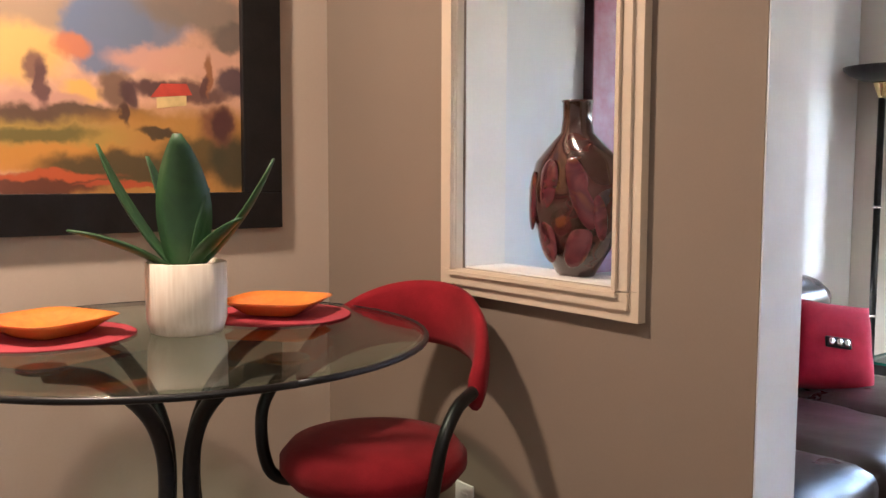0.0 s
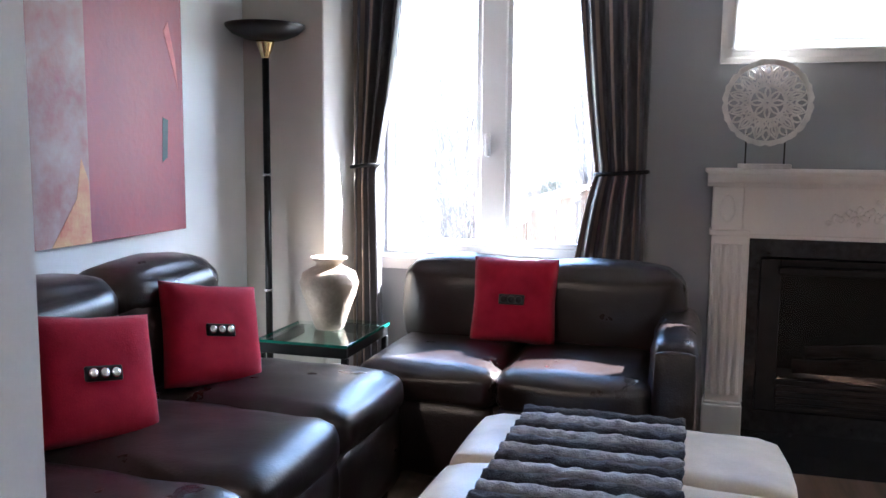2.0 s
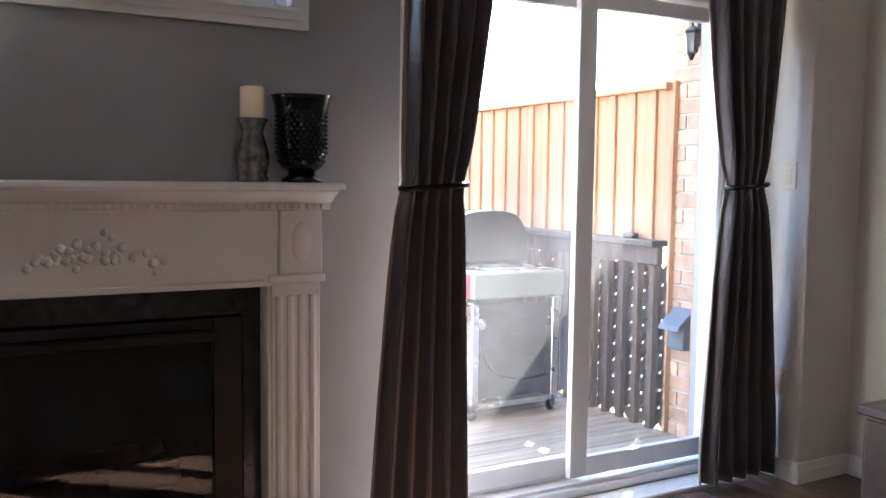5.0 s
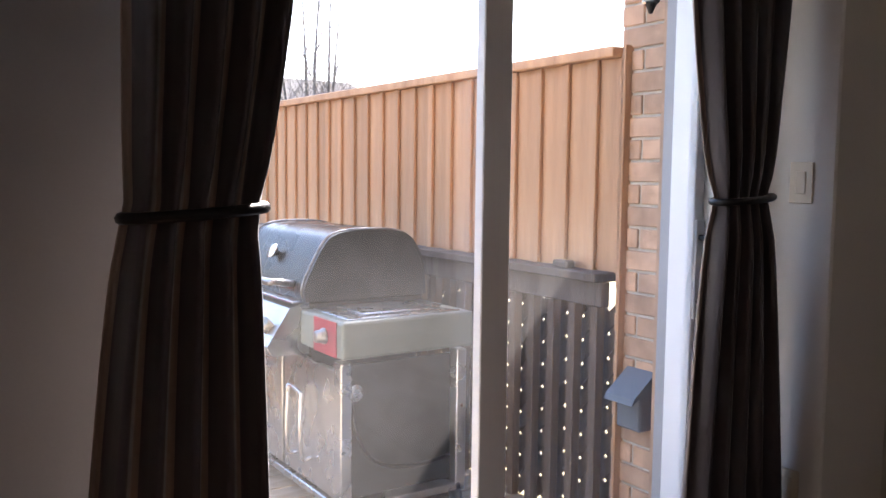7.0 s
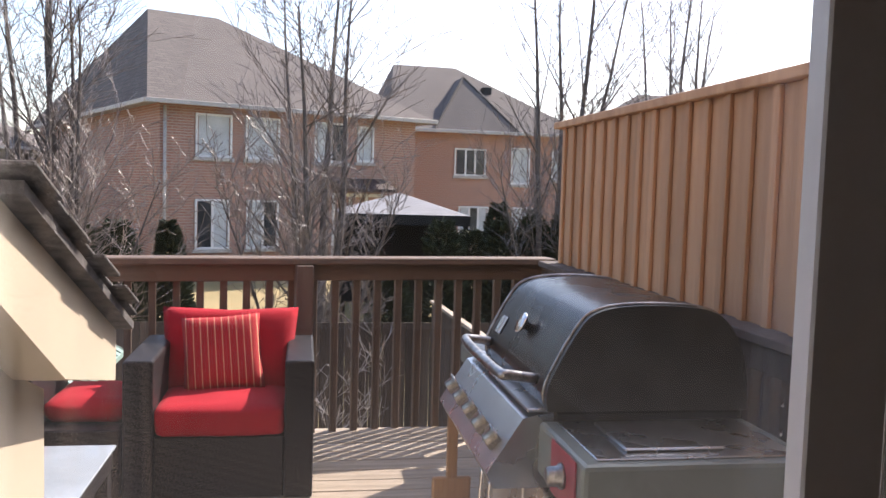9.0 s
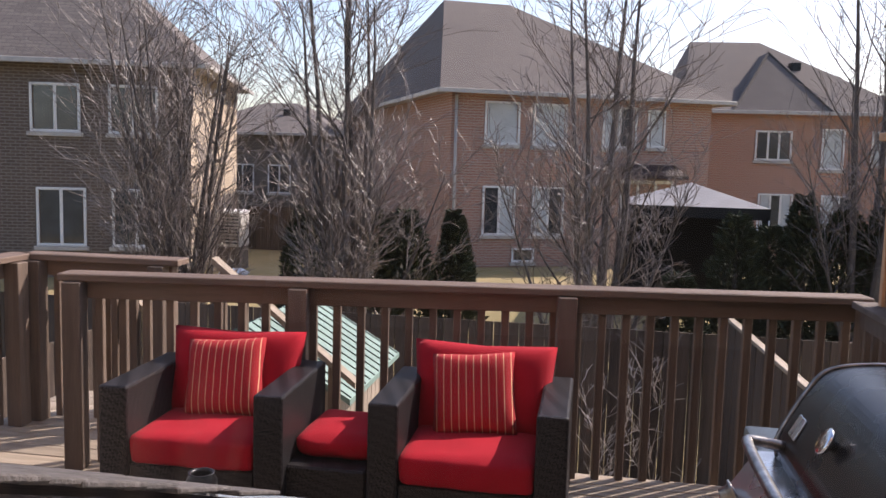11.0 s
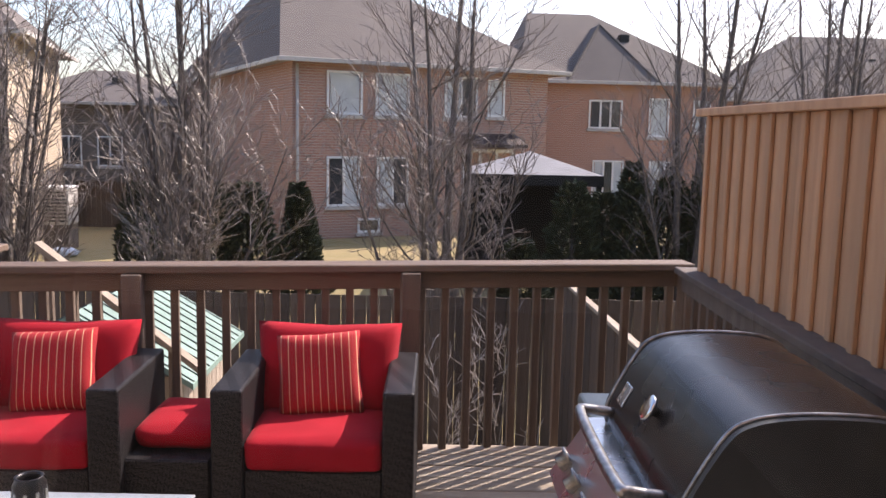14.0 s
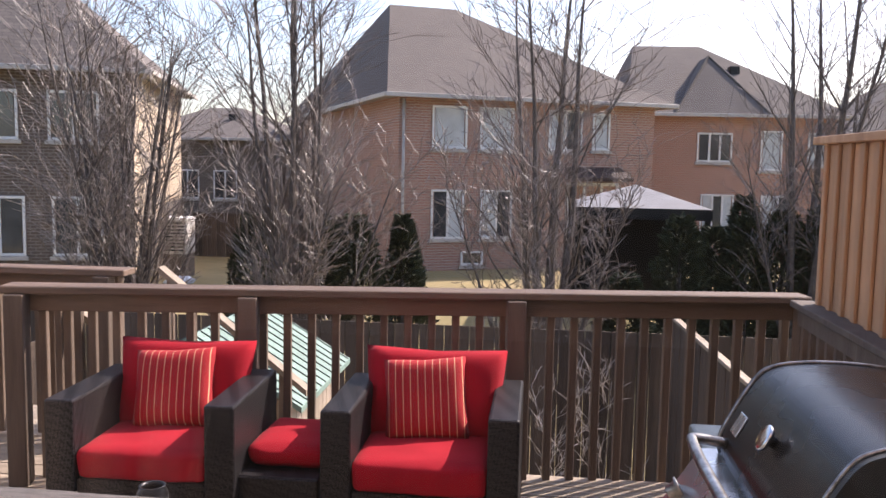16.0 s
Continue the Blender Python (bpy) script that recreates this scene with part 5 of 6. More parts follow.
        r = 0.012 + ln * t * math.cos(el)
        z = 0.12 + ln * t * math.sin(el)
        w = 1.35 * wd * (math.sin(math.pi * (0.12 + 0.86 * t)) ** 0.8) + 0.001
        c = Vector((r * math.cos(a), r * math.sin(a), z))
        sd = Vector((-math.sin(a), math.cos(a), 0))
        up = Vector((-math.sin(el) * math.cos(a), -math.sin(el) * math.sin(a), math.cos(el)))
        row = [bm.verts.new(c + sd * w + up * w * 0.35), bm.verts.new(c + sd * w * 0.5 + up * w * 0.05), bm.verts.new(c - up * w * 0.05), bm.verts.new(c - sd * w * 0.5 + up * w * 0.05), bm.verts.new(c - sd * w + up * w * 0.35)]
        if pr:
            for q in range(4):
                bm.faces.new((pr[q], pr[q + 1], row[q + 1], row[q]))
        pr = row
    ob = part("leaf", bm, M_LEAF, pp, smooth=True)
    so = ob.modifiers.new("thick", "SOLIDIFY")
    so.thickness = 0.003


def setting(x, y, rz):
    pm = thing("placemat", pose(x, y, TZ + 0.001, 0, 0, rz), "round dark red woven placemat on the glass table", "placemat", "place settings")
    part("mat", lathe([(0.165, 0), (0.168, 0.002), (0.165, 0.004), (0.01, 0.0042)], 44), M_MAT, pm, smooth=True)
    d = thing("square_dish", pose(x, y, TZ + 0.0056, 0, 0, rz), "shallow square dish with orange and red glaze", "dish", "place settings")
    bm = bmesh.new()
    rings = []
    for rr, z in ((0.055, 0.0), (0.065, 0.004), (0.098, 0.028), (0.112, 0.036), (0.108, 0.037), (0.09, 0.026), (0.058, 0.008), (0.01, 0.007)):
        rings.append([bm.verts.new((rr * (abs(math.cos(w)) ** 0.45) * (1 if math.cos(w) >= 0 else -1), rr * (abs(math.sin(w)) ** 0.45) * (1 if math.sin(w) >= 0 else -1), z)) for w in [2 * math.pi * i / 40 + 0.01 for i in range(40)]])
    for r0, r1 in zip(rings, rings[1:]):
        for i in range(40):
            bm.faces.new((r0[i], r0[(i + 1) % 40], r1[(i + 1) % 40], r1[i]))
    bm.faces.new(rings[0][::-1])
    bm.faces.new(rings[-1])
    part("body", bm, M_ORANGE, d, smooth=True)


setting(-1.76, -4.29, 25)
setting(-1.73, -3.80, 40)

dv = thing("glazed_vase", pose(-1.30, -3.268, 1.1162), "flattened bottle vase with swirling plum and black glaze", "vase")
bm = lathe([(0.045, 0), (0.055, 0.004), (0.10, 0.07), (0.135, 0.15), (0.140, 0.20), (0.120, 0.26), (0.07, 0.30), (0.038, 0.325), (0.033, 0.36), (0.034, 0.392), (0.037, 0.397), (0.030, 0.397), (0.027, 0.36)], 40)
for v in bm.verts:
    if v.co.z < 0.33:
        v.co.y *= 0.45 + 0.55 * max(0, (v.co.z - 0.28) / 0.05) if v.co.z > 0.28 else 0.45
part("body", bm, M_VASE_GLAZE, dv, smooth=True)
for k, (x, z, w, h, lean, m) in enumerate(((-0.035, 0.205, 0.036, 0.062, 0.2, M_VASE_PINK), (0.062, 0.19, 0.030, 0.085, -0.35, M_VASE_PINK), (-0.098, 0.17, 0.022, 0.070, 0.1, M_VASE_PINK), (-0.045, 0.085, 0.032, 0.060, -0.5, M_VASE_PINK), (0.048, 0.075, 0.032, 0.055, 0.4, M_VASE_PINK), (0.105, 0.14, 0.016, 0.055, -0.1, M_VASE_PINK))):
    bm = bmesh.new()
    bmesh.ops.create_uvsphere(bm, u_segments=18, v_segments=10, radius=1)
    R = 0.055 + 0.085 * math.sin(math.pi * min(1, z / 0.36) ** 0.9) ** 0.9
    prof = 0.45 * math.sqrt(max(0.0009, R * R - x * x)) - 0.001
    bmesh.ops.scale(bm, verts=bm.verts, vec=(w, 0.0085, h))
    bmesh.ops.rotate(bm, verts=bm.verts, cent=(0, 0, 0), matrix=Matrix.Rotation(x * 5, 3, "Z") @ Matrix.Rotation(lean, 3, "Y"))
    bmesh.ops.translate(bm, verts=bm.verts, vec=(x, -prof + 0.004, z))
    part("glaze_swirl", bm, m, dv, "rose and plum glaze swirl", True)

# landscape painting
lp = thing("landscape_painting", pose(-2.279, -4.25, 1.19), "framed sunset landscape with trees and a red-roofed farmhouse", "painting")
part("frame", B((0, 0.03, -0.75, 0.735, 0.0, 0.105), (0, 0.03, -0.75, 0.735, 0.80, 0.90), (0, 0.03, -0.75, -0.64, 0.105, 0.80), (0, 0.03, 0.615, 0.735, 0.105, 0.80), bevel=0.002), M_BLACK, lp, "wide flat black frame")


def painted(name, ground, *lists):
    """Soft brushed patches of colour on a canvas: place y, z, half sizes, colour, one over another."""
    m = mat(name, ground, 0.55, 0, 9, 0.12, 0.2, 50)
    n, l = m.node_tree.nodes, m.node_tree.links
    co = [x for x in n if x.bl_idname == "ShaderNodeTexCoord"][0]
    out = n["Principled BSDF"].inputs["Base Color"].links[0].from_socket
    where = co.outputs["Object"]
    for scale, much in ((9.0, 0.075), (45.0, 0.022)):
        tex, off = n.new("ShaderNodeTexNoise"), n.new("ShaderNodeVectorMath")
        tex.inputs["Scale"].default_value, tex.inputs["Detail"].default_value = scale, 3.0
        off.operation = "MULTIPLY_ADD"
        off.inputs[1].default_value = (much, much, much)
        l.new(co.outputs["Object"], tex.inputs["Vector"])
        l.new(tex.outputs["Color"], off.inputs[0])
        l.new(where, off.inputs[2])
        where = off.outputs[0]
    for y, z, ry, rz, c in [layer for part_list in lists for layer in part_list]:
        rel, size, k, mx = n.new("ShaderNodeVectorMath"), n.new("ShaderNodeVectorMath"), n.new("ShaderNodeMapRange"), n.new("ShaderNodeMix")
        rel.operation, size.operation = "MULTIPLY_ADD", "LENGTH"
        rel.inputs[1].default_value = (0, 1 / ry, 1 / rz)
        rel.inputs[2].default_value = (0, -(y + 0.048) / ry, -(z + 0.048) / rz)
        l.new(where, rel.inputs[0])
        l.new(rel.outputs[0], size.inputs[0])
        k.interpolation_type = "SMOOTHSTEP"
        soft_edge = 0.30 if ry > 0.1 and rz > 0.1 else 0.55
        k.inputs[1].default_value, k.inputs[2].default_value, k.inputs[3].default_value, k.inputs[4].default_value = 1.12, 1.12 - soft_edge, 0.0, 0.94
        l.new(size.outputs["Value"], k.inputs[0])
        mx.data_type = "RGBA"
        mx.inputs[7].default_value = (*[0.8 * v for v in c], 1)
        l.new(k.outputs[0], mx.inputs[0])
        l.new(out, mx.inputs[6])
        out = mx.outputs[2]
    l.new(out, n["Principled BSDF"].inputs["Base Color"])
    return m


SKY = [(0.000, 0.572, 0.338, 0.089, (0.42, 0.3, 0.2)), (0.029, 0.453, 0.140, 0.089, (0.85, 0.52, 0.16)), (0.249, 0.518, 0.118, 0.104, (0.16, 0.22, 0.36)), (0.337, 0.558, 0.162, 0.067, (0.19, 0.23, 0.33)), (0.483, 0.606, 0.191, 0.067, (0.25, 0.2, 0.16)), (0.586, 0.540, 0.073, 0.052, (0.16, 0.13, 0.11)), (0.161, 0.480, 0.059, 0.037, (0.65, 0.22, 0.1)), (0.396, 0.466, 0.162, 0.047, (0.7, 0.38, 0.28)), (0.176, 0.367, 0.059, 0.044, (0.85, 0.5, 0.12)), (0.088, 0.333, 0.132, 0.037, (0.6, 0.33, 0.25)), (0.498, 0.465, 0.118, 0.041, (0.7, 0.4, 0.28))]
LAND = [(0.440, 0.383, 0.176, 0.030, (0.14, 0.07, 0.06)), (0.608, 0.417, 0.088, 0.038, (0.09, 0.055, 0.07)), (0.132, 0.301, 0.323, 0.033, (0.1, 0.06, 0.035)), (0.513, 0.102, 0.500, 0.244, (0.5, 0.25, 0.045)), (0.044, 0.241, 0.279, 0.062, (0.45, 0.3, 0.06)), (0.073, 0.254, 0.162, 0.027, (0.16, 0.13, 0.035)), (0.088, 0.194, 0.250, 0.044, (0.62, 0.28, 0.045)), (0.278, 0.169, 0.250, 0.050, (0.07, 0.055, 0.02)), (0.469, 0.210, 0.103, 0.056, (0.12, 0.085, 0.025)), (0.593, 0.190, 0.096, 0.092, (0.05, 0.05, 0.025)), (0.059, 0.124, 0.221, 0.036, (0.12, 0.03, 0.018)), (0.103, 0.145, 0.176, 0.015, (0.55, 0.11, 0.03))]
WOODS = [(0.293, 0.125, 0.147, 0.010, (0.5, 0.09, 0.03)), (0.374, 0.264, 0.081, 0.016, (0.06, 0.04, 0.02)), (0.076, 0.416, 0.038, 0.047, (0.22, 0.11, 0.085)), (0.088, 0.382, 0.019, 0.062, (0.13, 0.06, 0.06)), (0.267, 0.377, 0.050, 0.062, (0.19, 0.11, 0.07)), (0.300, 0.361, 0.029, 0.050, (0.09, 0.045, 0.05)), (0.275, 0.308, 0.012, 0.038, (0.08, 0.04, 0.03)), (0.516, 0.435, 0.013, 0.056, (0.32, 0.13, 0.05)), (0.505, 0.406, 0.013, 0.030, (0.12, 0.05, 0.05)), (0.366, 0.384, 0.050, 0.024, (0.12, 0.06, 0.055)), (0.542, 0.296, 0.066, 0.071, (0.24, 0.1, 0.05)), (0.551, 0.293, 0.041, 0.062, (0.085, 0.03, 0.03))]
part("canvas", B((0.004, 0.010, -0.64, 0.615, 0.105, 0.80)), painted("sunset_landscape_paint", (0.62, 0.36, 0.24), SKY, LAND, WOODS), lp, "brushed sunset sky over fields and trees")
part("farmhouse", prism([(0.372, 0.333), (0.455, 0.345), (0.455, 0.372), (0.372, 0.362)], "x", 0.0101, 0.0106), mat("painted_cream", (0.65, 0.50, 0.22), 0.6, scale=20), lp)
part("farm_roof", prism([(0.355, 0.362), (0.472, 0.374), (0.456, 0.404), (0.385, 0.400)], "x", 0.0107, 0.0111), mat("painted_roof_red", (0.50, 0.06, 0.035), 0.6, scale=20), lp)

# ---- console at the east wall ----
co = thing("media_console", pose(3.49, -1.15, 0), "dark espresso wood low cabinet with metal bar pulls", "cabinet")
part("body", B((-0.20, 0.25, -0.72, 0.72, 0.06, 0.42), bevel=0.004), M_DARKWOOD, co)
part("top", B((-0.225, 0.25, -0.74, 0.74, 0.42, 0.455), bevel=0.006), M_DARKWOOD, co)
part("plinth", B((-0.17, 0.21, -0.70, 0.70, 0, 0.06)), M_DARKWOOD, co)
for i in range(3):
    y0 = -0.70 + i * 0.47
    d = part("door", B((-0.216, -0.201, y0, y0 + 0.46, 0.08, 0.405), bevel=0.003), M_DARKWOOD, co)
    part("handle", tube(curve_pts([(-0.216, y0 + 0.10, 0.34), (-0.24, y0 + 0.12, 0.34), (-0.24, y0 + 0.34, 0.34), (-0.216, y0 + 0.36, 0.34)], 5), 0.006, 8), M_CHROME, d, "chrome bar pull", True)

# ---- unseen ceiling lights: one inferred over the dining nook, two added behind ----
# The second and third are fill for the dark room; no lamp known there.
for k, (x, y, w, c) in enumerate(((-1.68, -4.62, 1.55, (1.0, 0.72, 0.50)), (0.5, -4.6, 0.5, (1.0, 0.78, 0.58)), (2.6, -6.2, 0.3, (1.0, 0.88, 0.75)))):
    cl = thing("ceiling_light", pose(x, y, CEIL), "unseen round recessed ceiling downlight with a white trim", "ceiling light", "downlights")
    part("trim_ring", lathe([(0.062, -0.004), (0.085, -0.006), (0.09, -0.0005)], 32), M_VINYL, cl, smooth=True)
    ceiling_spot("downlight", x, y, CEIL - 0.006, w, c, "")

# ---- deck furniture ----
def deck_chair(name, label, x, y):
    th = thing(name, pose(x, y, DZ + 0.001), label, "armchair", "wicker armchairs")
    for s in (-1, 1):
        part("arm", B((s * 0.395, s * 0.27, 0.0, 0.64, 0.0, 0.60), bevel=0.012, seg=2), M_WICKER, th)
    part("front_apron", B((-0.27, 0.27, 0.015, 0.06, 0.0, 0.27), bevel=0.006), M_WICKER, th)
    part("seat_base", B((-0.27, 0.27, 0.06, 0.56, 0.14, 0.27), bevel=0.006), M_WICKER, th)
    bk = B((-0.268, 0.268, 0.565, 0.638, 0.0, 0.60), bevel=0.012, seg=2)
    part("back", bk, M_WICKER, th)
    part("seat_cushion", soft(-0.268, 0.268, 0.005, 0.56, 0.265, 0.40, 0.014, 0.03, 16), M_RED_OUT, th, "thick bright red seat cushion", True)
    bc_ = part("back_cushion", cover(0.64, 0.43, 0.20, 0.07), M_RED_OUT, th, "plump bright red back cushion", True, at=pose(0, 0.45, 0.335) @ Matrix.Rotation(radians(-16), 4, "X"))
    return th


c2 = deck_chair("wicker_armchair", "dark woven wicker armchair with bright red cushions", 1.665, 3.20)
copy_thing(c2, pose(0.53, 3.17, DZ + 0.001) @ Matrix.Rotation(radians(2), 4, "Z"))
pillow("striped_pillow", "red outdoor pillow with fine cream stripes", pose(1.66, 3.52, 0.415) @ Matrix.Rotation(radians(4), 4, "Z") @ Matrix.Rotation(radians(-24), 4, "X") @ Matrix.Rotation(radians(-4), 4, "Y"), 0.36, 0.13, M_STRIPE, "striped pillows", False)
pillow("striped_pillow", "red outdoor pillow with fine cream stripes", pose(0.53, 3.49, 0.415) @ Matrix.Rotation(radians(4), 4, "Z") @ Matrix.Rotation(radians(-24), 4, "X") @ Matrix.Rotation(radians(-4), 4, "Y"), 0.36, 0.13, M_STRIPE, "striped pillows", False)
ott = thing("wicker_ottoman", pose(1.085, 3.24, DZ + 0.001), "dark wicker footstool with a red cushion between the armchairs", "footstool")
part("body", B((-0.17, 0.17, 0.0, 0.52, 0.0, 0.30), bevel=0.008), M_WICKER, ott)
part("cushion", soft(-0.168, 0.168, 0.10, 0.52, 0.30, 0.395, 0.012, 0.04, 10), M_RED_OUT, ott, "bright red flat cushion", True)
ct = thing("patio_table", pose(0.90, 2.36, DZ + 0.001), "low wicker patio table with a glass top", "table")
part("glass_top", B((-0.45, 0.45, -0.36, 0.36, 0.385, 0.395), bevel=0.003), mat("frosted_table_glass", (0.30, 0.34, 0.37), 0.12, scale=3, var=0.1, bump=0.01, spec=0.8), ct, "pale reflective glass top")
part("frame", B((-0.44, 0.44, -0.35, 0.35, 0.31, 0.383), bevel=0.006), M_WICKER, ct)
for x in (-0.4, 0.4):
    for y in (-0.31, 0.31):
        part("leg", B((x - 0.035, x + 0.035, y - 0.035, y + 0.035, 0, 0.31), bevel=0.006), M_WICKER, ct)
ln = thing("table_lantern", pose(0.885, 2.55, DZ + 0.397), "small black pierced metal candle lantern", "lantern")
part("cup", lathe([(0.045, 0), (0.05, 0.005), (0.05, 0.10), (0.04, 0.12), (0.044, 0.125), (0.036, 0.125), (0.034, 0.11), (0.044, 0.095), (0.044, 0.01)], 24), M_BLACK, ln, smooth=True)
for i in range(9):
    a = 2 * math.pi * i / 9
    part("slot", B((0.0485, 0.0525, -0.006, 0.006, 0.025, 0.085), bevel=0.001), M_MERCURY, ln, at=Matrix.Rotation(a, 4, "Z"))

M_PADDLE = grain("paddle_wood", (0.42, 0.25, 0.13), (0.28, 0.15, 0.08), 0.6, "z", 3.0, 0.0, 0.2)

# ---- gas grill ----
gr = thing("gas_grill", pose(2.62, 1.27, DZ), "black gas grill with steel trim, side shelves and cabinet doors", "grill")
part("cabinet", B((0.04, 0.52, 0.36, 1.08, 0.09, 0.60), bevel=0.004), M_BLACK, gr)
for x in (0.0, 0.50):
    for y in (0.03, 1.04):
        lg = part("upright", B((x, x + 0.045, y, y + 0.06, 0.06, 0.62), bevel=0.004), M_STEEL, gr, "brushed steel upright")
for x in (0.02, 0.52):
    for y in (0.06, 1.07):
        part("caster", tube([(x - 0.012, y, 0.032), (x + 0.012, y, 0.032)], 0.031, 16), M_BLACK, gr, smooth=True)
part("side_panel", B((0.05, 0.50, 0.075, 0.085, 0.10, 0.60), bevel=0.002), M_CASTING, gr, "dark recessed side panel")
part("bottom_shelf", B((0.0, 0.54, 0.03, 1.10, 0.06, 0.09), bevel=0.004), M_STEEL, gr)
for y0 in (0.10, 0.58):
    d = part("door", B((0.01, 0.035, y0, y0 + 0.46, 0.10, 0.58), bevel=0.004), M_STEEL, gr, "stainless cabinet door")
    part("handle", tube(curve_pts([(0.01, y0 + 0.20, 0.20), (-0.035, y0 + 0.19, 0.22), (-0.04, y0 + 0.19, 0.44), (-0.035, y0 + 0.20, 0.46), (-0.035, y0 + 0.30, 0.47), (-0.04, y0 + 0.31, 0.44), (-0.04, y0 + 0.31, 0.22), (0.01, y0 + 0.30, 0.20)], 5), 0.008, 8), M_CHROME, d, smooth=True)
part("firebox", B((0.02, 0.54, 0.34, 1.10, 0.60, 0.80), bevel=0.01), M_CASTING, gr)
part("near_shelf", B((-0.02, 0.54, -0.02, 0.34, 0.64, 0.775), bevel=0.012, seg=2), M_GREYGREEN, gr, "grey-green side shelf")
part("shelf_liner", B((0.02, 0.50, 0.01, 0.31, 0.775, 0.780), bevel=0.002), M_STEEL, gr)
part("burner_lid", B((0.10, 0.34, 0.05, 0.27, 0.7805, 0.79), bevel=0.004), M_STEEL, gr)
part("far_shelf", B((-0.02, 0.54, 1.10, 1.44, 0.70, 0.775), bevel=0.012, seg=2), M_GREYGREEN, gr)
part("control_panel", prism([(0.02, 0.80), (-0.06, 0.78), (-0.15, 0.64), (-0.13, 0.60), (0.02, 0.60)], "y", 0.34, 1.10), M_STEEL, gr, "angled steel control panel")
part("red_band", prism([(-0.022, 0.77), (-0.026, 0.77), (-0.026, 0.645), (-0.022, 0.645)], "y", 0.02, 0.20), M_REDPLASTIC, gr, "red shelf control plate")
tilt = Matrix.Rotation(radians(-123), 4, "Y")
for i in range(5):
    m = Matrix.Translation((-0.105, 0.42 + i * 0.15, 0.715)) @ tilt
    k = part("knob", lathe([(0.036, 0), (0.036, 0.006), (0.027, 0.010), (0.024, 0.036), (0.018, 0.04)], 20), M_WORN, gr, "dull steel control knob", True, at=m)
part("knob", lathe([(0.030, 0), (0.030, 0.006), (0.024, 0.010), (0.022, 0.034), (0.016, 0.038)], 20), M_WORN, gr, "dull steel control knob", True, at=Matrix.Translation((-0.026, 0.11, 0.71)) @ Matrix.Rotation(radians(-90), 4, "Y"))
prof = [(0.0, 0.80), (-0.005, 0.86), (0.03, 0.95), (0.085, 1.055), (0.13, 1.09), (0.20, 1.105), (0.30, 1.108), (0.40, 1.10), (0.46, 1.075), (0.50, 1.02), (0.53, 0.93), (0.54, 0.80)]
prof = [(p.x, 0.80 + (p.z - 0.80) * 0.885) for p in curve_pts([(a, 0, b) for a, b in prof], 4)]
lid = part("lid", prism(prof, "y", 0.355, 1.045), M_LID, gr, "domed black enamel lid")
for y0, y1 in ((0.325, 0.355), (1.045, 1.075)):
    part("lid_end", prism([(a, b) for a, b in prof], "y", y0, y1), M_CASTING, gr, "grey cast lid end")
for y in (0.352, 1.048):
    part("lid_band", tube([(a, y, b + 0.001) for a, b in prof[1:-1]], 0.006, 8), M_WORN, lid, "worn steel trim band", True)
tl = Matrix.Translation((0.045, 0.70, 0.955)) @ Matrix.Rotation(radians(-62), 4, "Y")
part("thermometer", lathe([(0.014, 0), (0.014, 0.018), (0.030, 0.021), (0.033, 0.03), (0.029, 0.033), (0.008, 0.032)], 28), M_CHROME, lid, "chrome lid thermometer", True, at=tl)
part("badge", B((-0.03, 0.03, -0.03, 0.03, 0, 0.006), bevel=0.002), M_STEEL, lid, at=Matrix.Translation((0.024, 0.95, 0.92)) @ Matrix.Rotation(radians(-62), 4, "Y"))
hd = part("lid_handle", tube(curve_pts([(0.0, 0.44, 0.86), (-0.075, 0.44, 0.87), (-0.095, 0.47, 0.87), (-0.10, 0.71, 0.87), (-0.095, 0.95, 0.87), (-0.075, 0.98, 0.87), (0.0, 0.98, 0.86)], 6), 0.0145, 12), M_WORN, lid, "tubular worn steel handle", True)
part("shelf_lip", B((-0.05, 0.02, 0.34, 1.10, 0.795, 0.806), bevel=0.003), M_STEEL, gr)
part("hose", tube(curve_pts([(0.05, 0.06, 0.50), (0.06, 0.02, 0.36), (0.14, 0.02, 0.24), (0.30, 0.02, 0.20), (0.48, 0.05, 0.20)], 7), 0.009, 8), M_BLACK, gr, "rubber gas hose", True)
part("regulator", lathe([(0.03, 0), (0.032, 0.02), (0.018, 0.03)], 16), M_STEEL, gr, at=Matrix.Translation((0.07, 0.07, 0.50)) @ Matrix.Rotation(radians(90), 4, "X"))
pd = thing("wooden_paddle", pose(2.50, 2.27, 0.235), "pale wooden grill paddle hanging from the grill shelf", "paddle")
part("blade", B((-0.065, 0.065, -0.01, 0.01, 0.0, 0.19), bevel=0.006), M_PADDLE, pd)
part("shaft", B((-0.018, 0.018, -0.009, 0.009, 0.188, 0.42), bevel=0.004), M_PADDLE, pd)

# utility box on the brick
ub = thing("utility_box", pose(3.419, 0.63, 0.46), "grey plastic weatherproof box on the brick wall", "utility box")
part("body", B((-0.06, 0.0, -0.055, 0.055, 0.0, 0.15), bevel=0.006), M_BOXGREY, ub)
part("hood", prism([(-0.11, 0.10), (-0.10, 0.12), (0.0, 0.20), (0.0, 0.15), (-0.06, 0.13)], "y", -0.065, 0.065), M_BOXGREY, ub)

wl = thing("wall_lantern", pose(3.35, 0.575, 1.86), "black outdoor wall lantern on the brick return", "wall lamp")
part("backplate", B((0.055, 0.068, -0.03, 0.03, 0.04, 0.16), bevel=0.004), M_BLACK, wl)
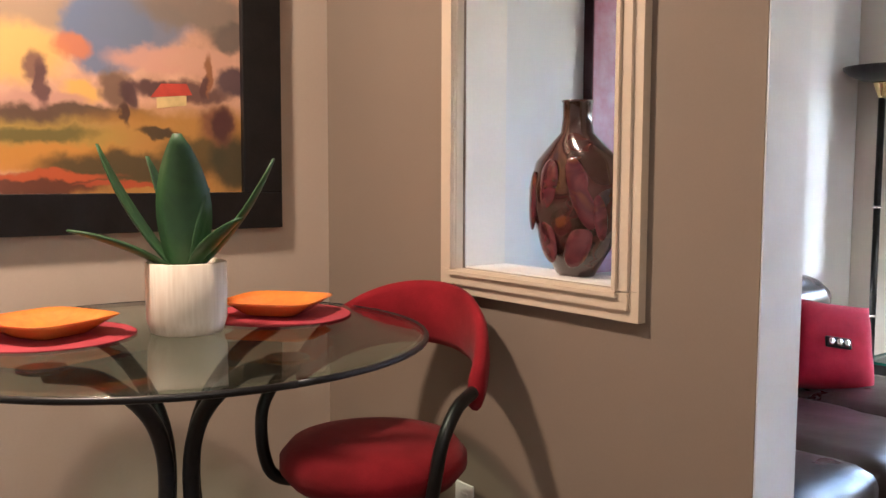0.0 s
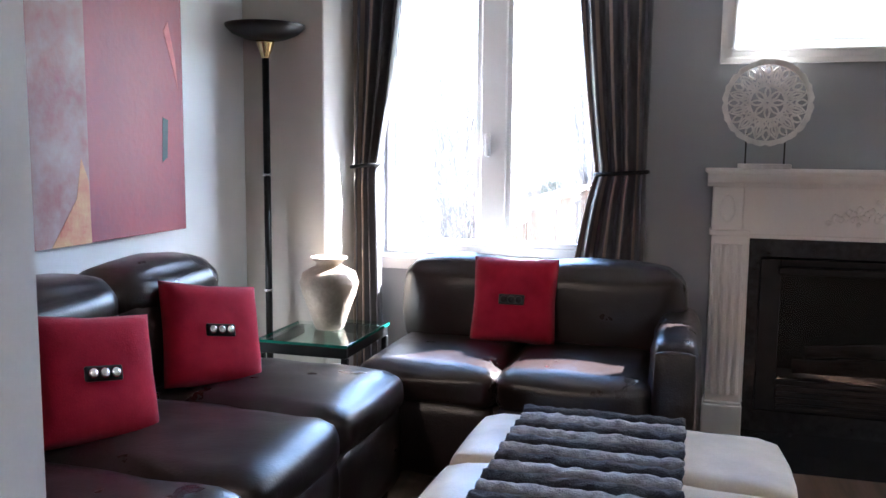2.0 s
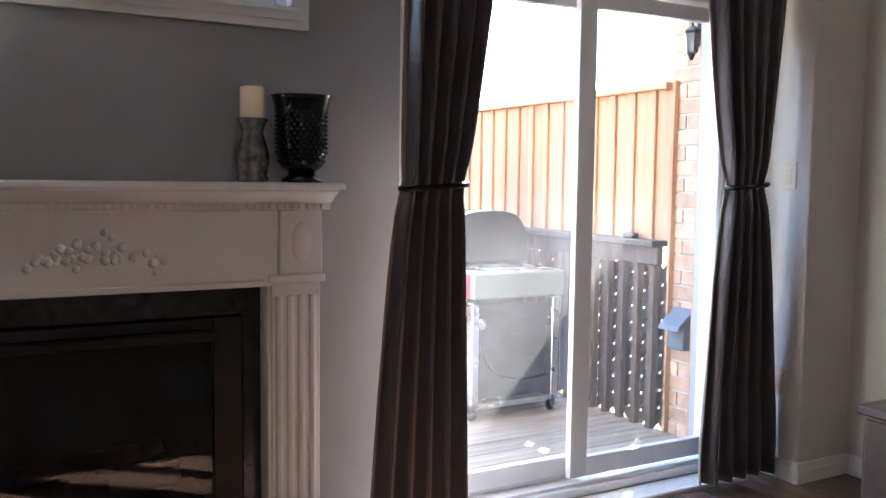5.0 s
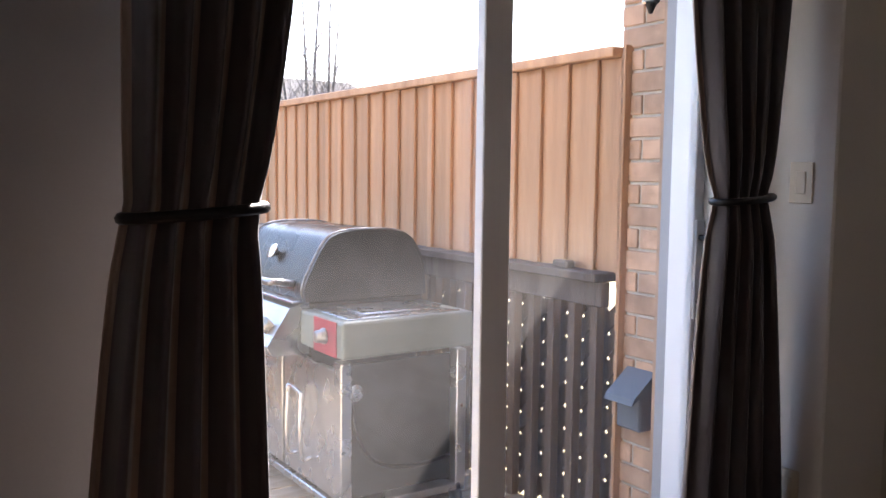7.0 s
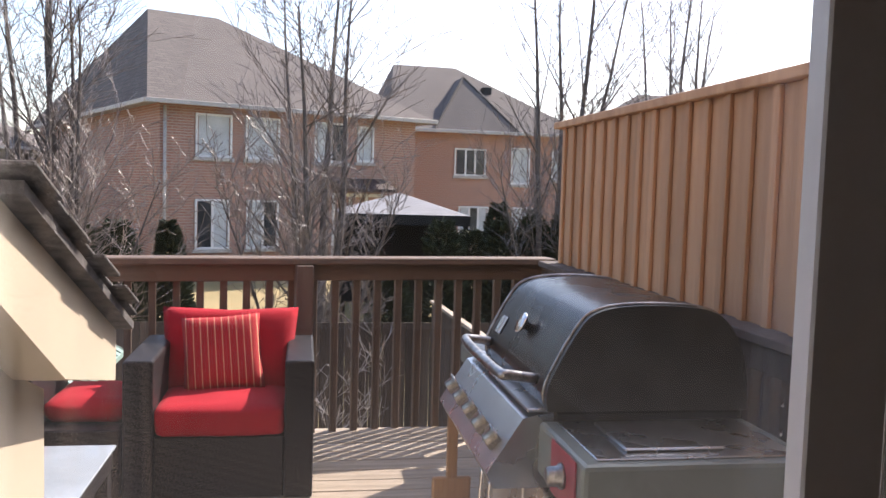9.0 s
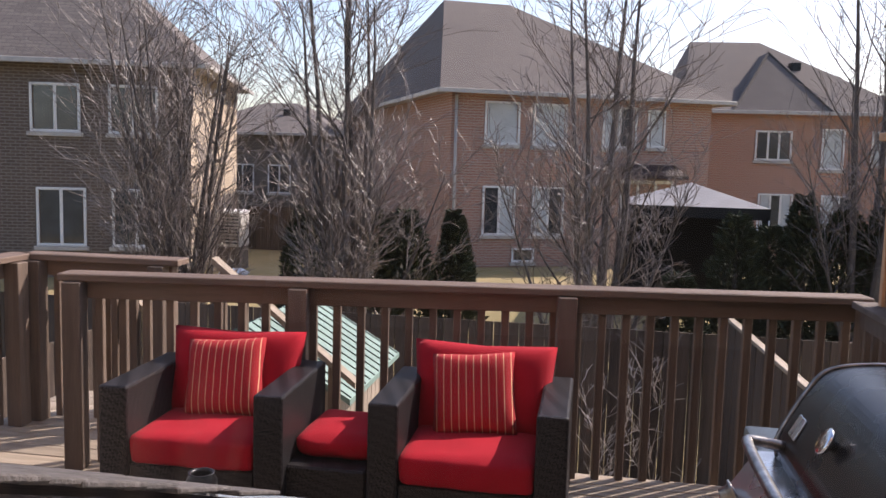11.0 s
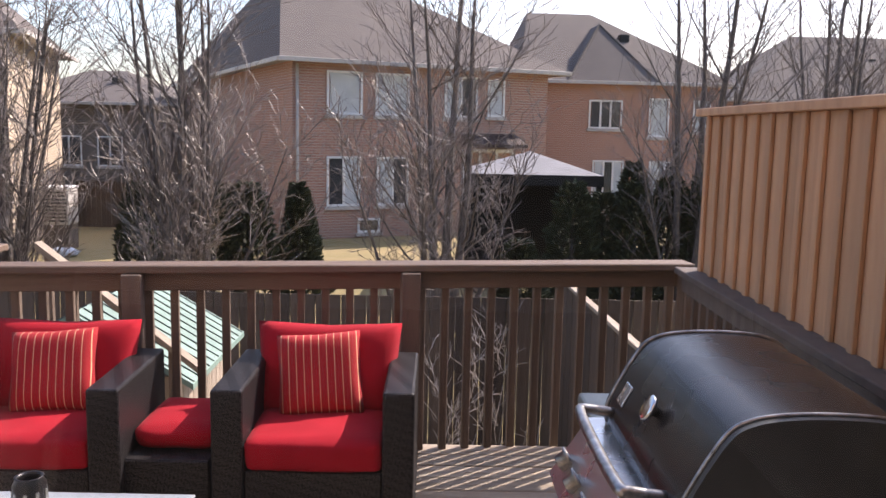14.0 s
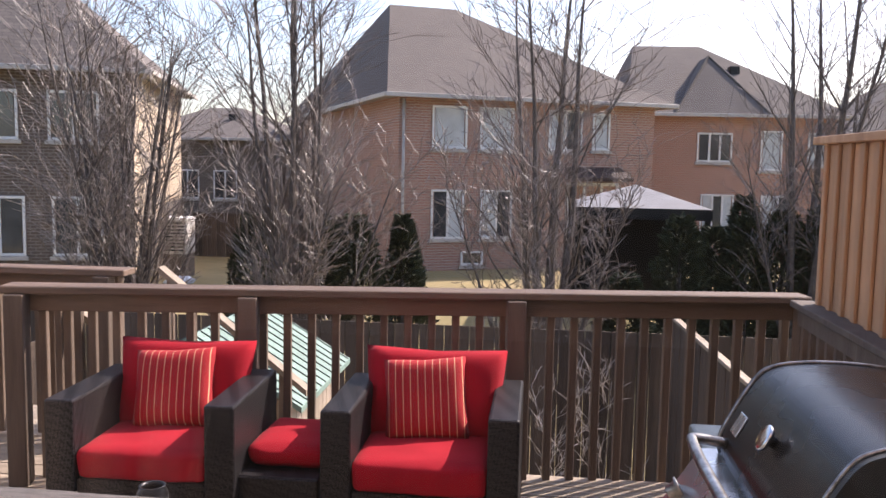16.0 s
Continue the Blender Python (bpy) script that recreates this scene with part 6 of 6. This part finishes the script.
part("arm", tube(curve_pts([(0.055, 0, 0.13), (0.02, 0, 0.17), (0.0, 0, 0.15), (0.0, 0, 0.125)], 5), 0.006, 8), M_BLACK, wl, smooth=True)
part("cap", lathe([(0.046, 0.095), (0.044, 0.103), (0.012, 0.125)], 6), M_BLACK, wl)
part("cage", lathe([(0.022, 0.0), (0.028, 0.005), (0.040, 0.092), (0.030, 0.094)], 6), M_DARKGLASS, wl, "dark lantern glass")
part("finial", lathe([(0.006, -0.03), (0.012, -0.015), (0.02, 0.0)], 10), M_BLACK, wl)

# ---- stair handrails beyond the deck ----
for yy, x0, L in ((4.56, -0.72, 2.3), (5.10, -0.25, 0.95)):
    sr = thing("stair_rail", pose(x0, yy, DZ), "sloping brown timber stair rail with balusters", "stair railing", "stair rails")
    # Deck wood on the handrail: its paleness stands in for the sun.
    part("handrail", prism([(0, 0.86), (L, 0.86 - L * 0.78), (L, 0.90 - L * 0.78), (0, 0.90)], "y", -0.045, 0.045), M_DECK, sr, "sloping handrail in paler wood in place of sunlight")
    part("stringer", prism([(0, -0.05), (L, -0.05 - L * 0.78), (L, -0.30 - L * 0.78), (0, -0.30)], "y", -0.02, 0.02), M_RAILX, sr)
    bs = None
    for i in range(int(L / 0.145)):
        m = pose(0.06 + i * 0.145, 0, -(0.06 + i * 0.145) * 0.78)
        if bs is None:
            bs = part("baluster", B((-0.019, 0.019, -0.019, 0.019, -0.1, 0.86), bevel=0.003), M_RAIL, sr, at=m)
        else:
            again(bs, sr, m)
for i in range(9):
    tagged(obj("stair_tread", B((-0.70 + i * 0.235, -0.44 + i * 0.235, 4.59, 5.07, DZ - 0.20 - i * 0.185, DZ - 0.165 - i * 0.185), bevel=0.004), M_DECK), "weathered timber stair tread below the deck", "stair tread", "", "structure")

# ---- yard: shed, fences ----
sh = thing("garden_shed", pose(-0.23, 6.22, GZ, 0, 0, 90), "small garden shed with a pale green ribbed metal roof", "shed")
part("walls", B((-0.62, 0.62, -0.62, 0.62, -0.1, 2.15)), M_SHED, sh)
for k in range(11):
    a = -0.62 + k * 0.124
    part("board", B((a + 0.004, a + 0.118, -0.64, -0.621, 0.0, 2.15), bevel=0.002), M_SHED, sh)
rfs = math.atan2(0.45, 0.78)
part("roof_sheet", prism([(-0.78, 2.10), (0.0, 2.55), (0.78, 2.10), (0.78, 2.14), (0.0, 2.60), (-0.78, 2.14)], "x", -0.74, 0.74), M_SHEDROOF, sh, "pale green metal roofing")
M_SEAM = mat("roof_seam", (0.06, 0.09, 0.08), 0.6, scale=5)
for k in range(12):
    x = -0.70 + k * 0.127
    for s_ in (-1, 1):
        part("roof_rib", tube([(x, s_ * 0.775, 2.146), (x, s_ * 0.01, 2.598)], 0.007, 5), M_SEAM, sh)


def board_fence(name, label, p0, p1, z0a, z0b, top_a, top_b, w=0.145):
    d = Vector((p1[0] - p0[0], p1[1] - p0[1], 0))
    n = int(d.length / w)
    th = thing(name, Matrix.Translation((p0[0], p0[1], z0a)) @ Matrix.Rotation(math.atan2(d.y, d.x), 4, "Z"), label, "fence")
    one = None
    for i in range(n):
        t = i / n
        tz = top_a + (top_b - top_a) * t
        m = pose((i + 0.5) * w, 0.004 * (i % 2), tz - z0a)
        if one is None:
            one = part("board", B((-w / 2 + 0.004, w / 2 - 0.004, -0.01, 0.01, -2.0, 0.0), bevel=0.003), M_YARDFENCE, th, at=m)
        else:
            again(one, th, m)
    return th


board_fence("yard_fence", "grey weathered board fence across the back yard", (-7.5, 9.6), (8.5, 9.6), GZ, GZ, -0.25, -0.25)
lot = board_fence("yard_fence", "weathered board fence with a cap coloured as sunlit along the lot line", (3.53, 9.5), (3.70, 6.2), GZ, GZ, 0.0, 0.0)
# Sunlight on the top edge is put in as lighter wood.
part("cap", B((-0.02, 3.32, -0.035, 0.035, 2.2, 2.235), bevel=0.004), M_DECK, lot, "cap board paled in place of sunlight")
board_fence("yard_fence", "grey weathered board fence beside the next yard", (-3.4, 9.5), (-3.6, 1.5), GZ, GZ, -0.45, -0.45)

# ---- houses ----
def uvbox(faces_pts):
    """A mesh of quads and triangles with UVs in metres along each face."""
    bm = bmesh.new()
    uv = bm.loops.layers.uv.new("uv")
    for pts in faces_pts:
        vs = [bm.verts.new(p) for p in pts]
        f = bm.faces.new(vs)
        a = Vector(pts[0])
        u = (Vector(pts[1]) - a).normalized()
        nrm = u.cross(Vector(pts[2]) - a).normalized()
        v = nrm.cross(u)
        for lp in f.loops:
            d = lp.vert.co - a
            lp[uv].uv = (d.dot(u), d.dot(v))
    return bm


def house(name, label, x, y, rz, w, d, eave, ridge, wins, brick, side_brick=None, hip=3.5, front_gable=None, over=0.45, ridge_len=None):
    """Front face along local x at local y = 0, going back to y = d; z is from the ground."""
    th = thing(name, pose(x, y, GZ, 0, 0, rz), label, "house", "neighbouring houses")
    part("front_wall", uvbox([[(0, 0, -0.5), (w, 0, -0.5), (w, 0, eave), (0, 0, eave)]]), brick, th, "brick wall")
    sb = side_brick or brick
    # side_brick, where given, is a brighter brick with the sun in its colour.
    part("side_wall", uvbox([[(w, 0, -0.5), (w, d, -0.5), (w, d, eave), (w, 0, eave)]]), sb, th, "brick side wall with sunlight in its colour" if side_brick else "")
    part("side_wall", uvbox([[(0, d, -0.5), (0, 0, -0.5), (0, 0, eave), (0, d, eave)]]), brick, th)
    part("back_wall", uvbox([[(w, d, -0.5), (0, d, -0.5), (0, d, eave), (w, d, eave)]]), brick, th)
    o = over
    r0, r1 = ridge_len or (hip, w - hip)
    ry = min(d / 2, 4.5)
    if not ridge_len and r1 - r0 < 1.0:
        r0, r1 = w / 2 - 0.6, w / 2 + 0.6
    A, Bc, C, D = (-o, -o, eave), (w + o, -o, eave), (w + o, d + o, eave), (-o, d + o, eave)
    R0, R1 = (r0, ry, ridge), (r1, ry, ridge)
    part("roof", uvbox([[A, Bc, R1, R0], [Bc, C, R1], [C, D, R0, R1], [D, A, R0]]), M_ROOF, th, "brown shingled hip roof")
    part("soffit", B((-o, w + o, -o, d + o, eave - 0.04, eave - 0.01)), M_ACUNIT, th)
    part("gutter", B((-o - 0.05, w + o + 0.05, -o - 0.07, -o, eave - 0.09, eave + 0.03), (w + o, w + o + 0.07, -o, d + o, eave - 0.09, eave + 0.03), (-o - 0.07, -o, -o, d + o, eave - 0.09, eave + 0.03), bevel=0.01), M_ACUNIT, th, "tan eaves gutter")
    part("roof_vent", B((w * 0.55, w * 0.55 + 0.35, d * 0.26, d * 0.26 + 0.35, eave + (ridge - eave) * 0.55, eave + (ridge - eave) * 0.55 + 0.33), bevel=0.02), M_BLACK, th)
    for wx, wz, ww, wh, np, lit in wins:
        wi = part("window", B((wx - 0.06, wx + ww + 0.06, -0.05, -0.002, wz - 0.06, wz), (wx - 0.06, wx + ww + 0.06, -0.05, -0.002, wz + wh, wz + wh + 0.06), (wx - 0.06, wx, -0.05, -0.002, wz, wz + wh), (wx + ww, wx + ww + 0.06, -0.05, -0.002, wz, wz + wh), *[(wx + ww * i / np - 0.035, wx + ww * i / np + 0.035, -0.045, -0.002, wz, wz + wh) for i in range(1, np)], bevel=0.008), M_WHITE_OUT, th, "white framed window")
        for i in range(np):
            part("pane", B((wx + ww * i / np + 0.03, wx + ww * (i + 1) / np - 0.03, -0.018, -0.012, wz, wz + wh)), M_DARKGLASS if lit == 3 or (i + lit) % 2 else M_BLIND, wi)
        part("sill", B((wx - 0.12, wx + ww + 0.12, -0.09, -0.003, wz - 0.16, wz - 0.062), bevel=0.01), M_ACUNIT, wi)
    if front_gable:
        gx0, gx1, gz = front_gable
        gm_ = (gx0 + gx1) / 2
        gy = d * 0.22
        part("gable", uvbox([[(gx0, -0.42, eave + 0.02), (gx1, -0.42, eave + 0.02), (gm_, gy, gz)]]), M_ROOF, th, "shingled hipped gable")
        part("gable_roof", uvbox([[(gx0, -0.42, eave + 0.02), (gm_, gy, gz), (gm_, d * 0.48, gz), (gx0 - 0.2, d * 0.4, eave + 0.02)], [(gm_, gy, gz), (gx1, -0.42, eave + 0.02), (gx1 + 0.2, d * 0.4, eave + 0.02), (gm_, d * 0.48, gz)]]), M_ROOF, th)
        for a, b in (((gx0, -0.42, eave + 0.02), (gm_, gy, gz)), ((gm_, gy, gz), (gx1, -0.42, eave + 0.02))):
            part("hip_cap", tube([a, b], 0.05, 6), M_ROOF, th)
    return th


# the middle house stands corner-on
mid = house("brick_house", "two-storey red brick house with a brown hip roof and white windows", -1.76, 23.0, 25, 7.9, 18.0, 5.6, 8.77,
      [(1.0, 1.75, 0.85, 1.25, 2, 1), (2.45, 1.75, 0.85, 1.25, 2, 0), (1.0, 4.25, 0.9, 1.05, 1, 0), (2.4, 4.25, 0.9, 1.05, 1, 0), (4.5, 4.25, 0.95, 1.05, 2, 0), (5.9, 4.3, 0.45, 0.95, 1, 0), (1.9, 1.0, 0.55, 0.28, 1, 1)], M_BRICK_A, hip=3.6, ridge_len=(0.9, 3.1))
awn = part("awning", prism([(0.0, 3.75), (-0.8, 3.45), (-0.8, 3.36), (0.0, 3.36)], "x", 5.0, 6.8), mat("dark_awning", (0.045, 0.028, 0.026), 0.8, scale=6), mid, "dark patio awning")
part("patio_door", B((5.05, 6.75, -0.06, -0.004, 0.9, 1.5), (5.05, 6.75, -0.06, -0.004, 3.2, 3.3), *[(5.05 + i * 0.55, 5.13 + i * 0.55, -0.06, -0.004, 1.5, 3.2) for i in range(4)], bevel=0.006), M_WHITE_OUT, mid, "white framed patio door")
part("downpipe", tube([(0.12, -0.06, -0.3), (0.12, -0.06, 5.5)], 0.045, 8), M_ACUNIT, mid, "beige downpipe", True)
house("brick_house", "two-storey orange brick house with a shingled gable and arched window", 5.2, 29.5, 4, 6.6, 8.5, 5.55, 8.35,
      [(2.1, 4.05, 1.05, 0.85, 3, 3), (4.2, 3.8, 0.6, 1.2, 1, 0), (5.75, 4.0, 0.5, 0.95, 1, 0), (2.3, 1.7, 1.0, 1.15, 3, 0), (4.3, 1.7, 1.0, 1.15, 2, 0)], M_BRICK_C, hip=2.0, front_gable=(1.2, 4.3, 7.7), ridge_len=(0.5, 3.0))
house("brick_house", "two-storey brown brick house with sunlight painted into its side wall", -19.0, 15.6, 16, 12.2, 8.0, 5.75, 9.6,
      [(8.65, 4.2, 1.0, 1.0, 2, 3), (10.4, 4.2, 1.0, 1.0, 2, 3), (8.75, 1.55, 1.0, 1.25, 2, 3), (10.45, 1.55, 1.0, 1.25, 2, 3), (6.0, 4.15, 1.0, 1.05, 2, 3), (6.1, 1.5, 1.0, 1.3, 2, 3)], M_BRICK_B, M_BRICK_SUN, hip=4.0)
house("brick_house", "far brick house seen only as a dark roof", 15.9, 40, 0, 13, 10, 5.5, 8.9, [(2, 2.0, 1.2, 1.2, 2, 1)], M_BRICK_A, hip=4.0)
house("brick_house", "far brown house between the nearer two", -17.2, 38, 0, 7.6, 9, 4.7, 6.35, [(2.6, 2.0, 1.0, 1.2, 2, 3), (4.4, 2.0, 1.0, 1.2, 2, 3)], M_BRICK_B, hip=3.5, ridge_len=(2.4, 4.1))
board_fence("yard_fence", "brown board fence between the far yards", (-8.4, 25.0), (-3.2, 25.0), GZ + 0.8, GZ + 0.8, -0.05, -0.05)
ac = thing("heat_pump", pose(-6.94, 20.6, -0.80), "beige outdoor heat pump unit beside the house", "heat pump")
part("case", B((-0.32, 0.32, -0.3, 0.3, 0.0, 0.85), bevel=0.03), M_ACUNIT, ac)
part("top", B((-0.34, 0.34, -0.32, 0.32, 0.85, 0.92), bevel=0.02), M_VINYL, ac)
for i in range(9):
    part("louvre", B((-0.28, 0.28, -0.315, -0.301, 0.08 + i * 0.085, 0.12 + i * 0.085)), M_BLACK, ac)
part("stand", B((-0.3, 0.3, -0.28, 0.28, -0.9, 0.0)), M_OLDWOOD, ac)
bg = thing("plastic_bag", pose(-6.4, 19.4, GZ + rise(19.4) - 0.02), "crumpled pale blue plastic bag on the lawn", "bag")
bm = bmesh.new()
bmesh.ops.create_icosphere(bm, subdivisions=3, radius=1.0)
for v in bm.verts:
    v.co *= 1 + 0.35 * noise.noise(v.co * 2.1) + 0.12 * noise.noise(v.co * 6.0)
    v.co = Vector((v.co.x * 0.36, v.co.y * 0.22, max(0.0, v.co.z * 0.13 + 0.09)))
part("film", bm, mat("pale_plastic", (0.50, 0.56, 0.62), 0.4, scale=5, var=0.2, bump=0.2), bg, smooth=True)
gz_ = thing("gazebo", pose(4.1, 18.5, GZ), "garden gazebo with a pale grey pitched canopy and dark posts", "gazebo")
GW, GD, GE, GP = 1.36, 1.3, 2.98, 3.42
part("canopy", uvbox([[(-GW, -GD, GE), (GW, -GD, GE), (0, 0, GP)], [(GW, -GD, GE), (GW, GD, GE), (0, 0, GP)], [(GW, GD, GE), (-GW, GD, GE), (0, 0, GP)], [(-GW, GD, GE), (-GW, -GD, GE), (0, 0, GP)]]), M_GAZEBO, gz_)
part("valance", B((-GW, GW, -GD, -GD + 0.03, GE - 0.22, GE), (-GW, GW, GD - 0.03, GD, GE - 0.22, GE), (-GW, -GW + 0.03, -GD + 0.03, GD - 0.03, GE - 0.22, GE), (GW - 0.03, GW, -GD + 0.03, GD - 0.03, GE - 0.22, GE)), M_BLACK, gz_)
for x in (-GW + 0.08, GW - 0.08):
    for y in (-GD + 0.08, GD - 0.08):
        part("post", B((x - 0.05, x + 0.05, y - 0.05, y + 0.05, -0.1, GE - 0.22)), M_BLACK, gz_)
part("drawn_curtain", B((-GW + 0.1, GW - 0.1, GD - 0.2, GD - 0.16, 0.3, GE - 0.2)), M_BLACK, gz_)

# ---- trees ----
def bare_tree(name, label, x, y, seed, stems, sides, height, upright, splay, twigs, trunk=0.055, fine=None):
    """Several near-upright stems, some splayed side stems, limbs on them and fine twigs coloured as sunlit."""
    rg = random.Random(seed)
    wood, twig = ([], []), ([], [])
    least = 0.0055 if trunk > 0.03 else 0.0026

    def seg(a, b, ra, rb, n, level):
        verts, faces = wood if level < 2 else twig
        d = (b - a)
        if d.length < 1e-4:
            return
        d.normalize()
        u = d.orthogonal().normalized()
        v = d.cross(u)
        k = len(verts)
        for p, r in ((a, ra), (b, rb)):
            for i in range(n):
                w = 2 * math.pi * i / n
                verts.append(p + (u * math.cos(w) + v * math.sin(w)) * r)
        for i in range(n):
            faces.append((k + i, k + (i + 1) % n, k + n + (i + 1) % n, k + n + i))

    def grow(p, d, r, length, level):
        steps = (9, 6, 4, 3)[level]
        wander = (0.035, 0.08, 0.15, 0.2)[level]
        a, ra = p, r
        for i in range(steps):
            d = (d + Vector((rg.gauss(0, wander), rg.gauss(0, wander), 0.03 if level < 2 else rg.gauss(0.02, 0.1)))).normalized()
            b = a + d * (length / steps)
            rb = max(least * 0.8, r * (1 - 0.85 * (i + 1) / steps))
            seg(a, b, ra, rb, (7, 5, 3, 3)[level], level)
            if level < 3 and (i > 1 or level > 0):
                for _ in range(twigs[level]):
                    if rg.random() > (0.9, 0.8, 0.5)[level]:
                        continue
                    ax = Vector((rg.gauss(0, 1), rg.gauss(0, 1), rg.uniform(-0.25, 0.35))).normalized()
                    nd = (d * rg.uniform(0.8, 1.3) + ax * rg.uniform(0.6, 0.95)).normalized()
                    nd.z = max(nd.z, -0.15)
                    grow(a.lerp(b, rg.random()), nd, max(least, rb * rg.uniform(0.3, 0.5)), length * (rg.uniform(0.18, 0.36) if level == 0 else rg.uniform(0.35, 0.6)), level + 1)
            a, ra = b, rb

    for s in range(stems + sides):
        ang = 2.4 * s + rg.uniform(-0.4, 0.4)
        out = upright * rg.uniform(0.3, 1.1) if s < stems else splay * rg.uniform(0.7, 1.2)
        d = Vector((math.cos(ang) * out, math.sin(ang) * out, 1.0)).normalized()
        big = 1.0 if s < stems else 0.55
        grow(Vector((0.12 * math.cos(ang), 0.12 * math.sin(ang), -0.1)), d, trunk * big * rg.uniform(0.8, 1.15), height * big * rg.uniform(0.85, 1.05), 0)
    th = thing(name, pose(x, y, GZ + rise(y) - 0.05), label, "tree", "bare trees")
    # Twigs take the bark that has the sun in its colour.
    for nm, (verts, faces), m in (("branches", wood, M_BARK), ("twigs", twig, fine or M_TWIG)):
        me = bpy.data.meshes.new(nm)
        me.from_pydata(verts, [], faces)
        me.materials.append(m)
        ob = new(nm, me)
        ob.parent = th
    part("root_flare", lathe([(0.30, -0.1), (0.22, 0.05), (0.16, 0.25), (0.10, 0.4)], 14), M_BARK, th, smooth=True)
    return th


TREE = "leafless multi-stemmed grey-barked tree"
bare_tree("bare_tree", TREE + " with dense upright twigs", -4.62, 13.2, 1, 14, 8, 5.8, 0.21, 0.36, (2, 1, 1), 0.058)
bare_tree("bare_tree", TREE + " spreading over the yard", -1.66, 13.0, 2, 6, 5, 6.8, 0.10, 0.42, (2, 2, 1), 0.084)
bare_tree("bare_tree", TREE + " before the middle house", 2.16, 12.3, 3, 4, 5, 6.8, 0.09, 0.44, (2, 2, 1), 0.088)
bare_tree("bare_tree", TREE + " behind the cedar hedge", 6.65, 15.2, 4, 4, 3, 8.0, 0.09, 0.35, (3, 1, 1), 0.082)
bare_tree("bare_tree", TREE + " beyond the privacy screen", 10.6, 18.5, 7, 5, 4, 8.5, 0.16, 0.3, (3, 1, 1), 0.08)
bare_tree("bare_tree", TREE + " close behind the deck railing", 2.45, 6.9, 9, 2, 2, 1.95, 0.12, 0.40, (2, 1, 1), 0.018, M_TWIG_SUN)


def evergreen(name, label, x, y, h, r, seed, cone=1.0):
    rg = random.Random(seed)
    verts, faces = [], []
    n = 2600
    for i in range(n):
        t = rg.random() ** 0.8
        rad = r * ((1 - t) ** cone) * (0.92 + 0.35 * noise.noise((t * 6, seed, 0))) + 0.03
        a = rg.uniform(0, 2 * math.pi)
        rr = rad * math.sqrt(rg.uniform(0.35, 1.0)) * (1 + 0.22 * noise.noise((math.cos(a) * 2, math.sin(a) * 2, t * 5 + seed)))
        p = Vector((rr * math.cos(a), rr * math.sin(a), 0.05 + t * h))
        s = rg.uniform(0.05, 0.13) * (0.6 + r)
        out = Vector((math.cos(a), math.sin(a), rg.uniform(0.1, 1.2))).normalized()
        sd = out.cross(Vector((rg.gauss(0, 1), rg.gauss(0, 1), rg.gauss(0, 1)))).normalized()
        nb = out.cross(sd)
        k = len(verts)
        verts.extend((p - sd * s * 0.45, p + out * s * 0.5 + nb * s * 0.2, p + out * s * 1.3, p + sd * s * 0.45))
        faces.append((k, k + 1, k + 2))
        faces.append((k + 1, k + 3, k + 2))
    me = bpy.data.meshes.new("crown")
    me.from_pydata(verts, [], faces)
    me.materials.append(M_CEDARLEAF)
    th = thing(name, pose(x, y, GZ + rise(y) - 0.05), label, "evergreen", "cedars")
    ob = new("crown", me)
    ob.parent = th
    part("trunk", tube([(0, 0, -0.1), (0, 0, h * 0.8)], [0.09, 0.02], 8), M_BARK, th)
    return th


EV = "dark green cedar with ragged foliage"
for k, (x, y, h, r, c) in enumerate(((-0.48, 16.0, 2.75, 0.55, 0.9), (-1.3, 15.6, 2.75, 0.62, 0.5), (-1.9, 15.2, 2.75, 0.65, 0.5), (-3.05, 15.0, 2.75, 0.6, 0.5), (-0.45, 16.3, 2.6, 0.5, 0.8),
                                     (4.6, 15.5, 2.9, 0.6, 0.5), (5.2, 15.8, 2.7, 0.6, 0.5), (5.75, 15.6, 2.9, 0.6, 0.5), (6.4, 15.7, 3.0, 0.6, 0.5), (7.0, 15.5, 3.1, 0.62, 0.5), (7.7, 15.8, 2.9, 0.62, 0.5), (8.4, 15.6, 3.0, 0.65, 0.5), (9.2, 15.9, 3.0, 0.65, 0.5), (3.5, 14.0, 2.0, 0.62, 0.6), (9.8, 17.5, 3.5, 0.6, 0.6), (6.2, 17.8, 3.2, 0.6, 0.6), (8.0, 18.0, 3.5, 0.65, 0.6))):
    evergreen("cedar", EV, x, y, h - rise(y), r, 20 + k, c)

# ---- floor planks, nearest the garden door ----
fk = None
rg = random.Random(8)
for i in range(20):
    x = 1.60 + i * 0.108
    y = 0.095 if x > 1.72 else 0.19
    while y > -2.4:
        L = rg.choice((0.6, 0.8, 1.0))
        part("plank", B((x + 0.001, x + 0.107, y - L + 0.001, y, -0.0055, 0.0), bevel=0.0012), M_FLOOR, floor)
        y -= L
